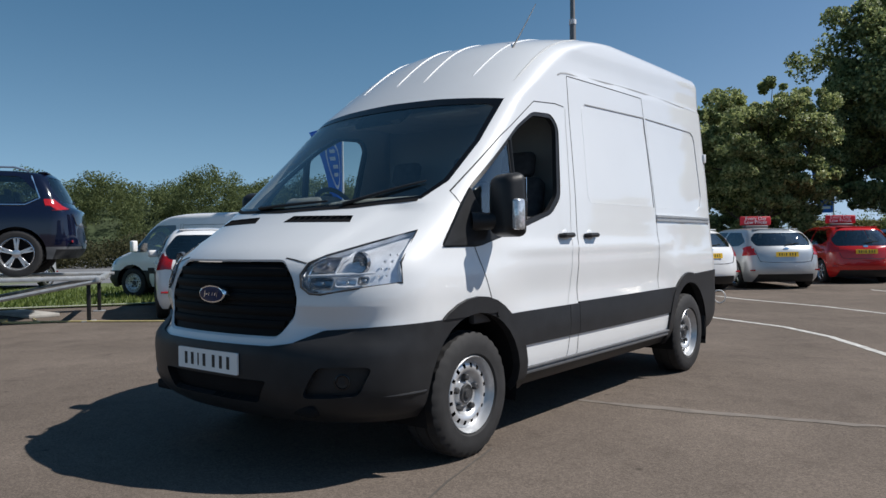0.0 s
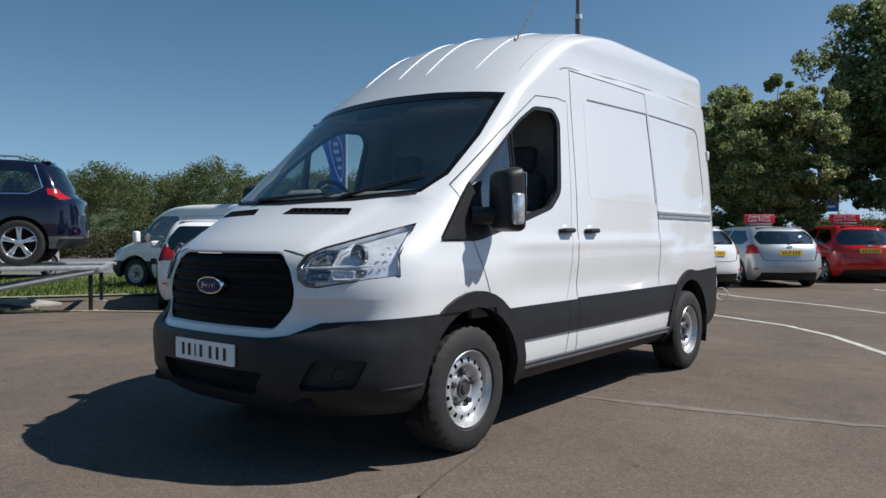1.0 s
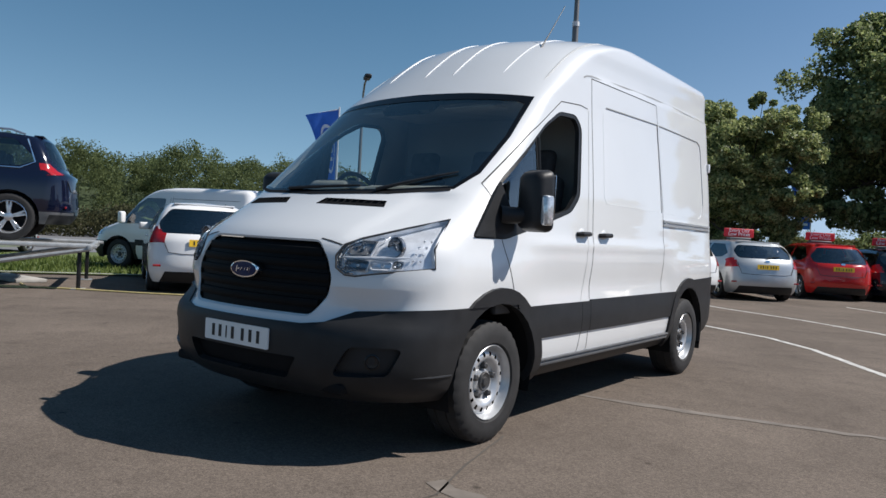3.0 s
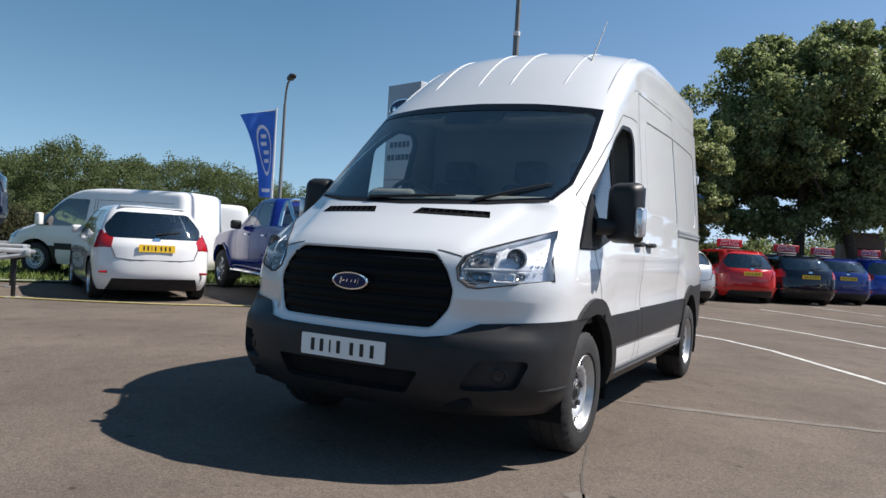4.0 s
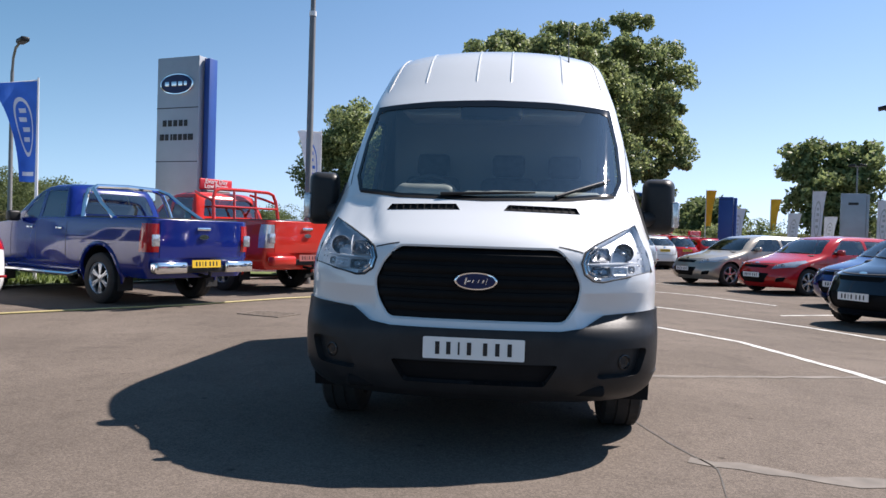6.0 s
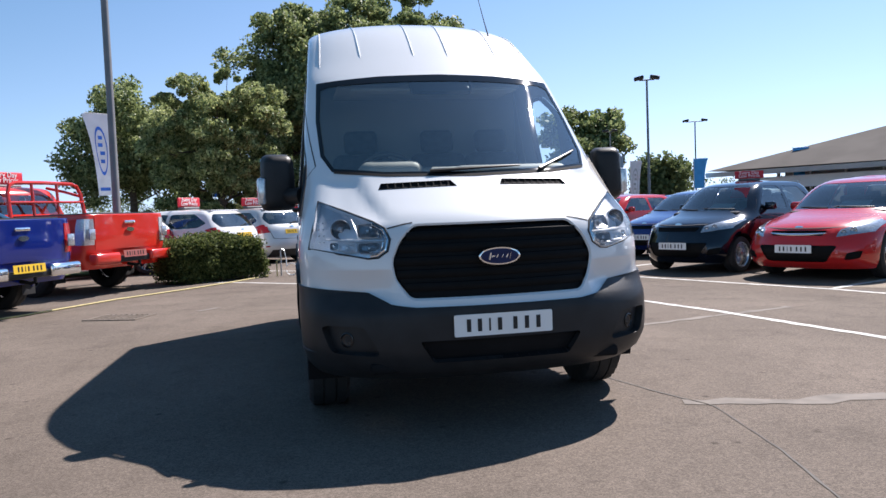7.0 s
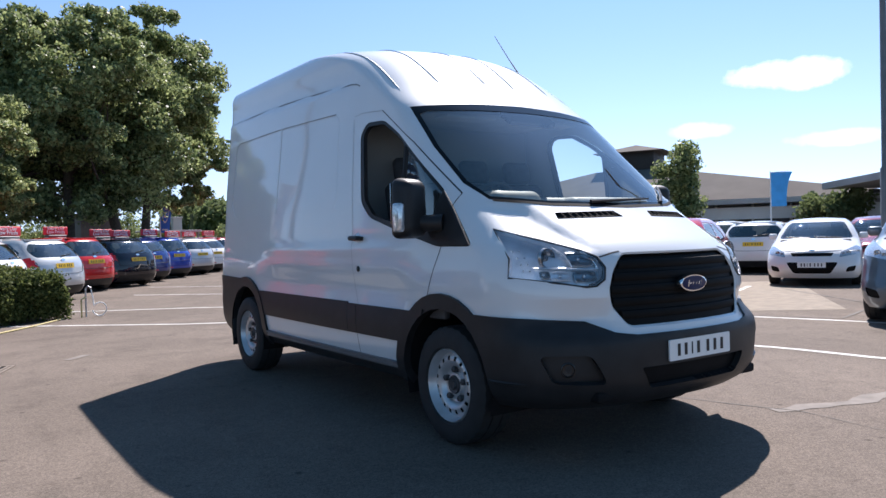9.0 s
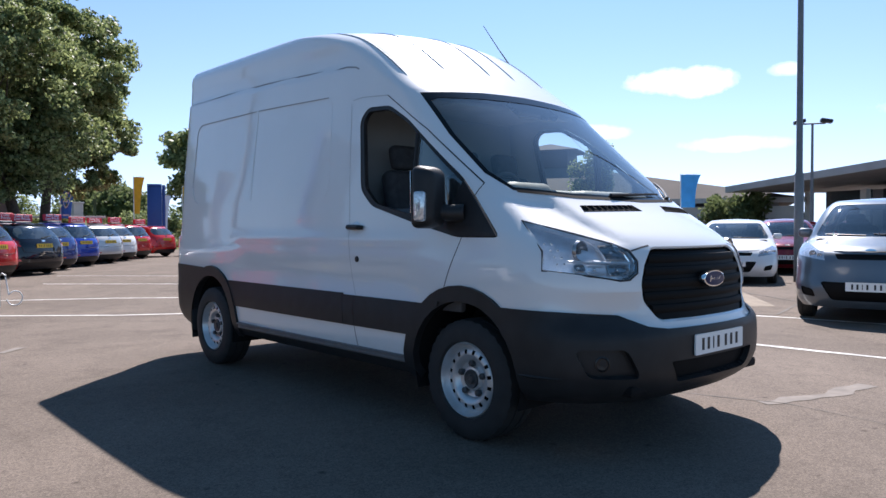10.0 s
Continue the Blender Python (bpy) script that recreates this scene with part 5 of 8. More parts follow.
    for key, nm, m_, lb, push in (("screen", "windscreen", M_CARGLASS, "windscreen", -0.004), ("rearglass", "rear_window", M_CARGLASS, "dark rear window", -0.004), ("grille", "grille", M_GRILLE, "black lower grille", -0.015), ("upper_grille", "upper_grille", M_GRILLE, "slim upper grille", -0.01), ("lower_bumper", "lower_bumper", tr, "dark lower bumper", 0.004)):
        if key in P:
            skin(nm, P[key], m_, root, lb, push=push, thick=-push if push < -0.006 else 0.0)
    for nm in "lr":
        for q in "ab":
            if f"sideglass_{q}{nm}" in P:
                skin("side_window", P[f"sideglass_{q}{nm}"], M_CARGLASS, root, "dark side window", push=-0.005)
        if f"tail_{nm}" in P:
            skin("tail_lamp", P[f"tail_{nm}"], M_REDLENS, root, "red tail lamp", push=0.006, thick=0.012)
        if f"head_{nm}" in P:
            head = skin("headlamp", P[f"head_{nm}"], M_CARLAMP, root, "clear headlamp", push=0.004, thick=0.01)
            s = 1 if nm == "l" else -1
            for xe, ze, re in ((W - 0.24, hz - 0.105, 0.042), (W - 0.33, hz - 0.125, 0.030)):
                bm = bmesh.new()
                add_lathe(bm, [(-0.012, re * 1.1), (0.004, re * 1.05), (0.006, re * 0.9), (0.0, re * 0.6), (0.003, re * 0.3), (0.004, 0.001)], 16, Matrix.Translation((s * xe, sh.nose(xe, ze) - 0.004, ze)) @ Matrix.Rotation(radians(-90 + 28 * s), 4, "Z"))
                part("lamp_eye", bm, M_LAMPDARK, head, "dark projector eye")
        if f"fog_{nm}" in P:
            skin("fog_lamp_recess", P[f"fog_{nm}"], M_GRILLE, root, "black fog lamp recess", push=-0.012, thick=-0.014)
    # shut line of the bonnet and the wipers at the foot of the screen
    part("bonnet_gap", nose_ribbon(sh, [(q * (W - 0.36), hz - 0.068 + 0.012 * q * q) for q in (-1, -0.5, 0, 0.5, 1)], 0.008, 0.0015), M_SEAM, root)
    for xa, xb in ((0.52, -0.02), (-0.10, -0.60)):
        pts = [(xa + (xb - xa) * q, sh.nose(xa + (xb - xa) * q, bz + 0.045 + 0.02 * q) - 0.010, bz + 0.045 + 0.02 * q) for q in (0, 0.25, 0.5, 0.75, 1.0)]
        part("wiper", tube(pts, [0.010, 0.009, 0.008, 0.007, 0.005], 5), M_BLACKTRIM, root, "black wiper")
    # plates and small parts
    zp = bz - 0.14 if style != "mpv" else bz - 0.2
    if not rails:
        number_plate(root, Matrix.Translation((0, sh.tail(0, zp) + 0.012, zp)) @ Matrix.Rotation(math.pi, 4, "Z") @ Matrix.Rotation(radians(82), 4, "X"), M_PLATE_Y)
    zf = 0.45 + k
    number_plate(root, Matrix.Translation((0, sh.nose(0.13, zf) - 0.014, zf)) @ Matrix.Rotation(radians(90), 4, "X"), M_PLATE_W)
    for s in (1, -1):
        ym = f(wb, rf, bz + 0.08) + 0.62
        xm = sh.side(ym, bz + 0.06)
        bm = bmesh.new()
        add_box(bm, s * (xm + 0.09), ym, bz + 0.08, 0.18, 0.11, 0.13, 0.04, None, 3)
        part("mirror", bm, material, root, "door mirror")
        for cy in (p["fa"], p["ra"]):
            m = Matrix.Translation((s * (W - 0.115), cy, p["r"])) @ Matrix.Rotation(0 if s > 0 else math.pi, 4, "Z")
            make_wheel("wheel", root, m, p["r"], 0.20, p["r"] * 0.68, "alloy", rim, M_ALLOY)
        part("door_gap", side_ribbon(sh, [(mid - 0.01, bz), (mid + 0.01, 0.5 + k), (mid - 0.03, 0.28 + k)], s, 0.007, 0.0015), M_SEAM, root)
        part("door_gap", side_ribbon(sh, [(wb + 0.42, bz), (wb + 0.40, 0.5 + k), (wb + 0.44, 0.28 + k)], s, 0.007, 0.0015), M_SEAM, root)
        bm = tube([(s * (sh.side(mid - 0.25, bz - 0.08) + 0.002), mid - 0.25, bz - 0.08), (s * (sh.side(mid - 0.2, bz - 0.08) + 0.03), mid - 0.2, bz - 0.08), (s * (sh.side(mid - 0.1, bz - 0.08) + 0.03), mid - 0.1, bz - 0.08), (s * (sh.side(mid - 0.06, bz - 0.08) + 0.002), mid - 0.06, bz - 0.08)], 0.012, 6)
        part("door_handle", bm, material, root)
        if rails:
            zc = bz + 0.015
            pts = [(s * (sh.side(y, zc) + 0.004), y, zc) for y in (wb + 0.55, mid, tb - 0.62)] + [(s * (sh.side(tb - 0.42, bz + 0.12) + 0.004), tb - 0.42, bz + 0.12), (s * (sh.side(tb - 0.52, zt) + 0.004), tb - 0.55, zt)]
            part("window_chrome", tube(pts, 0.012, 6), M_CHROME, root, "chrome window line")
            part("roof_rail", tube([(s * (W - 0.30), rf + 0.35, H - 0.04), (s * (W - 0.31), rf + 0.5, H + 0.02), (s * (W - 0.32), rr - 0.5, H + 0.02), (s * (W - 0.32), rr - 0.3, H - 0.04)], 0.017, 6), M_ALLOY, root, "silver roof rail")
    # badge ovals front and rear
    for y, zz, sg in ((sh.tail(0, bz - 0.02) + 0.004, bz - 0.01, 1), (sh.nose(0, hz - 0.05) - 0.004, hz - 0.06, -1)):
        oval = [(0.06 * math.cos(a), 0.026 * math.sin(a)) for a in [2 * math.pi * q / 20 for q in range(20)]]
        mb = Matrix.Translation((0, y, zz)) @ (Matrix.Rotation(math.pi, 4, "Z") if sg > 0 else Matrix()) @ Matrix.Rotation(radians(80), 4, "X")
        part("badge", prism(oval, -0.01, 0.008, mb), M_CHROME, root, "small oval badge")
    if style in ("coupe", "mini"):
        # sheets on the dash, trim of the nose
        ys = wb + 0.34
        mt = Matrix.Translation((0.18, ys, bz + 0.075)) @ Matrix.Rotation(radians(28), 4, "X")
        part("paper_sheet", box(0, 0, 0, 0.42, 0.26, 0.004, 0, mt), M_PLATE_W, root, "white paper sheet on the dash")
        if style == "mini":
            xw, zw = 0.40, H - 0.22
            mt = Matrix.Translation((xw, sh.nose(xw, zw) + 0.03, zw)) @ Matrix.Rotation(radians(52), 4, "X")
            part("window_sticker", box(0, 0, 0, 0.30, 0.22, 0.004, 0, mt), M_REDLENS, root, "red sticker inside the windscreen")
        else:
            zc = hz - 0.135
            pts = [(x, sh.nose(x, zc) - 0.006, zc - 0.02 * (1 - (x / 0.4) ** 2)) for x in (-0.4, -0.3, -0.2, -0.1, 0, 0.1, 0.2, 0.3, 0.4)]
            part("chrome_bar", tube(pts, [0.006, 0.012, 0.015, 0.016, 0.018, 0.016, 0.015, 0.012, 0.006], 8), M_CHROME, root, "chrome grille bar")
    # spoiler, rear wiper, bumper reflectors
    if style in ("hatch", "small", "mini", "suv", "mpv"):
        zr = H - 0.055
        bm = bmesh.new()
        add_box(bm, 0, sh.tail(0, zr) - 0.01, zr + 0.004, (W - 0.38) * 2, 0.14, 0.026, 0.012)
        part("roof_spoiler", bm, material, root, "painted roof spoiler")
        zw = bz + 0.07
        pts = [(0.0 - 0.36 * q, sh.tail(0.0 + 0.36 * q, zw + 0.05 * q) + 0.014, zw + 0.05 * q) for q in (0, 0.25, 0.5, 0.75, 1.0)]
        part("rear_wiper", tube(pts, [0.014, 0.010, 0.009, 0.008, 0.006], 6), M_BLACKTRIM, root, "black rear wiper")
    for s in (1, -1):
        zz = 0.44 + k
        xx = W - 0.16
        part("bumper_reflector", box(s * xx, sh.tail(xx, zz) + 0.004, zz, 0.16, 0.02, 0.035, 0.006), M_REDLENS, root, "red bumper reflector")
    # edge of the tailgate
    zg = bz - 0.30
    pts = [(-xg, sh.tail(xg, zz) + 0.001, zz) for xg, zz in ((W - 0.22, bz - 0.04), (W - 0.25, bz - 0.18), (W - 0.30, zg), (W - 0.5, zg - 0.02), (0.2, zg - 0.02))]
    pts += [(-x, y, z) for x, y, z in pts[::-1]]
    part("tailgate_gap", tube(pts, 0.006, 5), M_SEAM, root)
    # cabin: floor tray and seats
    bm = bmesh.new()
    add_box(bm, 0, (wb + tb) / 2 + 0.15, bz - 0.22, (W - 0.12) * 2, tb - wb - 0.75, 0.30, 0.05)
    add_box(bm, 0, wb + 0.32, bz - 0.05, (W - 0.2) * 2, 0.45, 0.12, 0.05)
    for x in (-0.36, 0.36):
        add_box(bm, x, mid - 0.12, bz + 0.05, 0.46, 0.14, 0.36, 0.05)
        add_box(bm, x, mid - 0.10, bz + 0.28, 0.26, 0.09, 0.16, 0.04)
        add_box(bm, x, tb - 0.95, bz + 0.03, 0.52, 0.14, 0.30, 0.05)
        add_box(bm, x, tb - 0.93, bz + 0.22, 0.24, 0.08, 0.12, 0.03)
    part("cabin", bm, M_SEAT, root, "dark cabin with seats")
    bm = bmesh.new()
    add_box(bm, 0, L / 2, 0.26 + k, (W - 0.24) * 2, L - 0.7, 0.12, 0.03)
    part("underbody", bm, M_DARK, root)
    for s in (1, -1):
        for cy in (p["fa"], p["ra"]):
            bm = bmesh.new()
            prev = None
            for q in range(13):
                a = math.pi * q / 12
                pr = [bm.verts.new((s * xx, cy + ra * math.cos(a), p["r"] + ra * math.sin(a))) for xx in (W - 0.03, W - 0.30)]
                if prev:
                    bm.faces.new((prev[0], prev[1], pr[1], pr[0]))
                prev = pr
            bm.faces.new([v for v in bm.verts if abs(abs(v.co.x) - (W - 0.30)) < 0.001])
            part("wheel_housing", bm, M_DARK, root)
    axle = p["ra"] if ref == "rear" else p["fa"]
    root.matrix_basis = heading_pose(place[0], place[1], hx, hy, z) @ Matrix.Translation((0, -axle, 0))
    return root


def build_pickup(name, label, material, place, hx, hy, bar_mat, plate, group=""):
    root = empty(name, label=label, category="pickup truck", group=group)
    L, W = 5.36, 0.92
    low = [
        (0.42, 0.15, L - 0.10, W - 0.08, 0.5, 2.4, 0.12, 3.0),
        (0.55, 0.02, L - 0.08, W - 0.02, 0.5, 2.4, 0.12, 3.0),
        (0.75, 0.0, L - 0.04, W, 0.5, 2.4, 0.10, 3.2),
        (0.95, 0.06, L - 0.03, W, 0.5, 2.3, 0.10, 3.2),
        (1.05, 0.14, L - 0.03, W - 0.01, 0.55, 2.2, 0.10, 3.2),
        (1.12, 0.45, L - 0.03, W - 0.015, 0.6, 2.1, 0.10, 3.2),
        (1.16, 1.0, L - 0.03, W - 0.02, 0.5, 2.1, 0.10, 3.2),
        (1.24, 1.62, L - 0.03, W - 0.03, 0.3, 2.1, 0.10, 3.2),
        (1.27, 2.6, L - 0.03, W - 0.04, 0.2, 2.1, 0.10, 3.2),
    ]
    sh = Shell(low, frange(0.42, 1.24, 0.06) + [1.255, 1.27], nf=14, ns=40, nr=8, crown=0.004)
    out = lambda s: (lambda c, n: c.x * s > 0.25 and n.x * s > 0.15)
    back = lambda c, n: n.y > 0.3 and c.y > L - 0.3
    for s in (1, -1):
        for cy in (0.93, 4.15):
            sh.carve("hole", circle(cy, 0.42, 0.45, 24), (1, 2), out(s))
    for s, nm in ((1, "l"), (-1, "r")):
        sh.carve(f"tail_{nm}", [(s * (W - 0.17), 0.80), (s * (W + 0.1), 0.80), (s * (W + 0.1), 1.20), (s * (W - 0.17), 1.20)], (0, 2), lambda c, n: c.y > L - 0.22 and c.x * s > 0.5)
        sh.carve(f"head_{nm}", [(s * 0.52, 0.92), (s * 0.95, 0.95), (s * 0.95, 1.10), (s * 0.52, 1.04)], (0, 2), lambda c, n: n.y < -0.05 and c.y < 0.8)
    sh.carve("gate", [(-W + 0.19, 0.72), (W - 0.19, 0.72), (W - 0.19, 1.235), (-W + 0.19, 1.235)], (0, 2), back)
    P = sh.pieces()
    P.pop("hole", None)
    skin("body", P["body"], material, root)
    skin("tailgate", P["gate"], material, root, "painted tailgate", push=0.006, thick=0.016)
    for nm in "lr":
        skin("tail_lamp", P[f"tail_{nm}"], M_REDLENS if plate else M_LENSBODY, root, "red and clear tail lamp", push=0.008, thick=0.015)
        if f"head_{nm}" in P:
            skin("headlamp", P[f"head_{nm}"], M_CARLAMP, root, "clear headlamp", push=0.004)
    for s in (1, -1):
        part("lamp_insert", box(s * (W - 0.09), L - 0.010, 0.965, 0.125, 0.022, 0.17, 0.010), M_CARLAMP, root, "clear reversing lamp")
    cab = [
        (1.18, 1.30, 3.32, W - 0.05, 0.35, 2.2, 0.12, 3.0),
        (1.35, 1.58, 3.28, W - 0.10, 0.32, 2.2, 0.12, 3.0),
        (1.60, 1.95, 3.20, W - 0.17, 0.28, 2.2, 0.12, 3.0),
        (1.74, 2.20, 3.12, W - 0.23, 0.28, 2.2, 0.12, 3.0),
        (1.79, 2.40, 3.04, W - 0.31, 0.25, 2.2, 0.12, 3.0),
    ]
    ch = Shell(cab, frange(1.18, 1.74, 0.05) + [1.765, 1.79], nf=14, ns=22, nr=8, crown=0.025)
    for s, nm in ((1, "l"), (-1, "r")):
        ch.carve(f"ga{nm}", rounded([(1.95, 1.26), (2.42, 1.26), (2.42, 1.69), (2.34, 1.69)], 0.03, 2), (1, 2), out(s))
        ch.carve(f"gb{nm}", rounded([(2.50, 1.26), (3.14, 1.26), (3.02, 1.69), (2.50, 1.69)], 0.03, 2), (1, 2), out(s))
    ch.carve("ws", rounded([(-0.72, 1.24), (0.72, 1.24), (0.58, 1.70), (-0.58, 1.70)], 0.05), (0, 2), lambda c, n: n.y < -0.1 and c.y < 2.6)
    ch.carve("rw", rounded([(-0.66, 1.33), (0.66, 1.33), (0.56, 1.66), (-0.56, 1.66)], 0.05), (0, 2), lambda c, n: n.y > 0.3)
    Q = ch.pieces()
    skin("cab", Q["body"], material, root)
    for key in ("gal", "gar", "gbl", "gbr", "ws", "rw"):
        if key in Q:
            skin("cab_window", Q[key], M_CARGLASS, root, "dark cab window", push=-0.005)
    part("cab_seats", add_box(add_box(bmesh.new(), 0, 2.3, 1.14, 1.5, 1.4, 0.14, 0.03), 0, 2.75, 1.32, 1.35, 0.14, 0.36, 0.06), M_SEAT, root, "dark seats")
    part("load_cover", box(0, 4.32, 1.277, 1.50, 1.82, 0.03, 0.012), M_BLACKTRIM, root, "black load cover")
    # sports bar
    bm = bmesh.new()
    for s in (1, -1) if not plate else ():
        add_tube(bm, [(s * 0.78, 3.72, 1.27), (s * 0.76, 3.66, 1.66), (s * 0.70, 3.64, 1.80), (s * 0.58, 3.63, 1.84), (0, 3.62, 1.85)], 0.032, 8)
        add_tube(bm, [(s * 0.26, 3.66, 1.27), (s * 0.26, 3.63, 1.84)], 0.024, 8)
        add_tube(bm, [(s * 0.77, 3.66, 1.62), (s * 0.76, 3.30, 1.72), (s * 0.66, 3.00, 1.80)], 0.026, 8)
        add_tube(bm, [(s * 0.77, 3.70, 1.52), (0, 3.66, 1.52)], 0.020, 8)
    for s in (1, -1) if plate else ():
        add_tube(bm, [(s * 0.80, 4.35, 1.27), (s * 0.74, 3.95, 1.48), (s * 0.68, 3.62, 1.70), (s * 0.55, 3.50, 1.76), (0, 3.48, 1.78)], 0.035, 8)
        add_tube(bm, [(s * 0.80, 3.55, 1.27), (s * 0.74, 3.50, 1.50), (s * 0.66, 3.46, 1.70), (s * 0.5, 3.45, 1.755), (0, 3.44, 1.77)], 0.035, 8)
    part("sports_bar", bm, bar_mat, root, "tubular sports bar behind the cab")
    # rear bumper, plate, tow bar
    for s in (1, -1):
        part("bumper_end", box(s * 0.62, L + 0.02, 0.58, 0.54, 0.16, 0.17, 0.04, None, 3), M_CHROME if plate else material, root, "rear bumper end")
    part("bumper_step", box(0, L - 0.02, 0.55, 0.76, 0.14, 0.10, 0.02), M_BLACKTRIM, root, "black bumper step")
    part("tow_bar", tube([(0, L - 0.1, 0.46), (0, L + 0.08, 0.44), (0, L + 0.14, 0.46), (0, L + 0.14, 0.52)], 0.025, 8), M_DARK, root, "tow bar")
    number_plate(root, Matrix.Translation((0, L + 0.065, 0.63)) @ Matrix.Rotation(math.pi, 4, "Z") @ Matrix.Rotation(radians(86), 4, "X"), M_PLATE_Y if plate else M_PLATE_R)
    part("gate_handle", box(0, L - 0.02, 1.14, 0.24, 0.04, 0.05, 0.012), M_CHROME, root, "chrome tailgate handle")
    oval = [(0.085 * math.cos(a), 0.036 * math.sin(a)) for a in [2 * math.pi * q / 20 for q in range(20)]]
    part("badge", prism(oval, -0.01, 0.01, Matrix.Translation((0, L - 0.012, 1.02)) @ Matrix.Rotation(math.pi, 4, "Z") @ Matrix.Rotation(radians(88), 4, "X")), M_CHROME, root, "oval badge")
    for s in (1, -1):
        add = box(s * (W + 0.10), 1.98, 1.27, 0.20, 0.12, 0.17, 0.04, None, 3)
        part("mirror", add, M_BLACKTRIM, root, "door mirror")
        part("side_step", tube([(s * 0.86, 1.5, 0.44), (s * 0.92, 1.6, 0.40), (s * 0.92, 3.45, 0.40), (s * 0.86, 3.55, 0.44)], 0.035, 8), M_CHROME, root, "tubular side step")
        for y in (1.72, 2.46, 3.30):
            part("door_gap", side_ribbon(sh, [(y, 1.20), (y, 0.6)], s, 0.008, 0.002), M_SEAM, root)
        for y in (2.30, 3.12):
            part("door_handle", box(s * (W + 0.005), y, 1.10, 0.03, 0.16, 0.03, 0.01), M_CHROME, root, "chrome door handle")
        for cy in (0.93, 4.15):
            m = Matrix.Translation((s * (W - 0.12), cy, 0.375)) @ Matrix.Rotation(0 if s > 0 else math.pi, 4, "Z")
            make_wheel("wheel", root, m, 0.378, 0.24, 0.23, "alloy", 6, M_ALLOY)
            arc = [(cy + 0.475 * math.cos(a), 0.42 + 0.475 * math.sin(a)) for a in [math.pi * (q / 16 * 1.14 - 0.07) for q in range(17)]]
            part("arch_flare", tube([(s * (sh.side(a, max(b, 0.43)) - 0.004), a, b) for a, b in arc], [0.018] + [0.034] * 15 + [0.018], 8), material, root, "painted wheel arch flare")
            part("mud_flap", box(s * (W - 0.14), cy + 0.46, 0.36, 0.24, 0.012, 0.30), M_RUBBER, root)
            bm = bmesh.new()
            prev = None
            for q in range(13):
                a = math.pi * q / 12
                pr = [bm.verts.new((s * xx, cy + 0.45 * math.cos(a), 0.42 + 0.45 * math.sin(a))) for xx in (W - 0.03, W - 0.36)]
                if prev:
                    bm.faces.new((prev[0], prev[1], pr[1], pr[0]))
                prev = pr
            bm.faces.new([v for v in bm.verts if abs(abs(v.co.x) - (W - 0.36)) < 0.001])
            part("wheel_housing", bm, M_DARK, root)
    part("underbody", box(0, L / 2, 0.50, 1.3, L - 0.8, 0.14, 0.03), M_DARK, root)
    root.matrix_basis = heading_pose(place[0], place[1], hx, hy) @ Matrix.Scale(1.0 if plate else 1.045, 4) @ Matrix.Translation((0, -4.15, 0))
    return root


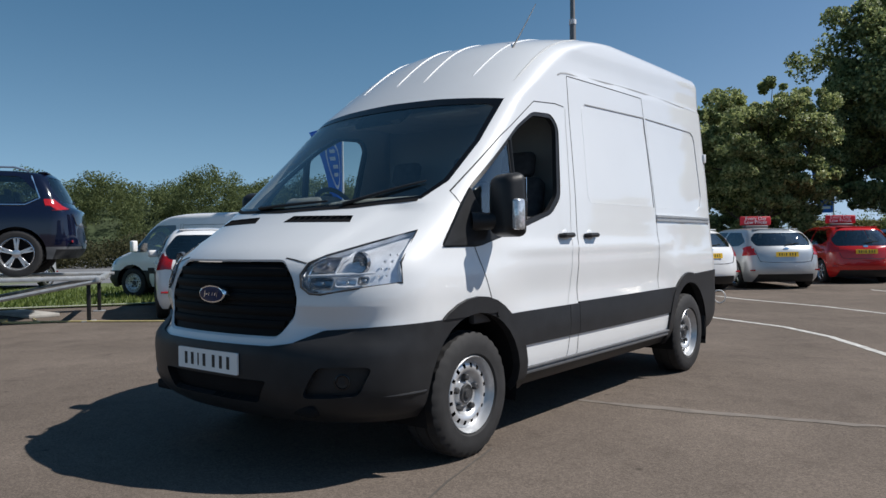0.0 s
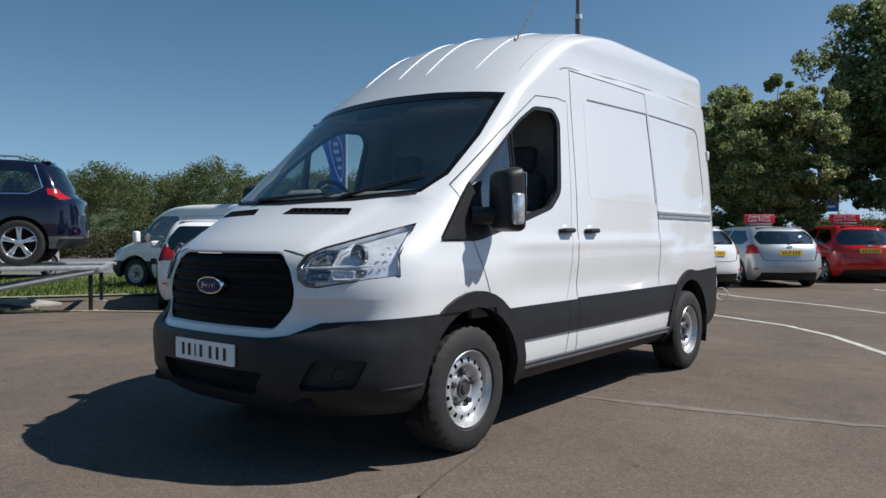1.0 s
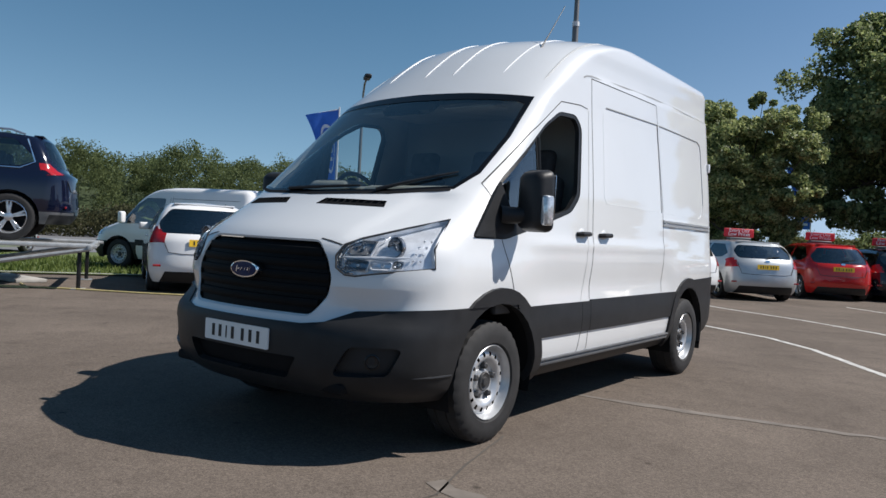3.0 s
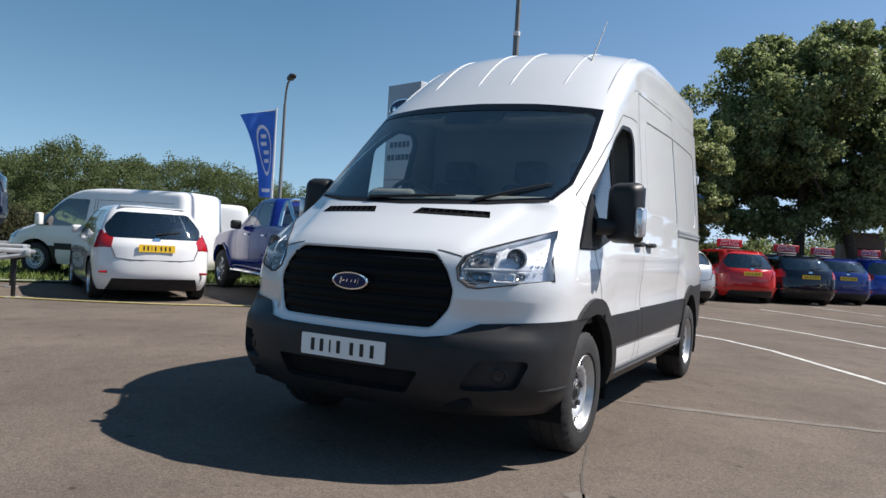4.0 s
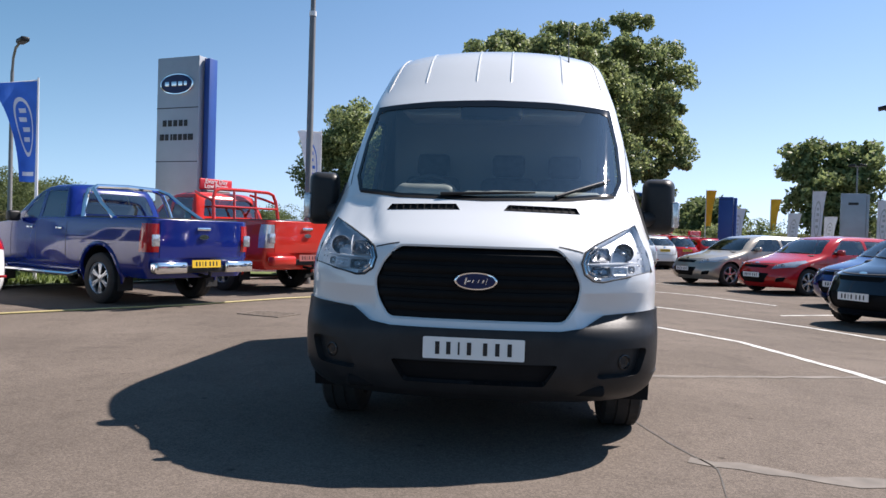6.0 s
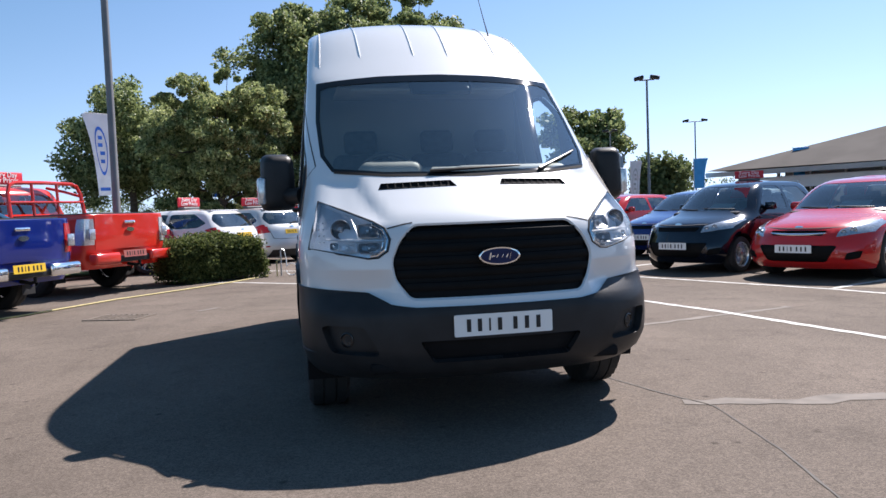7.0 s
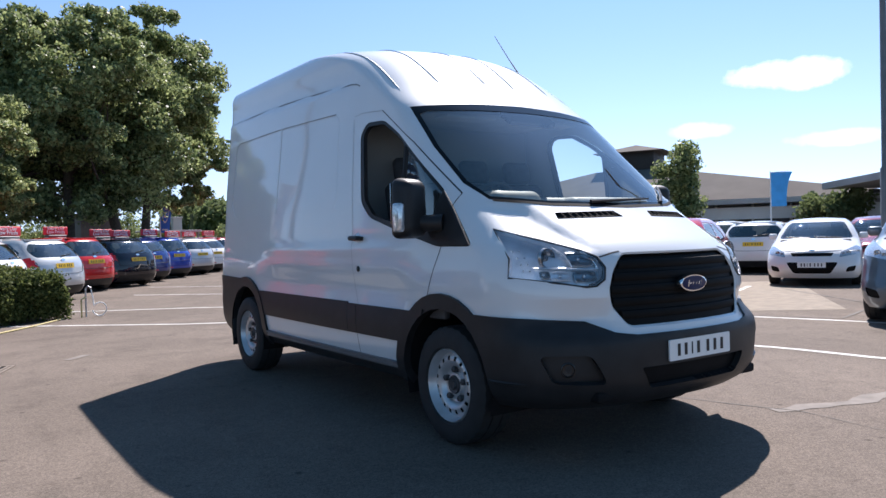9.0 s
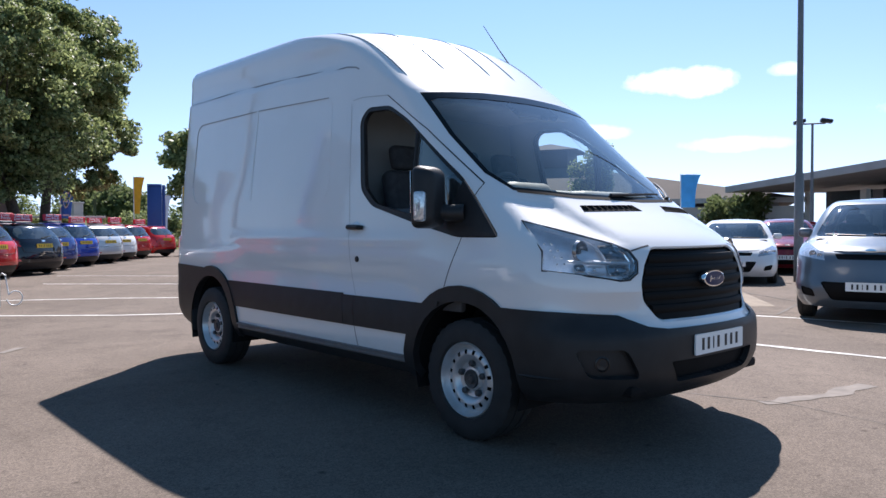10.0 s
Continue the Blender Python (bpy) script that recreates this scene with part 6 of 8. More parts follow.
def build_white_van(name, label, place, hx, hy, L=5.4, H=2.25):
    """A plain white panel van; place: the middle of its front axle."""
    W = 1.0
    root = empty(name, label=label, category="van", group="parked vans")
    tab = [
        (0.25, 0.12, L - 0.1, W - 0.06, 0.5, 2.5, 0.2, 3.0), (0.45, 0.0, L, W, 0.55, 2.4, 0.2, 3.0), (0.70, 0.03, L, W, 0.55, 2.3, 0.2, 3.0),
        (0.84, 0.12, L, W, 0.55, 2.2, 0.2, 3.0), (0.95, 0.30, L, W - 0.01, 0.55, 2.1, 0.2, 3.0), (1.05, 0.58, L, W - 0.02, 0.5, 2.1, 0.2, 3.0),
        (0.5 * (H + 0.75), 0.95, L - 0.01, W - 0.05, 0.4, 2.1, 0.2, 3.0), (H - 0.30, 1.28, L - 0.02, W - 0.09, 0.32, 2.2, 0.2, 3.0), (H - 0.13, 1.55, L - 0.03, W - 0.12, 0.35, 2.2, 0.2, 3.0),
        (H - 0.05, 1.85, L - 0.06, W - 0.17, 0.4, 2.2, 0.2, 3.0), (H - 0.02, 2.3, L - 0.10, W - 0.28, 0.4, 2.2, 0.2, 3.0)]
    sh = Shell(tab, frange(0.25, 1.24, 0.07) + frange(1.30, H - 0.12, 0.07) + [H - 0.08, H - 0.04, H - 0.02], nf=16, ns=36, nr=6, crown=0.02)
    out = lambda s: (lambda c, n: c.x * s > 0.25 and n.x * s > 0.15)
    front = lambda c, n: n.y < -0.08 and c.y < 2.4
    for s, nm in ((1, "l"), (-1, "r")):
        for cy in (0.95, L - 1.05):
            sh.carve("hole", circle(cy, 0.34, 0.41, 24), (1, 2), out(s))
            sh.carve("hole", [(cy - 0.41, 0.34), (cy - 0.4, 0.15), (cy + 0.4, 0.15), (cy + 0.41, 0.34)], (1, 2), out(s))
        sh.carve(f"win_{nm}", rounded([(0.98, 1.02), (2.05, 1.06), (2.10, H - 0.28), (1.62, H - 0.28), (1.02, 1.22)], 0.04, 2), (1, 2), out(s))
        sh.carve(f"head_{nm}", [(s * 0.55, 0.72), (s * 0.99, 0.76), (s * 0.93, 0.94), (s * 0.60, 0.84)], (0, 2), front)
        sh.carve(f"mould_{nm}", [(1.4, 0.55), (L - 1.5, 0.55), (L - 1.5, 0.68), (1.4, 0.68)], (1, 2), out(s))
    sh.carve("ws", rounded([(-0.82, 1.06), (0.82, 1.06), (0.76, H - 0.25), (-0.76, H - 0.25)], 0.05), (0, 2), front)
    sh.carve("bumper", [(-1.2, 0.1), (1.2, 0.1), (1.2, 0.62), (-1.2, 0.62)], (0, 2), lambda c, n: c.y < 1.42)
    P = sh.pieces()
    P.pop("hole", None)
    skin("body", P["body"], M_WHITE2, root)
    skin("bumper", P["bumper"], M_BLACKTRIM, root, "dark front bumper", push=0.01, thick=0.02)
    skin("windscreen", P["ws"], M_CARGLASS, root, "windscreen", push=-0.004)
    for s, nm in ((1, "l"), (-1, "r")):
        skin("side_window", P[f"win_{nm}"], M_CARGLASS, root, "dark cab window", push=-0.005)
        skin("headlamp", P[f"head_{nm}"], M_CARLAMP, root, "headlamp", push=0.004)
        skin("side_moulding", P[f"mould_{nm}"], M_BLACKTRIM, root, "dark side moulding", push=0.01, thick=0.015)
        for q in ([(2.20, 0.4), (2.22, H - 0.25)], [(2.26, 0.4), (2.28, H - 0.25)], [(3.6, 0.5), (3.6, H - 0.35)], [(2.30, H - 0.28), (L - 0.3, H - 0.28)], [(2.30, 0.95), (L - 0.3, 0.95)]):
            part("panel_gap", side_ribbon(sh, q, s, 0.009, 0.002), M_SEAM, root)
        bm = box(s * 1.12, 1.12, 1.16, 0.16, 0.12, 0.26, 0.04, None, 3)
        part("mirror", bm, M_WHITE2, root, "white-backed door mirror")
        for cy in (0.95, L - 1.05):
            m = Matrix.Translation((s * 0.87, cy, 0.335)) @ Matrix.Rotation(0 if s > 0 else math.pi, 4, "Z")
            make_wheel("wheel", root, m, 0.335, 0.21, 0.21, "steel")
            part("wheel_housing", lathe_disc(s * 0.62, cy, 0.40, 0.42, s), M_DARK, root)
    part("underbody", box(0, L / 2, 0.36, 1.5, L - 0.6, 0.16, 0.03), M_DARK, root)
    part("cab_lining", box(0, 2.35, 1.02, 1.66, 0.05, 0.95), M_PLASTIC_IN, root, "dark bulkhead")
    root.matrix_basis = heading_pose(place[0], place[1], hx, hy) @ Matrix.Translation((0, -0.95, 0))
    return root


M_WHITE2 = paint("white_car_paint", (0.78, 0.78, 0.78))
M_SILVER = paint("silver_car_paint", (0.50, 0.52, 0.53), 0.5, 0.35)
M_RED = paint("red_car_paint", (0.50, 0.018, 0.016))
M_DKRED = paint("dark_red_car_paint", (0.22, 0.012, 0.02), 0.3)
M_PKRED = paint("bright_red_pickup_paint", (0.62, 0.035, 0.022))
M_NAVY = paint("navy_car_paint", (0.004, 0.006, 0.020), 0.0, 0.12)
M_BLACKP = paint("black_car_paint", (0.004, 0.005, 0.012), 0.0, 0.12)
M_BLUE = paint("blue_car_paint", (0.012, 0.045, 0.34), 0.25)
M_BLUE2 = paint("dark_blue_car_paint", (0.012, 0.030, 0.17), 0.25)
M_PKBLUE = paint("deep_blue_pickup_paint", (0.004, 0.016, 0.16), 0.0)
M_CHAMP = paint("champagne_car_paint", (0.42, 0.38, 0.32), 0.5, 0.35)
M_GREYP = paint("grey_car_paint", (0.10, 0.125, 0.155), 0.4, 0.35)
M_PLATE_R = mat("dim_red_plate", (0.42, 0.13, 0.11), rough=0.4, vary=0.08)
M_CARLAMP = mat("car_lamp", (0.46, 0.48, 0.51), rough=0.12, metal=0.6, coat=1.0, vary=0.3, scale=40)

# vehicles backed up to the verge
build_car("hatchback", "small white hatchback with a dark rear window", M_WHITE2, "small", (-7.4, 4.05), -0.865, 0.50, group="cars by the verge")
blue_pickup = build_pickup("pickup_truck", "deep blue double-cab pickup with chrome bumper", M_PKBLUE, (-5.5, 6.4), -0.89, 0.45, M_CHROME, True, "pickup trucks")
red_pickup = build_pickup("pickup_truck", "bright red double-cab pickup with red sports bar", M_PKRED, (-4.8, 9.45), -0.87, 0.49, M_PKRED, False, "pickup trucks")
build_white_van("delivery_van", "white delivery van parked beyond the hatchback", (-12.85, 6.45), -0.94, -0.34, 4.25, 1.90)
build_white_van("delivery_van", "white high-sided van behind the pickup", (-13.9, 11.0), -0.83, 0.56, 4.1, 1.80)

# row with price boards, backs to the aisle
H2 = (-0.5, 0.866)
ROW = [
    ("hatch", M_WHITE2, "white five-door hatchback with roof price board", (-2.55, 12.0)),
    ("hatch", M_SILVER, "silver hatchback with roof price board", (-1.3, 13.9)),
    ("small", M_RED, "red hatchback with roof price board", (-0.03, 15.7)),
    ("hatch", M_BLACKP, "black hatchback with dark windows", (1.2, 17.2)),
    ("hatch", M_BLUE2, "dark blue hatchback in the row", (2.15, 19.2)),
    ("small", M_BLUE, "bright blue hatchback in the row", (3.5, 21.2)),
    ("hatch", M_SILVER, "silver grey hatchback in the row", (4.8, 23.0)),
    ("hatch", M_WHITE2, "white hatchback at the far end", (5.95, 24.8)),
    ("small", M_RED, "red hatchback at the far end", (7.3, 26.6)),
    ("hatch", M_RED, "red car last in the row", (9.0, 28.4)),
]
ROW = [(st, m_, lb, (xy[0] - (0.15 if k < 3 else 0.0), xy[1] + (1.5 if k < 2 else 2.6 if k < 3 else 2.7))) for k, (st, m_, lb, xy) in enumerate(ROW)]
ROW_H = [(-0.85, 0.53), (-0.66, 0.75), (-0.56, 0.83)] + [H2] * 7
row_cars = [build_car("hatchback" if st != "suv" else "sport_utility_car", lb, m_, st, xy, *hd, group="cars in the price row") for (st, m_, lb, xy), hd in zip(ROW, ROW_H)]

# facing row across the aisle
H3 = (-0.9, -0.42)
FACING = [
    ("coupe", M_RED, "red three-door coupe facing the aisle", (6.68, 4.92), 5),
    ("mini", M_BLACKP, "black city car with a roof price board", (5.68, 6.75), 12),
    ("hatch", M_BLUE2, "dark blue hatchback facing the aisle", (7.0, 10.3), 5),
    ("hatch", M_RED, "red estate car with alloy wheels", (6.6, 14.0), 6),
    ("hatch", M_CHAMP, "champagne saloon facing the aisle", (5.6, 16.8), 5),
    ("mpv", M_GREYP, "grey people carrier with white plate", (6.88, 0.43), 5),
    ("hatch", M_WHITE2, "white hatchback with its nose to the aisle", (12.1, 5.0), 5),
]
facing_cars = [build_car("hatchback" if st != "mpv" else "people_carrier", lb, m_, st, xy, *(H3 if st != "mpv" else (-0.97, -0.25)), group="cars in the facing row", ref="front", rim=rim) for st, m_, lb, xy, rim in FACING]

# further rows
FAR = [
    ("hatch", M_WHITE2, "white car with its back to the aisle", (17.85, 9.6), -1), ("hatch", M_WHITE2, "white hatchback behind the coupe", (12.6, 9.4), -1),
    ("small", M_DKRED, "dark red car in the rows behind", (16.2, 5.6), 1), ("hatch", M_RED, "red car with a price board", (18.5, 5.0), 1),
    ("hatch", M_SILVER, "silver car in the rows behind", (12.0, 13.0), -1), ("suv", M_GREYP, "grey sport utility car in the rows behind", (12.2, 16.0), 1),
    ("hatch", M_WHITE2, "white car parked nose to tail", (11.5, 19.5), -1), ("small", M_BLUE, "blue car in the rows behind", (13.0, 22.0), 1),
    ("hatch", M_SILVER, "silver estate in the rows behind", (17.0, 14.0), 1), ("small", M_WHITE2, "small white car in the rows behind", (19.0, 11.5), -1),
    ("mpv", M_SILVER, "silver people carrier in the far row", (18.0, 19.0), 1), ("hatch", M_WHITE2, "white hatchback in the far row", (22.0, 12.0), 1),
    ("hatch", M_DKRED, "dark red hatchback in the far row", (21.0, 7.5), -1), ("small", M_SILVER, "small silver car in the far row", (16.5, 26.0), 1),
    ("hatch", M_WHITE2, "white car by the far totem", (13.5, 32.0), -1), ("small", M_RED, "red car by the far totem", (16.5, 35.0), 1),
]
for st, m_, lb, xy, sg in FAR:
    build_car("parked_car", lb, m_, st, xy, H3[0] * sg, H3[1] * sg, group="cars in the far rows", ref="front")
# cars past the hedge and across the verge
build_car("parked_car", "white car half hidden by the hedge", M_WHITE2, "hatch", (-4.4, 13.6), -0.95, -0.3, group="cars in the far rows")
build_car("parked_car", "dark car beyond the hedge", M_NAVY, "hatch", (-6.8, 16.5), -0.95, -0.3, group="cars in the far rows")
build_car("parked_car", "silver car beyond the display ramp", M_SILVER, "small", (-19.5, 6.0), 0.55, -0.83, group="cars in the far rows")
# the display car on the ramp
SUV_H = (-0.52, -0.855)
build_car("sport_utility_car", "navy sport utility car on a display ramp", M_NAVY, "suv", (-9.55, 2.05), *SUV_H, z=0.72, rim=5, rails=True)

# ---- vegetation ----
def leaf_mat(name, dark, light, gloss=0.7, through=0.45):
    m = bpy.data.materials.new(name)
    m.use_nodes = True
    nt = m.node_tree
    nt.nodes.clear()
    out = nt.nodes.new("ShaderNodeOutputMaterial")
    geo = nt.nodes.new("ShaderNodeNewGeometry")
    ramp = nt.nodes.new("ShaderNodeValToRGB")
    ramp.color_ramp.elements[0].color = (*dark, 1)
    ramp.color_ramp.elements[1].color = (*light, 1)
    nt.links.new(geo.outputs["Random Per Island"], ramp.inputs[0])
    b = nt.nodes.new("ShaderNodeBsdfPrincipled")
    b.inputs["Roughness"].default_value = gloss
    b.inputs["Specular IOR Level"].default_value = 0.3 if gloss < 0.6 else 0.2
    tr = nt.nodes.new("ShaderNodeBsdfTranslucent")
    mx = nt.nodes.new("ShaderNodeMixShader")
    mx.inputs[0].default_value = through
    nt.links.new(ramp.outputs[0], b.inputs["Base Color"])
    nt.links.new(ramp.outputs[0], tr.inputs["Color"])
    nt.links.new(b.outputs[0], mx.inputs[1])
    nt.links.new(tr.outputs[0], mx.inputs[2])
    nt.links.new(mx.outputs[0], out.inputs["Surface"])
    return m


M_LEAF = leaf_mat("broad_leaf", (0.042, 0.070, 0.021), (0.385, 0.440, 0.190), 0.50, 0.45)
M_LEAF2 = leaf_mat("pale_leaf", (0.060, 0.096, 0.030), (0.490, 0.530, 0.235), 0.50, 0.48)
M_LEAFFAR = leaf_mat("distant_leaf", (0.085, 0.112, 0.044), (0.170, 0.208, 0.088))
M_HEDGE = leaf_mat("hedge_leaf", (0.026, 0.045, 0.010), (0.185, 0.215, 0.072))
M_GRASSBLADE = leaf_mat("grass_blade", (0.06, 0.10, 0.02), (0.20, 0.24, 0.07))
M_BANKGRASS = leaf_mat("dry_bank_grass", (0.060, 0.068, 0.020), (0.215, 0.215, 0.090))
M_BARK = mat("bark", (0.085, 0.066, 0.050), rough=0.9, vary=0.35, scale=12, bump=0.6, bump_scale=40)


def leaves_mesh(name, centres, spread, per, size, material, rng, flat=1.0, power=0.45):
    """Many small leaves in loose clumps; centres (n, 3), spread the clump radius."""
    c = np.repeat(np.asarray(centres), per, axis=0)
    n = len(c)
    d = rng.normal(size=(n, 3))
    d /= np.linalg.norm(d, axis=1)[:, None]
    r = (spread if np.isscalar(spread) else np.repeat(spread, per)) * rng.random(n) ** power
    p = c + d * r[:, None] * np.array([1, 1, flat])
    a = rng.normal(size=(n, 3)) * 0.7 + d * 0.7
    a /= np.linalg.norm(a, axis=1)[:, None]
    b = np.cross(a, rng.normal(size=(n, 3)))
    b /= np.linalg.norm(b, axis=1)[:, None] + 1e-9
    s = size * (0.6 + 0.8 * rng.random(n))[:, None]
    t = np.cross(a, b)
    v = np.empty((n, 4, 3))
    v[:, 0] = p - b * s * 0.5
    v[:, 1] = p + t * s * 0.32
    v[:, 2] = p + b * s * 0.5
    v[:, 3] = p - t * s * 0.32
    me = bpy.data.meshes.new(name)
    f = np.arange(n * 4).reshape(n, 4)
    me.from_pydata(v.reshape(-1, 3).tolist(), [], f.tolist())
    me.materials.append(material)
    return me


def build_tree(label, x, y, h, r, bottom, clumps, per, leaf, material, seed, trunk=0.22, spread=0.9, flat=0.8, trunks=((0, 0),)):
    rng = np.random.default_rng(seed)
    root = empty("tree", Matrix.Translation((x, y, 0)), label=label, category="tree", group="trees")
    bm = bmesh.new()
    tips = []
    for tx, ty in trunks:
        lean = rng.normal(size=2) * 0.25
        top = bottom + (h - bottom) * 0.55
        pts = [(tx + lean[0] * q * q + 0.05 * rng.normal(), ty + lean[1] * q * q + 0.05 * rng.normal(), top * q) for q in (0, 0.15, 0.35, 0.6, 0.8, 1.0)]
        add_tube(bm, pts, [trunk * 1.35, trunk, trunk * 0.85, trunk * 0.6, trunk * 0.4, trunk * 0.2], 10)
        for k in range(11):
            a = 2 * math.pi * k / 11 * 1.618 * 2
            q = 0.35 + 0.6 * k / 11
            s = Vector(pts[0]).lerp(Vector(pts[-1]), q)
            ln = r * (0.35 + 0.3 * rng.random())
            e = s + Vector((math.cos(a) * ln, math.sin(a) * ln, ln * (0.35 + 0.5 * rng.random())))
            m1 = s.lerp(e, 0.5) + Vector((0, 0, -0.12))
            add_tube(bm, [s, m1, e], [trunk * 0.26, trunk * 0.16, trunk * 0.05], 6)
            tips.append(e)
    tr = part("trunk", bm, M_BARK, root, "grey-brown trunk and limbs")
    cs = []
    lobes = [(0.0, 0.0, 0.0, 1.0)] + [(0.55 * math.cos(a) * (0.7 + 0.5 * rng.random()), 0.55 * math.sin(a) * (0.7 + 0.5 * rng.random()), rng.uniform(-0.35, 0.45), 0.55 + 0.2 * rng.random()) for a in rng.uniform(0, 6.283, 9)]
    ch = (h - bottom) / 2
    mid = bottom + ch
    while len(cs) < clumps:
        lo = lobes[rng.integers(len(lobes))]
        d = rng.normal(size=3)
        d /= np.linalg.norm(d)
        q = (0.45 + 0.55 * rng.random() ** 0.5) * lo[3] * 0.82
        px, py, pz = (lo[0] + d[0] * q) * r, (lo[1] + d[1] * q) * r, mid + (lo[2] + d[2] * q) * ch
        if bottom * 0.9 < pz < h - spread * 0.3 and math.hypot(px, py) < r:
            cs.append((px, py, pz))
    for t in tips:
        cs.append(tuple(t))
    # low hanging skirt of the crown
    for q in range(int(clumps * 0.28)):
        a, rr = rng.uniform(0, 6.283), r * math.sqrt(rng.uniform(0.02, 0.62 if r < 4 else 0.45))
        cs.append((rr * math.cos(a), rr * math.sin(a), bottom + rng.uniform(0.0, 0.30) * (h - bottom)))
    ob = new("crown", leaves_mesh("crown", cs, spread, per, leaf, material, rng, flat))
    ob.parent = root
    ob["label"] = "dense uneven leafy crown"
    return root


def build_lobed_tree(label, x, y, h, r, bottom, lobes, per, leaf, material, seed, trunk, bases, lobe=0.27):
    """A broad-leaved tree whose crown is made of separate leafy heads with gaps of shade between them."""
    rng = np.random.default_rng(seed)
    root = empty("tree", Matrix.Translation((x, y, 0)), label=label, category="tree", group="trees")
    bm = bmesh.new()
    mid, half = (bottom + h) / 2, (h - bottom) / 2
    heads, sizes = [], []
    for k in range(lobes):
        # even spread over the ellipsoid, fuller above
        u = 1 - 1.92 * (k + 0.5) / lobes
        a = 2.39996 * k + 0.35 * rng.normal()
        w = max(math.sqrt(max(0.0, 1 - u * u)), 0.62 if u < 0 else 0.0)
        q = 0.55 + 0.42 * rng.random()
        heads.append((r * w * q * math.cos(a), r * w * q * math.sin(a), mid + half * u * q * (1.0 if u > 0 else 0.9)))
        sizes.append(r * lobe * (0.55 + 0.75 * rng.random()) * (0.8 if u > 0.75 else 1.0))
    # low boughs that hang over the row
    for k in range(lobes // 8):
        a, q = 2.39996 * k, r * math.sqrt(rng.uniform(0.03, 0.55))
        heads.append((q * math.cos(a) - 0.12 * r, q * math.sin(a), bottom + rng.uniform(0.08, 0.24) * (h - bottom)))
        sizes.append(r * 0.19 * rng.uniform(0.8, 1.3))
    for bx, by in bases:
        top = Vector((bx * 0.35, by * 0.35, mid + 0.2 * half))
        pts = [Vector((bx, by, 0)), Vector((bx, by, bottom * 0.5)), Vector((bx * 0.9, by * 0.9, bottom)), Vector((bx * 0.6, by * 0.6, (bottom + mid) / 2)), top]
        add_tube(bm, pts, [trunk * 1.35, trunk, trunk * 0.9, trunk * 0.65, trunk * 0.3], 10)
        for k in range(0, lobes, 3):
            e = Vector(heads[k])
            st = pts[2].lerp(top, 0.15 + 0.75 * rng.random())
            add_tube(bm, [st, st.lerp(e, 0.55) + Vector((0, 0, -0.15)), e], [trunk * 0.28, trunk * 0.17, trunk * 0.05], 6)
    part("trunk", bm, M_BARK, root, "grey-brown trunk and limbs")
    centres, spreads = [], []
    for (hx, hy, hz), sz in zip(heads, sizes):
        for k in range(9):
            # tufts that hang over each head like scales
            d = rng.normal(size=3)
            d /= np.linalg.norm(d)
            d[2] = abs(d[2]) * 0.9 - 0.25
            centres.append((hx + d[0] * sz * 0.95, hy + d[1] * sz * 0.95, hz + d[2] * sz * 0.85))
            spreads.append(sz * rng.uniform(0.26, 0.58))
    # a few loose sprays past the outline
    for k in range(lobes // 2):
        hx, hy, hz = heads[rng.integers(lobes)]
        f = 1.03 + 0.08 * rng.random()
        centres.append((hx * f, hy * f, mid + (hz - mid) * f))
        spreads.append(r * 0.10)
    # shaded leaves inside
    for k in range(lobes):
        d = rng.normal(size=3)
        d *= rng.random() ** 0.5 * 0.62 / np.linalg.norm(d)
        centres.append((d[0] * r, d[1] * r, mid + d[2] * half))
        spreads.append(r * 0.2)
    ob = new("crown", leaves_mesh("crown", centres, np.array(spreads), per, leaf, material, rng, 0.8, 0.36))
    ob.parent = root
    ob["label"] = "crown of separate leafy heads"
    return root


build_lobed_tree("tall broad-leaved tree behind the car row", 0.95, 27.0, 10.7, 3.95, 1.45, 84, 175, 0.145, M_LEAF, 11, 0.24, ((-0.1, 0.0), (1.95, 0.6)))
build_lobed_tree("tall broad-leaved tree standing further back", 5.2, 31.2, 12.4, 3.1, 1.8, 64, 160, 0.165, M_LEAF, 21, 0.22, ((-0.9, -0.6),), 0.26)
build_lobed_tree("rounded pale-leaved tree by the car row", -3.2, 21.0, 6.0, 2.25, 1.0, 60, 175, 0.105, M_LEAF2, 12, 0.16, ((0.0, 0.0),), 0.27)
build_tree("dark leaning tree far behind the pale one", -9.4, 38.5, 9.3, 3.5, 2.4, 150, 240, 0.19, M_LEAF, 13, 0.22, 0.75)
build_tree("dark tall tree over the row", 15.0, 54.5, 4.6, 2.2, 0.6, 80, 90, 0.40, M_LEAFFAR, 14, 0.2, 1.0)
build_tree("broad tree beyond the far totem", 33.7, 78.5, 13.0, 5.6, 2.5, 130, 100, 0.55, M_LEAF, 15, 0.25, 1.1)
build_tree("small dense tree beside the showroom", 25.4, 18.6, 5.5, 1.0, 1.2, 46, 110, 0.18, M_LEAF, 16, 0.12, 0.55)
build_tree("round tree far past the lot", 31.2, 55.8, 5.4, 2.5, 1.2, 80, 80, 0.42, M_LEAFFAR, 17, 0.2, 1.1)
build_tree("round tree far past the lot", 16.0, 62.0, 5.0, 3.0, 0.6, 80, 80, 0.45, M_LEAFFAR, 18, 0.2, 1.2)
build_tree("small tree by the far canopy", 31.8, 15.0, 3.2, 1.5, 1.0, 50, 80, 0.24, M_LEAFFAR, 19, 0.1, 0.6)

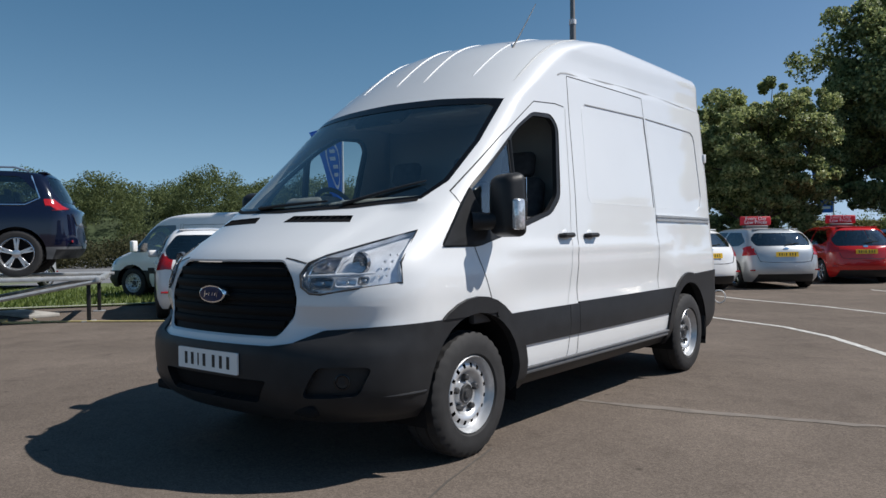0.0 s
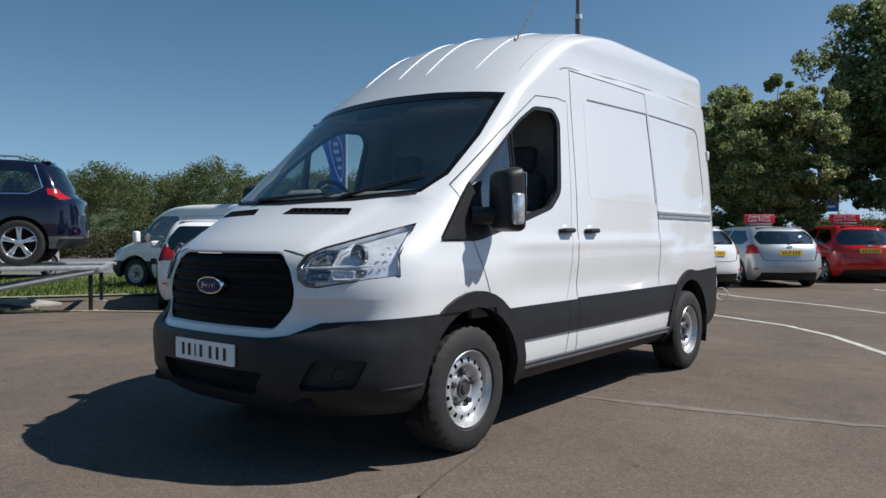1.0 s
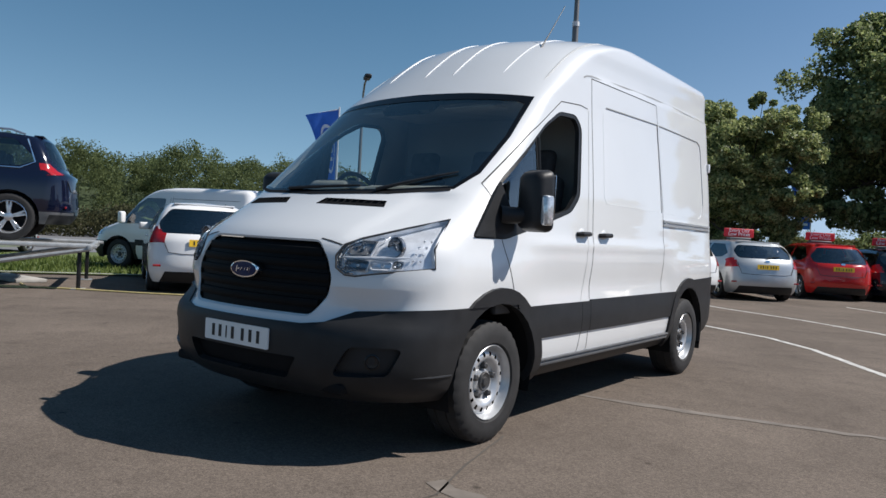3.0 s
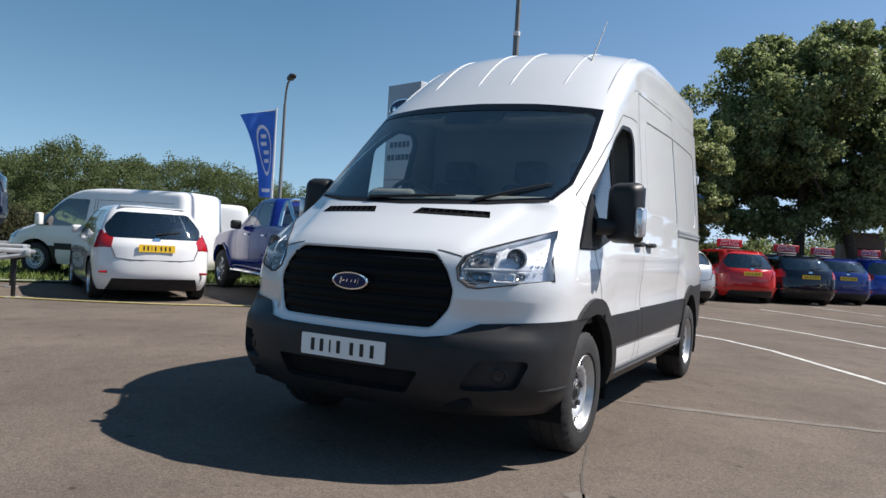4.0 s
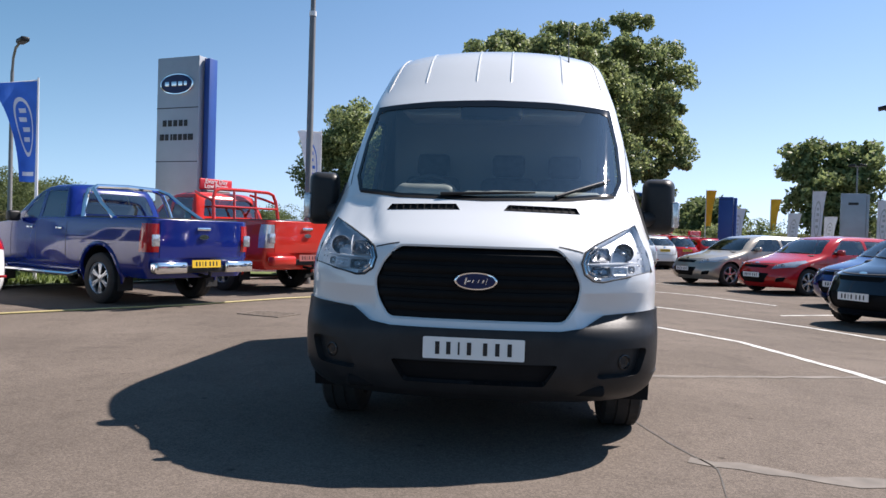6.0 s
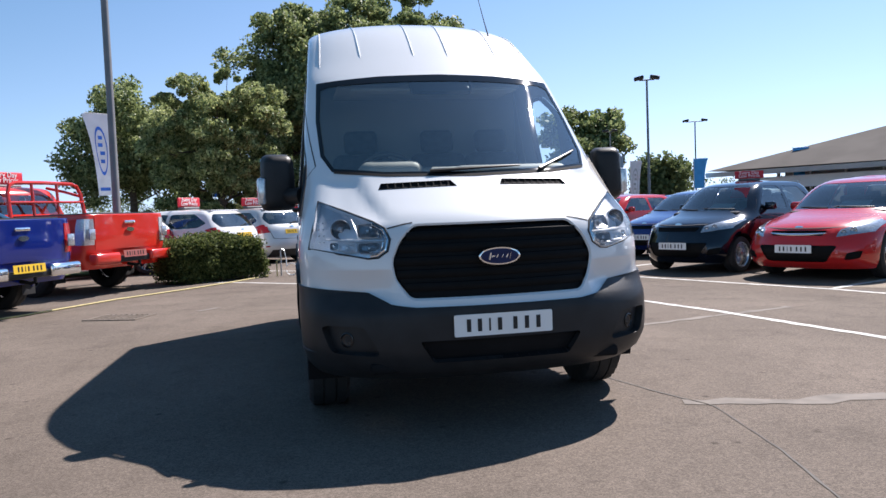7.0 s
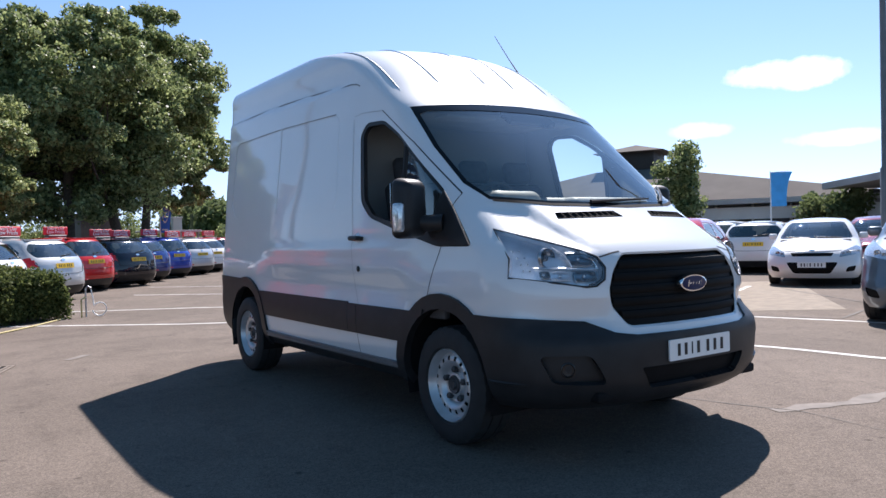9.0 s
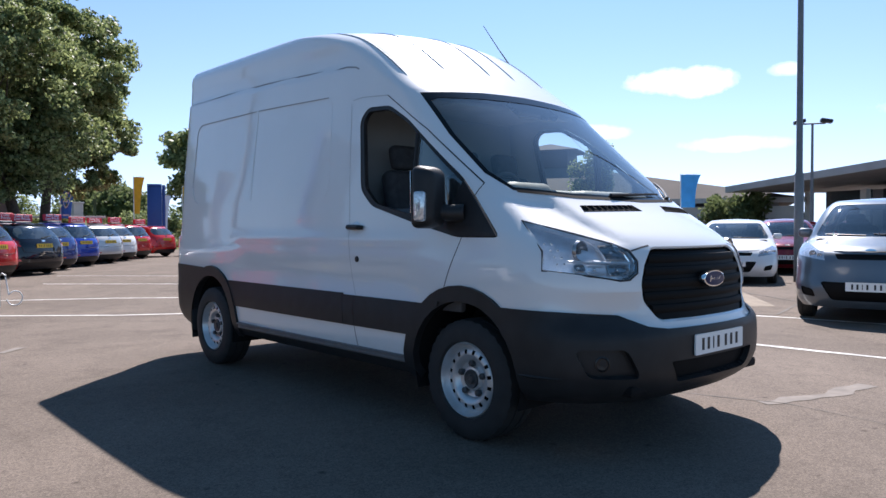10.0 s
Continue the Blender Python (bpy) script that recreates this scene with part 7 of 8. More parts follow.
# distant woods on the rise
rng = np.random.default_rng(5)
cs = []
for k in range(520):
    deg = rng.uniform(108, 185)
    b = radians(deg)
    top = float(np.interp(deg, (108, 118, 124, 129, 135, 140, 145, 150, 185), (3.4, 4.4, 6.0, 8.0, 10.2, 11.2, 11.4, 10.6, 9.8)))
    d = rng.uniform(96, 124)
    rad = rng.uniform(1.5, 3.2)
    cz = (top - rad * 0.9) * (0.06 + 0.94 * rng.random() ** 0.55)
    # one rounded crown
    for q in range(11):
        u = rng.normal(size=3)
        u /= np.linalg.norm(u)
        cs.append((d * math.cos(b) + u[0] * rad, d * math.sin(b) + u[1] * rad, max(0.4, cz + abs(u[2]) * rad * 1.1 - 0.3)))
for k in range(700):
    b = radians(rng.uniform(25, 110))
    d = rng.uniform(90, 130)
    cs.append((d * math.cos(b), d * math.sin(b), rng.uniform(0.3, 4.2)))
woods = new("distant_woods", leaves_mesh("distant_woods", cs, 1.2, 72, 0.27, M_LEAFFAR, rng, 0.8))
tagged(woods, "mixed green woodland on a distant rise", "woods", "", "stuff")
cs = []
for k in range(420):
    b = radians(rng.uniform(128, 178))
    d = rng.uniform(37, 43)
    cs.append((d * math.cos(b), d * math.sin(b), rng.uniform(0.15, 0.95 + 0.5 * math.sin(b * 23) ** 2)))
M_SCRUB = leaf_mat("roadside_scrub_leaf", (0.030, 0.034, 0.014), (0.105, 0.100, 0.050))
scrub = new("roadside_scrub", leaves_mesh("roadside_scrub", cs, 0.75, 110, 0.16, M_SCRUB, rng, 0.8))
tagged(scrub, "dark olive scrub along the far side of the road", "scrub", "", "stuff")
hill = bmesh.new()
prev = None
for k in range(60):
    b = radians(100 + 95 * k / 59)
    top = float(np.interp(math.degrees(b), (100, 118, 124, 129, 135, 150, 195), (0.5, 2.2, 3.2, 4.8, 7.0, 7.8, 7.0)))
    q = [hill.verts.new((d * math.cos(b), d * math.sin(b), z)) for d, z in ((104, 0.0), (112, top * 0.6), (126, top), (180, top * 0.7))]
    if prev:
        for j in range(3):
            hill.faces.new((prev[j], prev[j + 1], q[j + 1], q[j]))
    prev = q
M_HILL = mat("hill_scrub", (0.045, 0.065, 0.028), rough=0.95, vary=0.4, scale=0.3, bump=0.5, bump_scale=2)
thing("hillside", hill, M_HILL, "green scrub on the distant rise", "hill", kind="structure")

# clipped hedge: leaves over a dark twiggy core
hb = Matrix.Translation((-2.3, 9.8, 0)) @ Matrix.Rotation(math.atan2(0.5, 0.86), 4, "Z")
hedge = empty("hedge", hb, label="clipped green hedge beside the hose reel", category="hedge")
part("hedge_core", box(0.0, 0.65, 0.36, 1.6, 0.85, 0.62, 0.12), M_HILL, hedge, "dark twigs inside")
rng = np.random.default_rng(8)
cs = []
for k in range(900):
    u, v, w = rng.uniform(-0.85, 0.88), rng.uniform(0.12, 1.2), rng.uniform(0.08, 0.74)
    side = rng.integers(3)
    if side == 0:
        v = 0.14 + 0.05 * rng.random()
    elif side == 1:
        w = 0.72 + 0.07 * rng.random()
    else:
        u = rng.choice((-0.85, 0.83)) + 0.05 * rng.random()
    bulge = 0.05 * math.sin(5 * u + 1) + 0.04 * math.sin(11 * u + 3 * v)
    w *= 1.0 + bulge - 0.22 * max(0.0, abs(u) - 0.6)
    cs.append((u + 0.05 * math.sin(9 * w), v + bulge * 0.8, w))
hl = new("hedge_leaves", leaves_mesh("hedge_leaves", cs, 0.14, 34, 0.05, M_HEDGE, rng))
hl.parent = hedge

# ---- ground details ----
M_LINE = mat("worn_white_line", (0.50, 0.49, 0.46), rough=0.8, vary=0.3, scale=5, bump=0.3, bump_scale=160)
M_FAINT = mat("faded_line", (0.160, 0.138, 0.118), rough=0.85, vary=0.25, scale=6)
M_YELLOW = mat("yellow_hose", (0.52, 0.43, 0.19), rough=0.5, vary=0.15, scale=12)
M_GRASS = mat("verge_grass", (0.10, 0.13, 0.04), rough=0.95, vary=0.4, scale=3.0, bump=0.8, bump_scale=60)
M_ROAD = mat("road_surface", (0.16, 0.16, 0.165), rough=0.85, vary=0.15, scale=2)
M_KERB = mat("kerb_concrete", (0.34, 0.33, 0.31), rough=0.85, vary=0.2, scale=5, bump=0.3, bump_scale=70)
M_TAR = mat("tar_joint", (0.085, 0.074, 0.064), rough=0.8, vary=0.2)
M_PATCH = mat("patched_asphalt", (0.20, 0.165, 0.125), rough=0.88, vary=0.2, scale=5, bump=0.4, bump_scale=150)


def ground_strip(name, pts, width, z, material, label, category="road marking", ragged=0.0, seed=1):
    rng = np.random.default_rng(seed)
    dense = []
    for a, b in zip(pts, pts[1:]):
        a, b = Vector(a), Vector(b)
        n = max(1, int((b - a).length / 0.12))
        dense += [a.lerp(b, q / n) for q in range(n)]
    dense.append(Vector(pts[-1]))
    bm = bmesh.new()
    rows = []
    for k, p in enumerate(dense):
        d = (dense[min(k + 1, len(dense) - 1)] - dense[max(k - 1, 0)]).normalized()
        nrm = Vector((-d.y, d.x)) * width / 2
        rows.append([bm.verts.new((*(p + nrm * (s * (1 + ragged * rng.normal()))), z)) for s in (1, -1)])
    for a, b in zip(rows, rows[1:]):
        bm.faces.new((a[0], a[1], b[1], b[0]))
    return thing(name, bm, material, label, category, kind="structure", smooth=False)


ground_strip("bay_line", [(-3.11, 10.16), (-1.97, 9.34), (-0.32, 7.90), (0.81, 7.23), (1.52, 6.46), (2.35, 5.13), (2.86, 4.32), (3.32, 2.47), (3.65, 0.51), (3.75, -1.00), (4.20, -4.00)], 0.09, 0.004, M_LINE, "worn white painted bay line", ragged=0.12)
ground_strip("bay_line", [(-2.28, 12.62), (-1.04, 11.59), (0.60, 10.67), (1.85, 9.65), (3.32, 7.91), (4.35, 6.26), (5.60, 3.38), (6.24, 1.32), (6.80, -2.50)], 0.09, 0.004, M_LINE, "worn white painted bay line", ragged=0.12, seed=2)
ground_strip("bay_line", [(0.60, 15.49), (2.49, 13.65), (4.14, 12.01), (5.17, 9.96)], 0.09, 0.004, M_LINE, "worn white painted bay line", ragged=0.15, seed=3)
ground_strip("bay_line", [(1.66, 18.58), (3.31, 16.94), (4.75, 15.50)], 0.08, 0.004, M_LINE, "worn white painted bay line", ragged=0.15, seed=4)
ground_strip("bay_line", [(3.31, 16.73), (4.45, 15.71), (5.57, 14.47)], 0.08, 0.006, M_FAINT, "faded painted bay line", ragged=0.2, seed=5)
ground_strip("bay_line", [(4.56, 7.91), (7.24, 9.13)], 0.09, 0.005, M_LINE, "worn white painted bay line", ragged=0.15, seed=6)
ground_strip("bay_line", [(5.60, 3.49), (8.28, 4.61), (10.85, 5.73)], 0.09, 0.005, M_LINE, "worn white painted bay line", ragged=0.15, seed=7)
ground_strip("faded_line", [(0.70, 1.64), (1.52, 1.76), (2.76, 2.05), (4.16, 2.36)], 0.09, 0.003, M_FAINT, "faded old painted line", ragged=0.3, seed=8)
ground_strip("faded_line", [(1.16, -0.72), (1.63, -0.90), (2.33, -0.98)], 0.12, 0.003, M_FAINT, "faded old painted line", ragged=0.4, seed=9)
ground_strip("faded_line", [(-2.27, 5.28), (-2.02, 5.54)], 0.10, 0.004, M_FAINT, "short worn paint mark", ragged=0.2, seed=10)
ground_strip("surface_joint", [(0.96, 0.20), (1.11, -0.41), (1.27, -0.87), (1.14, -1.64), (0.97, -2.26)], 0.012, 0.003, M_TAR, "dark cracked surface joint", "crack", 0.5, 11)
ground_strip("surface_joint", [(5.39, 4.11), (6.44, 1.52), (8.50, 2.03), (10.54, 4.81)], 0.035, 0.006, M_TAR, "dark tar joint round a patch", "crack", 0.3, 12)
bm = bmesh.new()
bm.faces.new([bm.verts.new((x, y, 0.0025)) for x, y in ((5.81, 3.59), (7.57, 2.03), (9.93, 3.78), (12.80, 5.83), (11.15, 7.27))])
thing("tarmac_patch", bm, M_PATCH, "brown patch of worn tarmac", "ground patch", kind="structure", smooth=False)

# yellow hose along the edge of the lot
pts = [(-10.60, 0.90), (-9.73, 1.52), (-9.01, 1.62), (-8.29, 2.24), (-7.26, 2.91), (-6.43, 3.59), (-5.40, 4.87), (-4.57, 5.85), (-3.68, 7.39), (-2.80, 8.47), (-2.18, 9.34), (-1.61, 10.31), (-1.51, 10.57)]
thing("hose", tube([(x, y, 0.014) for x, y in pts], 0.013, 8), M_YELLOW, "yellow hose lying along the lot edge", "hose")
thing("hose", tube([(-10.40, 0.20, 0.014), (-9.60, 0.90, 0.014), (-9.52, 1.73, 0.014), (-8.91, 1.42, 0.03), (-8.60, 1.83, 0.014), (-9.32, 2.04, 0.014)], 0.016, 8), M_YELLOW, "coiled end of a yellow hose", "hose")
# standpipe with white hose loop at the hedge end
sp = empty("standpipe", Matrix.Translation((-1.25, 10.45, 0)) @ Matrix.Scale(0.68, 4), label="grey standpipe with a looped white hose", category="standpipe")
M_PIPE = mat("galvanised_pipe", (0.42, 0.43, 0.44), rough=0.4, metal=0.7, vary=0.15)
part("pipe", tube([(0, 0, 0), (0, 0, 0.72), (0.06, -0.02, 0.78), (0.12, -0.04, 0.72)], 0.022, 8), M_PIPE, sp, "grey pipe")
part("pipe_stay", tube([(-0.12, -0.1, 0), (-0.12, -0.1, 0.45), (0, 0, 0.5)], 0.02, 8), M_YELLOW, sp, "yellow stay")
part("hose_loop", tube([(0.12, -0.04, 0.70), (0.15, -0.05, 0.5)] + [(0.30 + 0.16 * math.cos(q), -0.10 - 0.02 * q, 0.19 + 0.17 * math.sin(q)) for q in [2.6 - 0.35 * k for k in range(17)]], 0.014, 8), M_PLATE_W, sp, "white hose loop")
# drain grate set in the ground
gr = empty("drain_grate", Matrix.Translation((-3.16, 5.13, 0)) @ Matrix.Rotation(radians(-20), 4, "Z"), label="rusty cast-iron drain grate in the asphalt", category="drain")
M_IRON = mat("rusty_iron", (0.19, 0.155, 0.125), rough=0.8, metal=0.3, vary=0.3, scale=20)
part("grate_bed", box(0, 0, 0.001, 0.66, 0.46, 0.006), M_DARK, gr, "dark pit")
part("grate_frame", add_box(add_box(add_box(box(0, 0.235, 0.006, 0.70, 0.03, 0.012), 0, -0.235, 0.006, 0.70, 0.03, 0.012), 0.335, 0, 0.006, 0.03, 0.44, 0.012), -0.335, 0, 0.006, 0.03, 0.44, 0.012), M_IRON, gr)
for k in range(9):
    part("grate_bar", box(-0.288 + 0.072 * k, 0, 0.007, 0.026, 0.44, 0.010), M_IRON, gr)

# verge: grass, kerb and the road behind it
def flat_poly(name, pts, z, material, label, category):
    bm = bmesh.new()
    bm.faces.new([bm.verts.new((x, y, z)) for x, y in pts])
    return thing(name, bm, material, label, category, kind="structure", smooth=False)


flat_poly("verge", [(-11.9, 2.2), (-9.2, 6.8), (-6.2, 11.6), (-3.2, 15.6), (-9.5, 22.0), (-20.0, 12.0), (-22.0, -4.0), (-15.5, -3.6)], 0.02, M_GRASS, "rough sunlit grass verge", "grass")
flat_poly("road", [(-18.2, 12.6), (-21.0, -3.0), (-60.0, -8.0), (-60.0, 40.0), (-14.0, 40.0), (-10.2, 21.0)], 0.03, M_ROAD, "grey main road past the verge", "road")
ground_strip("road_line", [(-24.0, -2.5), (-21.4, 12.5), (-16.0, 30.0)], 0.12, 0.036, M_LINE, "white road edge line", seed=21)
ground_strip("kerb", [(-15.4, -3.6), (-11.8, 2.2), (-9.1, 6.8), (-6.1, 11.6), (-3.1, 15.6)], 0.14, 0.045, M_KERB, "pale concrete kerb", "kerb", seed=22)
rng = np.random.default_rng(31)
n = 9000
u, v = rng.random(n), rng.random(n)
A, B, C, D = np.array([-12.0, 2.3]), np.array([-6.3, 11.6]), np.array([-10.0, 19.0]), np.array([-18.0, 4.0])
P2 = (A[None] * ((1 - u) * (1 - v))[:, None] + B[None] * (u * (1 - v))[:, None] + C[None] * (u * v)[:, None] + D[None] * ((1 - u) * v)[:, None])
hgt = 0.05 + 0.09 * rng.random(n)
ang = rng.random(n) * 6.283
vs = np.empty((n, 3, 3))
dx = np.stack([np.cos(ang), np.sin(ang)], 1) * 0.02
vs[:, 0, :2], vs[:, 1, :2] = P2 - dx, P2 + dx
vs[:, 2, :2] = P2 + rng.normal(size=(n, 2)) * 0.03
vs[:, 0, 2] = vs[:, 1, 2] = 0.02
vs[:, 2, 2] = 0.02 + hgt
me = bpy.data.meshes.new("grass_tufts")
me.from_pydata(vs.reshape(-1, 3).tolist(), [], np.arange(n * 3).reshape(n, 3).tolist())
me.materials.append(M_GRASSBLADE)
tagged(new("grass_tufts", me), "uneven dry grass blades on the verge", "grass", "", "stuff")

# ---- display ramp ----
M_GALV = mat("galvanised_steel", (0.45, 0.46, 0.46), rough=0.45, metal=0.5, vary=0.15, scale=10)
ramp = empty("display_ramp", heading_pose(-9.55, 2.05, *SUV_H), label="galvanised steel display ramp under the navy car", category="ramp")
for s in (0.92, -0.92):
    part("deck_rail", box(s, -1.2, 0.69, 0.34, 4.8, 0.05, 0.01), M_GALV, ramp, "steel wheel track")
    part("outer_beam", box(s * 1.2, -1.2, 0.68, 0.05, 4.9, 0.055, 0.01), M_GALV, ramp, "steel edge beam")
    for y in (1.0, -1.0, -3.4):
        part("ramp_leg", box(s * 1.05, y, 0.33, 0.06, 0.06, 0.66, 0.008), M_GALV if y < 0.5 else M_BLACKTRIM, ramp, "steel leg")
        part("leg_foot", box(s * 1.05, y, 0.01, 0.2, 0.2, 0.02, 0.004), M_GALV, ramp)
    part("ramp_brace", tube([(s * 1.2, 1.15, 0.64), (s * 1.2, -1.9, 0.08)], 0.034, 8), M_GALV, ramp, "diagonal brace")
part("cross_beam", box(0, 1.15, 0.66, 2.4, 0.07, 0.09, 0.01), M_GALV, ramp, "cross beam")
part("cross_beam", box(0, -3.5, 0.66, 2.4, 0.07, 0.09, 0.01), M_GALV, ramp, "cross beam")
thing("stone_slab", box(-10.2, 2.3, 0.03, 1.4, 0.5, 0.06, 0.015, None), M_KERB, "flat concrete slab by the ramp foot", "slab")

# ---- poles and lamps ----
M_POLE = mat("painted_pole", (0.19, 0.185, 0.18), rough=0.45, metal=0.4, vary=0.12, scale=4)
M_WHITEPOLE = mat("white_pole", (0.7, 0.7, 0.7), rough=0.4, vary=0.05)
pole = empty("lamp_post", Matrix.Translation((-4.4, 11.2, 0)), label="tall grey steel lamp post behind the hedge", category="lamp post", group="lamp posts")
part("post", tube([(0, 0, 0), (0, 0, 1.2), (0, 0, 1.25), (0, 0, 5.9), (0, 0, 6.0), (0, 0, 11.0)], [0.10, 0.10, 0.075, 0.068, 0.055, 0.045], 14), M_POLE, pole, "tapered steel post")
part("band", tube([(0, 0, 5.86), (0, 0, 5.96)], 0.078, 14), M_WHITEPOLE, pole, "pale band")
part("lamp_head", box(0, 0.35, 11.0, 0.3, 0.8, 0.12, 0.04), M_POLE, pole, "lamp head")
pole2 = empty("lamp_post", Matrix.Translation((13.1, 4.0, 0)), label="stout grey lamp post among the cars", category="lamp post", group="lamp posts")
part("post", tube([(0, 0, 0), (0, 0, 2.4), (0, 0, 2.45), (0, 0, 11.0)], [0.10, 0.10, 0.072, 0.05], 14), M_POLE, pole2, "tapered steel post")
part("lamp_head", box(0, 0.35, 11.0, 0.3, 0.8, 0.12, 0.04), M_POLE, pole2, "lamp head")


def street_lamp(x, y, h, label, heads, arm=0.5, yaw=0.0):
    root = empty("lamp_post", Matrix.Translation((x, y, 0)) @ Matrix.Rotation(yaw, 4, "Z"), label=label, category="lamp post", group="lamp posts")
    part("post", tube([(0, 0, 0), (0, 0, 1.0), (0, 0, 1.05), (0, 0, h)], [0.09, 0.09, 0.065, 0.045], 10), M_POLE, root, "steel post")
    if heads == 1:
        part("arm", tube([(0, 0, h - 0.05), (0.08, 0, h + 0.35), (0.3, 0, h + 0.6), (0.7, 0, h + 0.68)], 0.035, 8), M_POLE, root, "curved arm")
        part("lamp_head", box(0.95, 0, h + 0.70, 0.55, 0.22, 0.14, 0.05, None, 3), M_BLACKTRIM, root, "dark lantern")
    else:
        part("arm", tube([(-arm, 0, h), (arm, 0, h)], 0.03, 8), M_POLE, root, "cross arm")
        for s in (-1, 1):
            part("lamp_head", box(s * arm, -0.1, h + 0.08, 0.42, 0.4, 0.13, 0.03, Matrix.Translation((s * arm, 0, h)) @ Matrix.Rotation(radians(12 * s), 4, "Y") @ Matrix.Translation((-s * arm, 0, -h))), M_BLACKTRIM, root, "floodlight head")
    return root


street_lamp(-14.0, 14.8, 5.38, "road lamp with a curved arm", 1, yaw=radians(-40))
street_lamp(14.6, 25.8, 6.55, "twin floodlight mast over the rows", 2, 0.32, radians(-25))
street_lamp(27.0, 43.0, 6.7, "twin floodlight mast far off", 2, 0.6, radians(-25))
street_lamp(22.0, 46.0, 6.4, "floodlight mast far off", 2, 0.3, radians(-25))
street_lamp(25.8, 8.8, 5.2, "twin floodlight mast by the canopy", 2, 0.45, radians(-60))

# ---- flags and totems ----
M_FLAGB = mat("blue_flag_cloth", (0.038, 0.16, 0.60), rough=0.7, vary=0.15, scale=3)
M_FLAGC = mat("light_blue_flag_cloth", (0.05, 0.34, 0.72), rough=0.7, vary=0.12, scale=3)
M_FLAGY = mat("amber_flag_cloth", (0.75, 0.38, 0.02), rough=0.7, vary=0.12, scale=3)
M_FLAGW = mat("white_flag_cloth", (0.72, 0.73, 0.76), rough=0.7, vary=0.08, scale=3)


def flag(x, y, z0, z1, w, cloth, mark, label, yaw, swell=0.25, taper=0.55, droop=0.0):
    """A banner on a pole: cloth curves away from the pole; mark is the stroke colour."""
    root = empty("flag", Matrix.Translation((x, y, 0)) @ Matrix.Rotation(yaw, 4, "Z"), label=label, category="flag", group="flags")
    part("pole", tube([(0, 0, 0), (0, 0, z1 * 0.5), (0, 0, z1 + 0.05)], [0.035, 0.03, 0.018], 8), M_WHITEPOLE, root, "white flag pole")
    part("top_arm", tube([(0, 0, z1), (-w * 1.2, 0, z1 + 0.03 - droop)], 0.012, 6), M_WHITEPOLE, root, "thin top arm")
    def at(u, v):
        wid = w * (1.0 + 0.35 * (v ** 3)) if swell > 0 else w
        wid *= taper + (1 - taper) * (0.35 + 0.65 * v)
        if droop:
            wid = w * (0.50 + 0.80 * v ** 2.4)
        return (-wid * u, swell * 0.35 * math.sin(3.0 * u + 2.4 * v) * u, z0 + (z1 - z0) * v - droop * u * v * v)
    def sheet(u0, u1, v0, v1, nu, nv, lift):
        bm = bmesh.new()
        g = [[bm.verts.new((at(u0 + (u1 - u0) * i / nu, v0 + (v1 - v0) * j / nv)[0], at(u0 + (u1 - u0) * i / nu, v0 + (v1 - v0) * j / nv)[1] + lift, at(u0 + (u1 - u0) * i / nu, v0 + (v1 - v0) * j / nv)[2])) for j in range(nv + 1)] for i in range(nu + 1)]
        for i in range(nu):
            for j in range(nv):
                bm.faces.new((g[i][j], g[i + 1][j], g[i + 1][j + 1], g[i][j + 1]))
        return bm
    cl = part("cloth", sheet(0.02, 1.0, 0, 1, 8, 20, 0), cloth, root, "hanging cloth banner")
    if mark:
        # an outlined oval with plain strokes, on both faces
        for lift in (-0.006, 0.006):
            bm = bmesh.new()
            ring = []
            for k in range(33):
                a = 2 * math.pi * k / 32
                for rr in (1.0, 0.86):
                    u, v = 0.5 + 0.30 * rr * math.cos(a), 0.55 + 0.30 * rr * math.sin(a)
                    q = at(u, v)
                    ring.append(bm.verts.new((q[0], q[1] + lift, q[2])))
            for k in range(32):
                bm.faces.new((ring[2 * k], ring[2 * k + 1], ring[2 * k + 3], ring[2 * k + 2]))
            part("oval_outline", bm, mark, cl, "white oval outline")
            for v0, u0, u1 in ((0.40, 0.38, 0.62), (0.50, 0.34, 0.60), (0.60, 0.42, 0.66), (0.69, 0.40, 0.60)):
                part("stroke", sheet(u0, u1, v0, v0 + 0.045, 3, 2, lift), mark, cl, "white stroke")
            part("foot_bar", sheet(0.2, 0.85, 0.06, 0.10, 3, 2, lift), mark, cl, "white bar")
    return root


flag(-9.15, 8.86, 1.95, 3.93, 0.62, M_FLAGB, M_FLAGW, "blue banner with a white oval on a white pole", radians(20), 0.45, 0.55, 0.16)
flag(-5.5, 16.2, 1.9, 4.0, 0.5, M_FLAGW, M_FLAGB, "white banner with blue strokes on a pole", radians(20))
flag(-4.4, 38.4, 2.4, 5.6, 1.0, M_FLAGB, M_FLAGW, "dark blue banner over the car row", radians(15))
flag(5.6, 33.0, 1.75, 3.55, 0.56, M_FLAGB, M_FLAGW, "blue banner by the row end", radians(160))
flag(10.7, 38.4, 2.1, 4.1, 0.42, M_FLAGY, None, "amber feather flag on a pole", radians(150), 0.15)
flag(17.0, 47.0, 2.1, 4.2, 0.5, M_FLAGY, None, "amber feather flag on a pole", radians(150), 0.15)
for x, y, h in ((17.6, 41.5, 4.4), (20.9, 40.6, 3.9), (16.6, 42.5, 3.1), (19.3, 44.0, 3.0), (12.6, 40.0, 3.2)):
    flag(x, y, 0.8, h, 0.55, M_FLAGW, M_GALV, "white feather flag with grey strokes", radians(150), 0.1, 0.9)
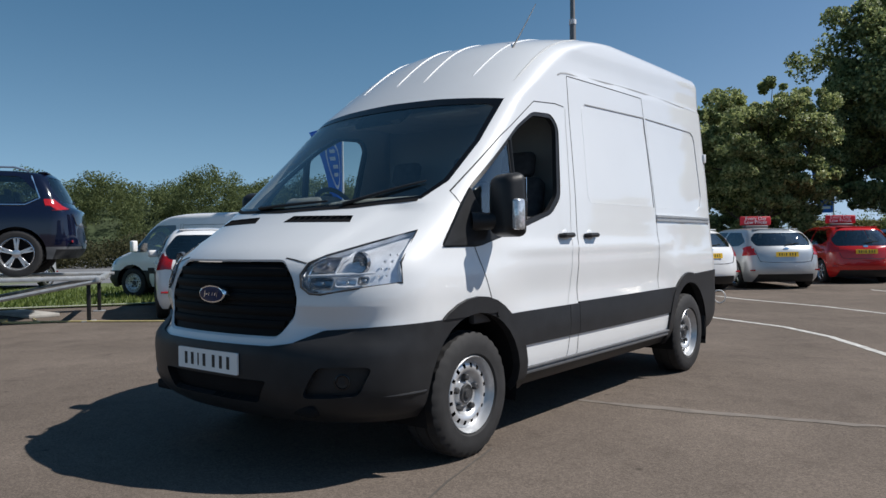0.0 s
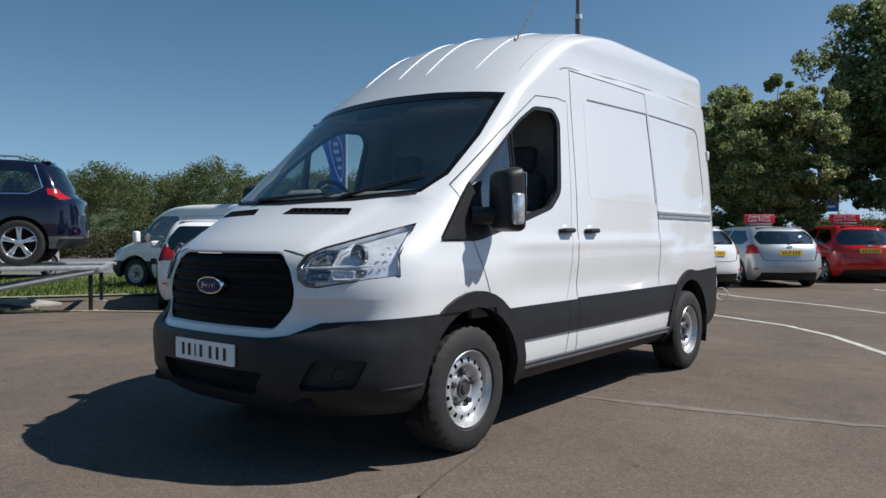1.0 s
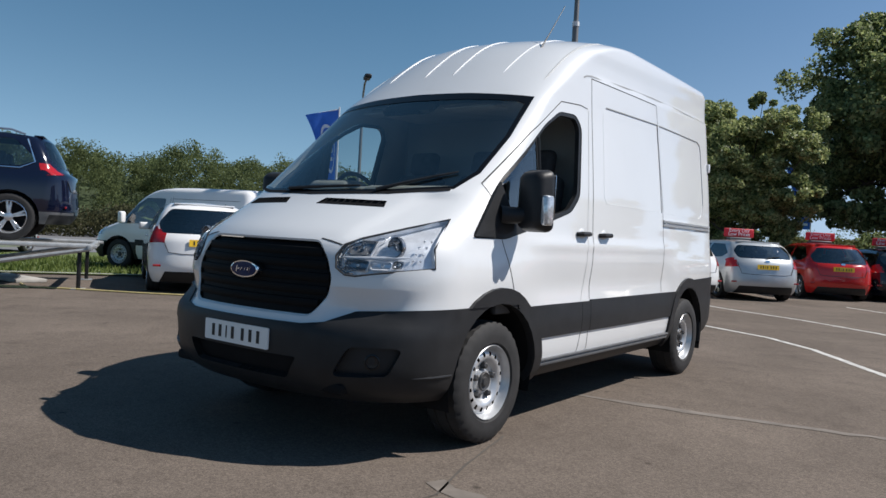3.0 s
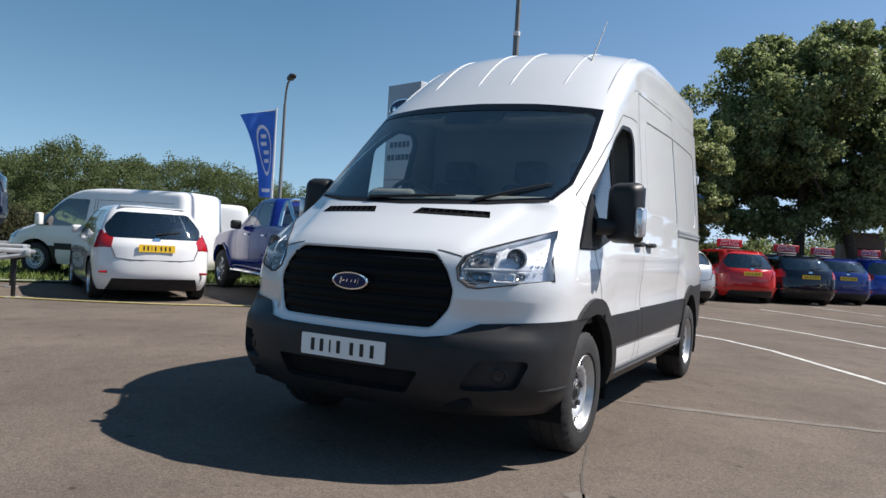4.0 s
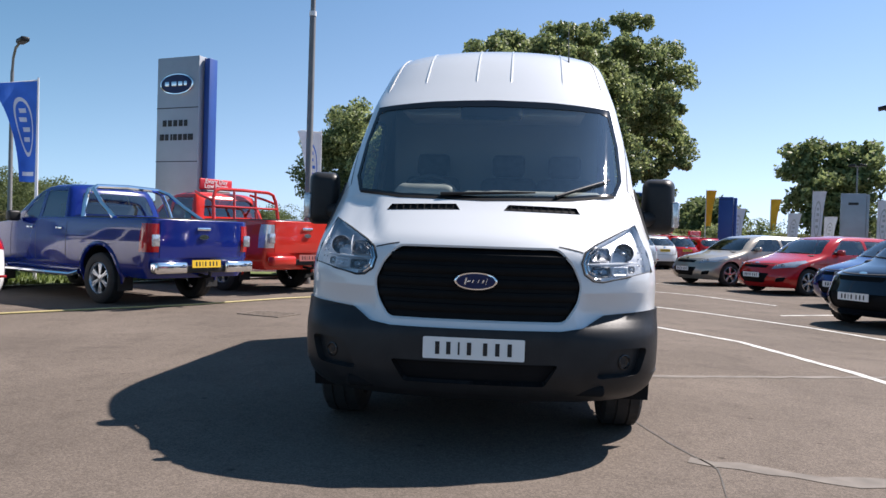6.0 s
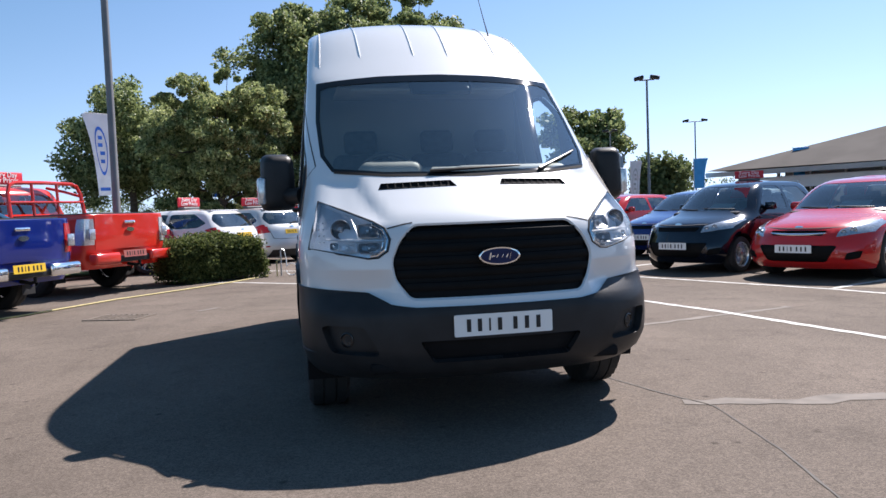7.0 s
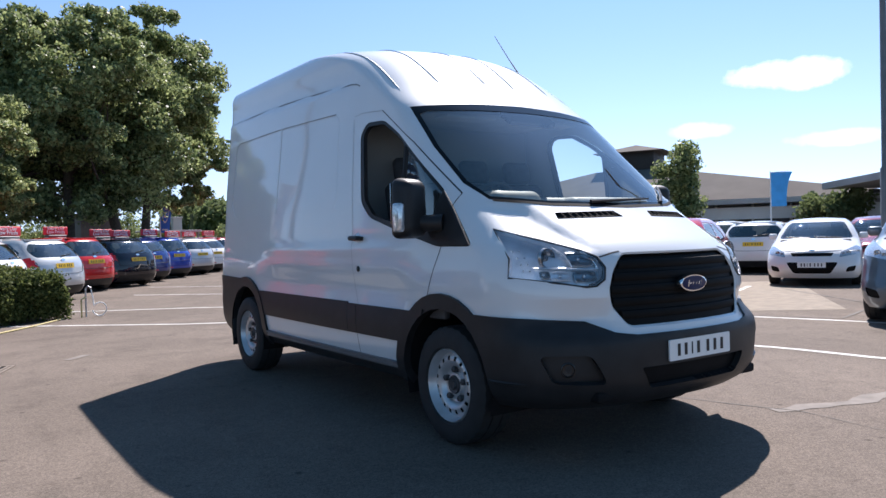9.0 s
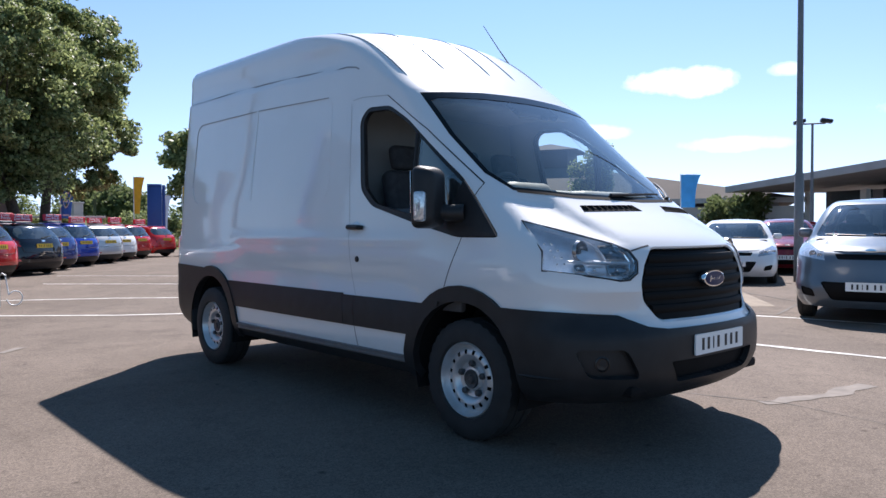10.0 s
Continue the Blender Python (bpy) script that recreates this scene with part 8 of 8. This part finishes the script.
for x, y, z0, z1 in ((30.0, 22.0, 2.6, 4.4), (25.0, 13.9, 2.1, 3.5), (22.1, 34.9, 1.9, 3.6), (26.6, 32.2, 2.0, 3.9)):
    flag(x, y, z0, z1, 0.62, M_FLAGC, None, "light blue banner by the showroom", radians(130), 0.1, 0.95)


def totem(x, y, w, d, h, yaw, face, side, label, seams, oval=None, bars=()):
    root = empty("totem_sign", Matrix.Translation((x, y, 0)) @ Matrix.Rotation(yaw, 4, "Z"), label=label, category="sign", group="totem signs")
    part("panel_core", box(0, 0, h / 2, w, d, h, 0.01), face, root, "grey panelled face")
    part("edge_blade", box(w / 2 + 0.10, d * 0.35, h / 2 - 0.02, 0.16, d * 0.8, h - 0.04, 0.01), side, root, "blue edge blade")
    for z in seams:
        part("panel_seam", box(0, -d / 2 - 0.001, z, w, 0.008, 0.02), M_SEAM, root)
    if oval:
        el = [(0.40 * w * math.cos(a), 0.17 * w * 1.15 * math.sin(a)) for a in [2 * math.pi * q / 32 for q in range(32)]]
        mb = Matrix.Translation((0, -d / 2, oval)) @ Matrix.Rotation(radians(90), 4, "X")
        part("oval_rim", prism(el, 0, 0.05, mb, 0.01), M_CHROME, root, "silver oval rim")
        part("oval_face", prism([(a * 0.92, b * 0.9) for a, b in el], 0, 0.056, mb, 0.006), M_BADGE, root, "blue oval face")
        for q, wd in ((-0.22, 0.10), (-0.05, 0.12), (0.10, 0.10), (0.22, 0.07)):
            part("oval_stroke", box(q * w, 0, 0.06, wd * w, 0.09 * w, 0.01, 0.003, mb), M_SILVERBAR, root, "silver stroke")
    for z, x0, wd in bars:
        part("letter_bar", box(x0 * w, -d / 2 - 0.006, z, wd * w, 0.012, 0.15, 0.003), M_BARS, root, "dark bar in place of lettering")
    return root


M_TOTEM = mat("silver_grey_panel", (0.36, 0.38, 0.40), rough=0.4, metal=0.4, vary=0.06, scale=2)
M_TOTEMB = mat("blue_panel", (0.02, 0.07, 0.28), rough=0.4, vary=0.06, scale=2)
totem(-8.05, 12.75, 1.28, 0.35, 5.28, radians(-17), M_TOTEM, M_TOTEMB, "tall silver totem sign with a blue oval", (4.05, 2.75, 1.5), 4.62, ((3.68, -0.30, 0.09), (3.68, -0.17, 0.09), (3.68, -0.04, 0.09), (3.68, 0.09, 0.09), (3.68, 0.21, 0.08), (3.34, -0.36, 0.10), (3.34, -0.24, 0.08), (3.34, -0.13, 0.04), (3.34, -0.04, 0.09), (3.34, 0.08, 0.09), (3.34, 0.20, 0.09), (3.34, 0.33, 0.12)))
totem(11.75, 38.2, 0.75, 0.4, 3.75, radians(-20), M_TOTEMB, M_TOTEMB, "dark navy totem sign", (3.6,))
totem(19.7, 41.0, 1.3, 0.4, 4.3, radians(-20), M_TOTEM, M_TOTEM, "plain grey totem sign with a chevron", (1.5,), None, ((3.7, 0, 0.4),))

# ---- roof price boards ----
M_BOARD = mat("red_board", (0.58, 0.02, 0.035), rough=0.5, vary=0.06, scale=6)
M_LETTER = mat("white_lettering", (0.85, 0.85, 0.85), rough=0.5)


def price_board(car, style, turned=0.0, y_at=None, size=1.15):
    p = STYLES[style] if style else None
    H = p["H"] if p else 1.80
    y = y_at if y_at is not None else (p["roof_f"] + p["roof_r"]) / 2 - 0.1
    m = car.matrix_basis @ Matrix.Translation((0, y, H)) @ Matrix.Rotation(turned, 4, "Z") @ Matrix.Scale(size, 4)
    root = empty("price_board", m, label="red roof price board with white lettering", category="sign", group="price boards")
    part("board", box(0, 0, 0.15, 0.68, 0.03, 0.19, 0.02, None, 3), M_BOARD, root, "red board")
    part("board_foot", box(0, 0, 0.025, 0.50, 0.16, 0.05, 0.02, None, 3), M_STEP, root, "grey magnetic foot")
    for sgn in (1, -1):
        for k, (txt, z) in enumerate((("Every Day", 0.165), ("Low Prices", 0.085))):
            cu = bpy.data.curves.new("lettering", "FONT")
            cu.body, cu.size, cu.align_x, cu.extrude = txt, 0.112, "CENTER", 0.002
            cu.materials.append(M_LETTER)
            ob = new("lettering", cu)
            ob.parent = root
            ob.matrix_basis = Matrix.Translation((0, -0.018 * sgn, z)) @ (Matrix() if sgn > 0 else Matrix.Rotation(math.pi, 4, "Z")) @ Matrix.Rotation(radians(90), 4, "X")
            ob["label"] = "white words"
    return root


for k, (st, m_, lb, xy) in enumerate(ROW):
    price_board(row_cars[k], st, math.pi)
price_board(facing_cars[1], "mini", radians(40), None, 0.72)
price_board(red_pickup, None, math.pi, 2.75)

# ---- showroom with the lantern roof ----
M_ROOF = mat("roof_sheet", (0.14, 0.128, 0.118), spec=0.08, rough=0.95, vary=0.12, scale=0.6)
M_FASCIA = mat("pale_fascia", (0.42, 0.41, 0.40), rough=0.6, vary=0.08, scale=1)
M_WALL = mat("grey_cladding", (0.30, 0.30, 0.31), rough=0.6, vary=0.1, scale=1)
M_SHOPGLASS = mat("shop_glass", (0.05, 0.06, 0.07), rough=0.05, coat=1.0, vary=0.1)
M_LANTERN = mat("dark_brown_cladding", (0.03, 0.026, 0.023), rough=0.6, vary=0.2, scale=2)
M_KIOSK = mat("grey_brown_cladding", (0.17, 0.15, 0.135), rough=0.75, vary=0.12, scale=2)
M_CANOPY = mat("grey_canopy_sheet", (0.38, 0.38, 0.38), rough=0.7, vary=0.1, scale=1)
M_WHITEWALL = mat("white_render", (0.70, 0.70, 0.69), rough=0.7, vary=0.06, scale=1)
hall = empty("showroom", Matrix.Translation((30.4, 26.85, 0)) @ Matrix.Rotation(math.atan2(-0.9, 0.44) , 4, "Z"), label="low showroom with wide roof and central lantern", category="building")
# local x along the front, -y towards the lot
part("clad_wall", box(3, 4.0, 1.32, 21, 8, 2.64), M_WALL, hall, "grey clad walls")
part("white_band", box(3, -2.6, 2.02, 22.6, 0.16, 0.62), M_WHITEWALL, hall, "white sign band")
for k in range(12):
    part("shop_window", box(-6.9 + 1.9 * k, -0.03, 1.1, 1.75, 0.10, 1.9), M_SHOPGLASS, hall, "dark shop window")
    part("mullion", box(-7.85 + 1.9 * k, -0.06, 1.3, 0.12, 0.2, 2.6), M_WHITEWALL, hall)
bm = bmesh.new()
rv = [bm.verts.new(p) for p in ((-10.5, -3.2, 2.85), (14.6, -3.2, 2.72), (14.6, 12, 2.72), (-10.5, 12, 2.85), (-2.0, 2.0, 5.0), (2.0, 2.0, 5.0), (2.0, 6.0, 5.0), (-2.0, 6.0, 5.0))]
for f in ((0, 1, 5, 4), (1, 2, 6, 5), (2, 3, 7, 6), (3, 0, 4, 7), (4, 5, 6, 7), (3, 2, 1, 0)):
    bm.faces.new([rv[q] for q in f])
part("roof", bm, M_ROOF, hall, "grey sheet roof with wide eaves", smooth=False)
part("eaves_fascia", box(2.05, -3.26, 2.62, 25.1, 0.12, 0.26), M_FASCIA, hall, "pale fascia")
part("lantern", box(0, 4.0, 5.55, 2.9, 2.9, 1.3, 0.02), M_LANTERN, hall, "dark glazed lantern")
bm = bmesh.new()
rv = [bm.verts.new(p) for p in ((-2.2, 1.8, 6.15), (2.2, 1.8, 6.15), (2.2, 6.2, 6.15), (-2.2, 6.2, 6.15), (0, 4, 6.75))]
for f in ((0, 1, 4), (1, 2, 4), (2, 3, 4), (3, 0, 4), (3, 2, 1, 0)):
    bm.faces.new([rv[q] for q in f])
part("lantern_roof", bm, M_ROOF, hall, "low pyramid roof", smooth=False)

wing = empty("canopy_building", Matrix.Translation((32.3, 8.2, 0)) @ Matrix.Rotation(radians(-108), 4, "Z"), label="flat-roofed wing with a deep overhanging canopy", category="building")
part("clad_wall", box(3.0, 4.5, 1.5, 12, 6, 3.0), M_WALL, wing, "grey clad walls")
bm = bmesh.new()
rv = [bm.verts.new(p) for p in ((-6, -3.4, 3.25), (10, -3.4, 4.45), (10, 9, 4.6), (-6, 9, 3.45), (-6, -3.4, 2.95), (10, -3.4, 4.1), (10, 9, 4.3), (-6, 9, 3.15))]
for f in ((0, 1, 2, 3), (7, 6, 5, 4), (0, 4, 5, 1), (1, 5, 6, 2), (2, 6, 7, 3), (3, 7, 4, 0)):
    bm.faces.new([rv[q] for q in f])
part("canopy_roof", bm, M_CANOPY, wing, "wide grey canopy roof", smooth=False)
for x in (-4.5, -1.5, 1.5, 4.5, 7.5):
    part("column", box(x, 0.6, 1.5, 0.3, 0.3, 3.0 if x < 0 else 3.5), M_WHITEWALL, wing, "white column")
    part("shop_window", box(x + 1.5, 1.44, 1.7, 2.4, 0.1, 2.6), M_SHOPGLASS, wing, "dark shop window")

# grass bank behind the row, with shrubs, a kiosk and a low shelter
def bank_line(x):
    return 34.2 + 0.42 * x + 0.010 * x * x


bank = bmesh.new()
prev = None
for k in range(73):
    x = -4 + 0.42 * k
    h = 1.75 + 0.12 * math.sin(0.7 * x) + 0.08 * math.sin(1.9 * x + 1)
    q = [bank.verts.new((x - 0.4 * d, bank_line(x) + 0.9 * d, z)) for d, z in ((0.0, 0.0), (1.2, h * 0.45), (2.6, h * 0.9), (4.0, h), (9.0, h * 0.9), (14.0, 0.0))]
    if prev:
        for j in range(5):
            bank.faces.new((prev[j], q[j], q[j + 1], prev[j + 1]))
    prev = q
thing("grass_bank", bank, M_GRASS, "sunlit olive grass bank behind the car row", "bank", kind="structure")
rng = np.random.default_rng(31)
cs = []
for k in range(1500):
    x, d = rng.uniform(-4, 25), rng.uniform(0.2, 4.6)
    cs.append((x - 0.4 * d, bank_line(x) + 0.9 * d, 1.75 * min(1.0, d / 3.1) + 0.05))
tufts = new("bank_grass", leaves_mesh("bank_grass", cs, 0.34, 26, 0.17, M_BANKGRASS, rng, 0.55))
tagged(tufts, "long dry olive grass on the bank", "grass", "", "stuff")
cs = []
for x, y, r, top in ((4.9, 40.0, 1.3, 3.5), (5.6, 40.6, 0.9, 2.9), (0.9, 37.5, 1.6, 2.9), (-1.2, 37.0, 1.5, 2.6), (2.6, 38.6, 1.0, 2.5), (13.0, 44.0, 1.4, 2.7), (16.0, 47.0, 1.8, 3.0)):
    for k in range(int(34 * r)):
        u = rng.normal(size=3)
        u *= rng.random() ** 0.4 / np.linalg.norm(u)
        cs.append((x + u[0] * r, y + u[1] * r, max(1.2, top - 1.1 + u[2] * 1.0)))
shrubs = new("bank_shrubs", leaves_mesh("bank_shrubs", cs, 0.34, 60, 0.13, M_LEAF, rng, 0.9))
tagged(shrubs, "dark leafy shrubs along the top of the bank", "shrubs", "", "stuff")
kiosk = empty("kiosk", Matrix.Translation((3.03, 34.6, 0)) @ Matrix.Rotation(radians(12), 4, "Z"), label="small grey-brown flat-roofed kiosk under the trees", category="kiosk")
part("kiosk_wall", box(0, 0, 1.3, 1.75, 1.3, 2.6, 0.01), M_KIOSK, kiosk, "grey-brown clad wall")
part("kiosk_roof", box(0, 0, 2.66, 1.95, 1.5, 0.12, 0.02), M_ROOF, kiosk, "flat dark roof")
kiosk_door = part("kiosk_door", box(0.2, -0.66, 1.02, 0.85, 0.04, 2.0, 0.01), M_LANTERN, kiosk, "dark steel door")
part("handle", box(-0.13, -0.69, 1.05, 0.03, 0.03, 0.12, 0.008), M_STEEL, kiosk_door, "small steel handle")
low = empty("shelter", Matrix.Translation((6.6, 35.4, 0)) @ Matrix.Rotation(radians(10), 4, "Z"), label="low flat-roofed shelter on dark posts", category="shelter")
part("shelter_roof", box(0, 0, 1.85, 2.7, 1.8, 0.10, 0.02), M_FASCIA, low, "flat pale roof")
for x in (-1.2, 0.0, 1.2):
    part("shelter_post", box(x, -0.75, 0.9, 0.09, 0.09, 1.8), M_POLE, low)
part("corner_post", box(1.3, 0.1, 1.38, 0.12, 0.12, 2.76, 0.01), M_HILL, low, "tall dark green corner post")
pillar = empty("gate_pillar", Matrix.Translation((7.45, 37.1, 0)), label="square pale grey concrete pillar by the shelter", category="pillar")
part("shaft", box(0, 0, 1.28, 0.46, 0.46, 2.56, 0.02), M_FASCIA, pillar)
part("cap", box(0, 0, 2.60, 0.54, 0.54, 0.08, 0.015), M_FASCIA, pillar)
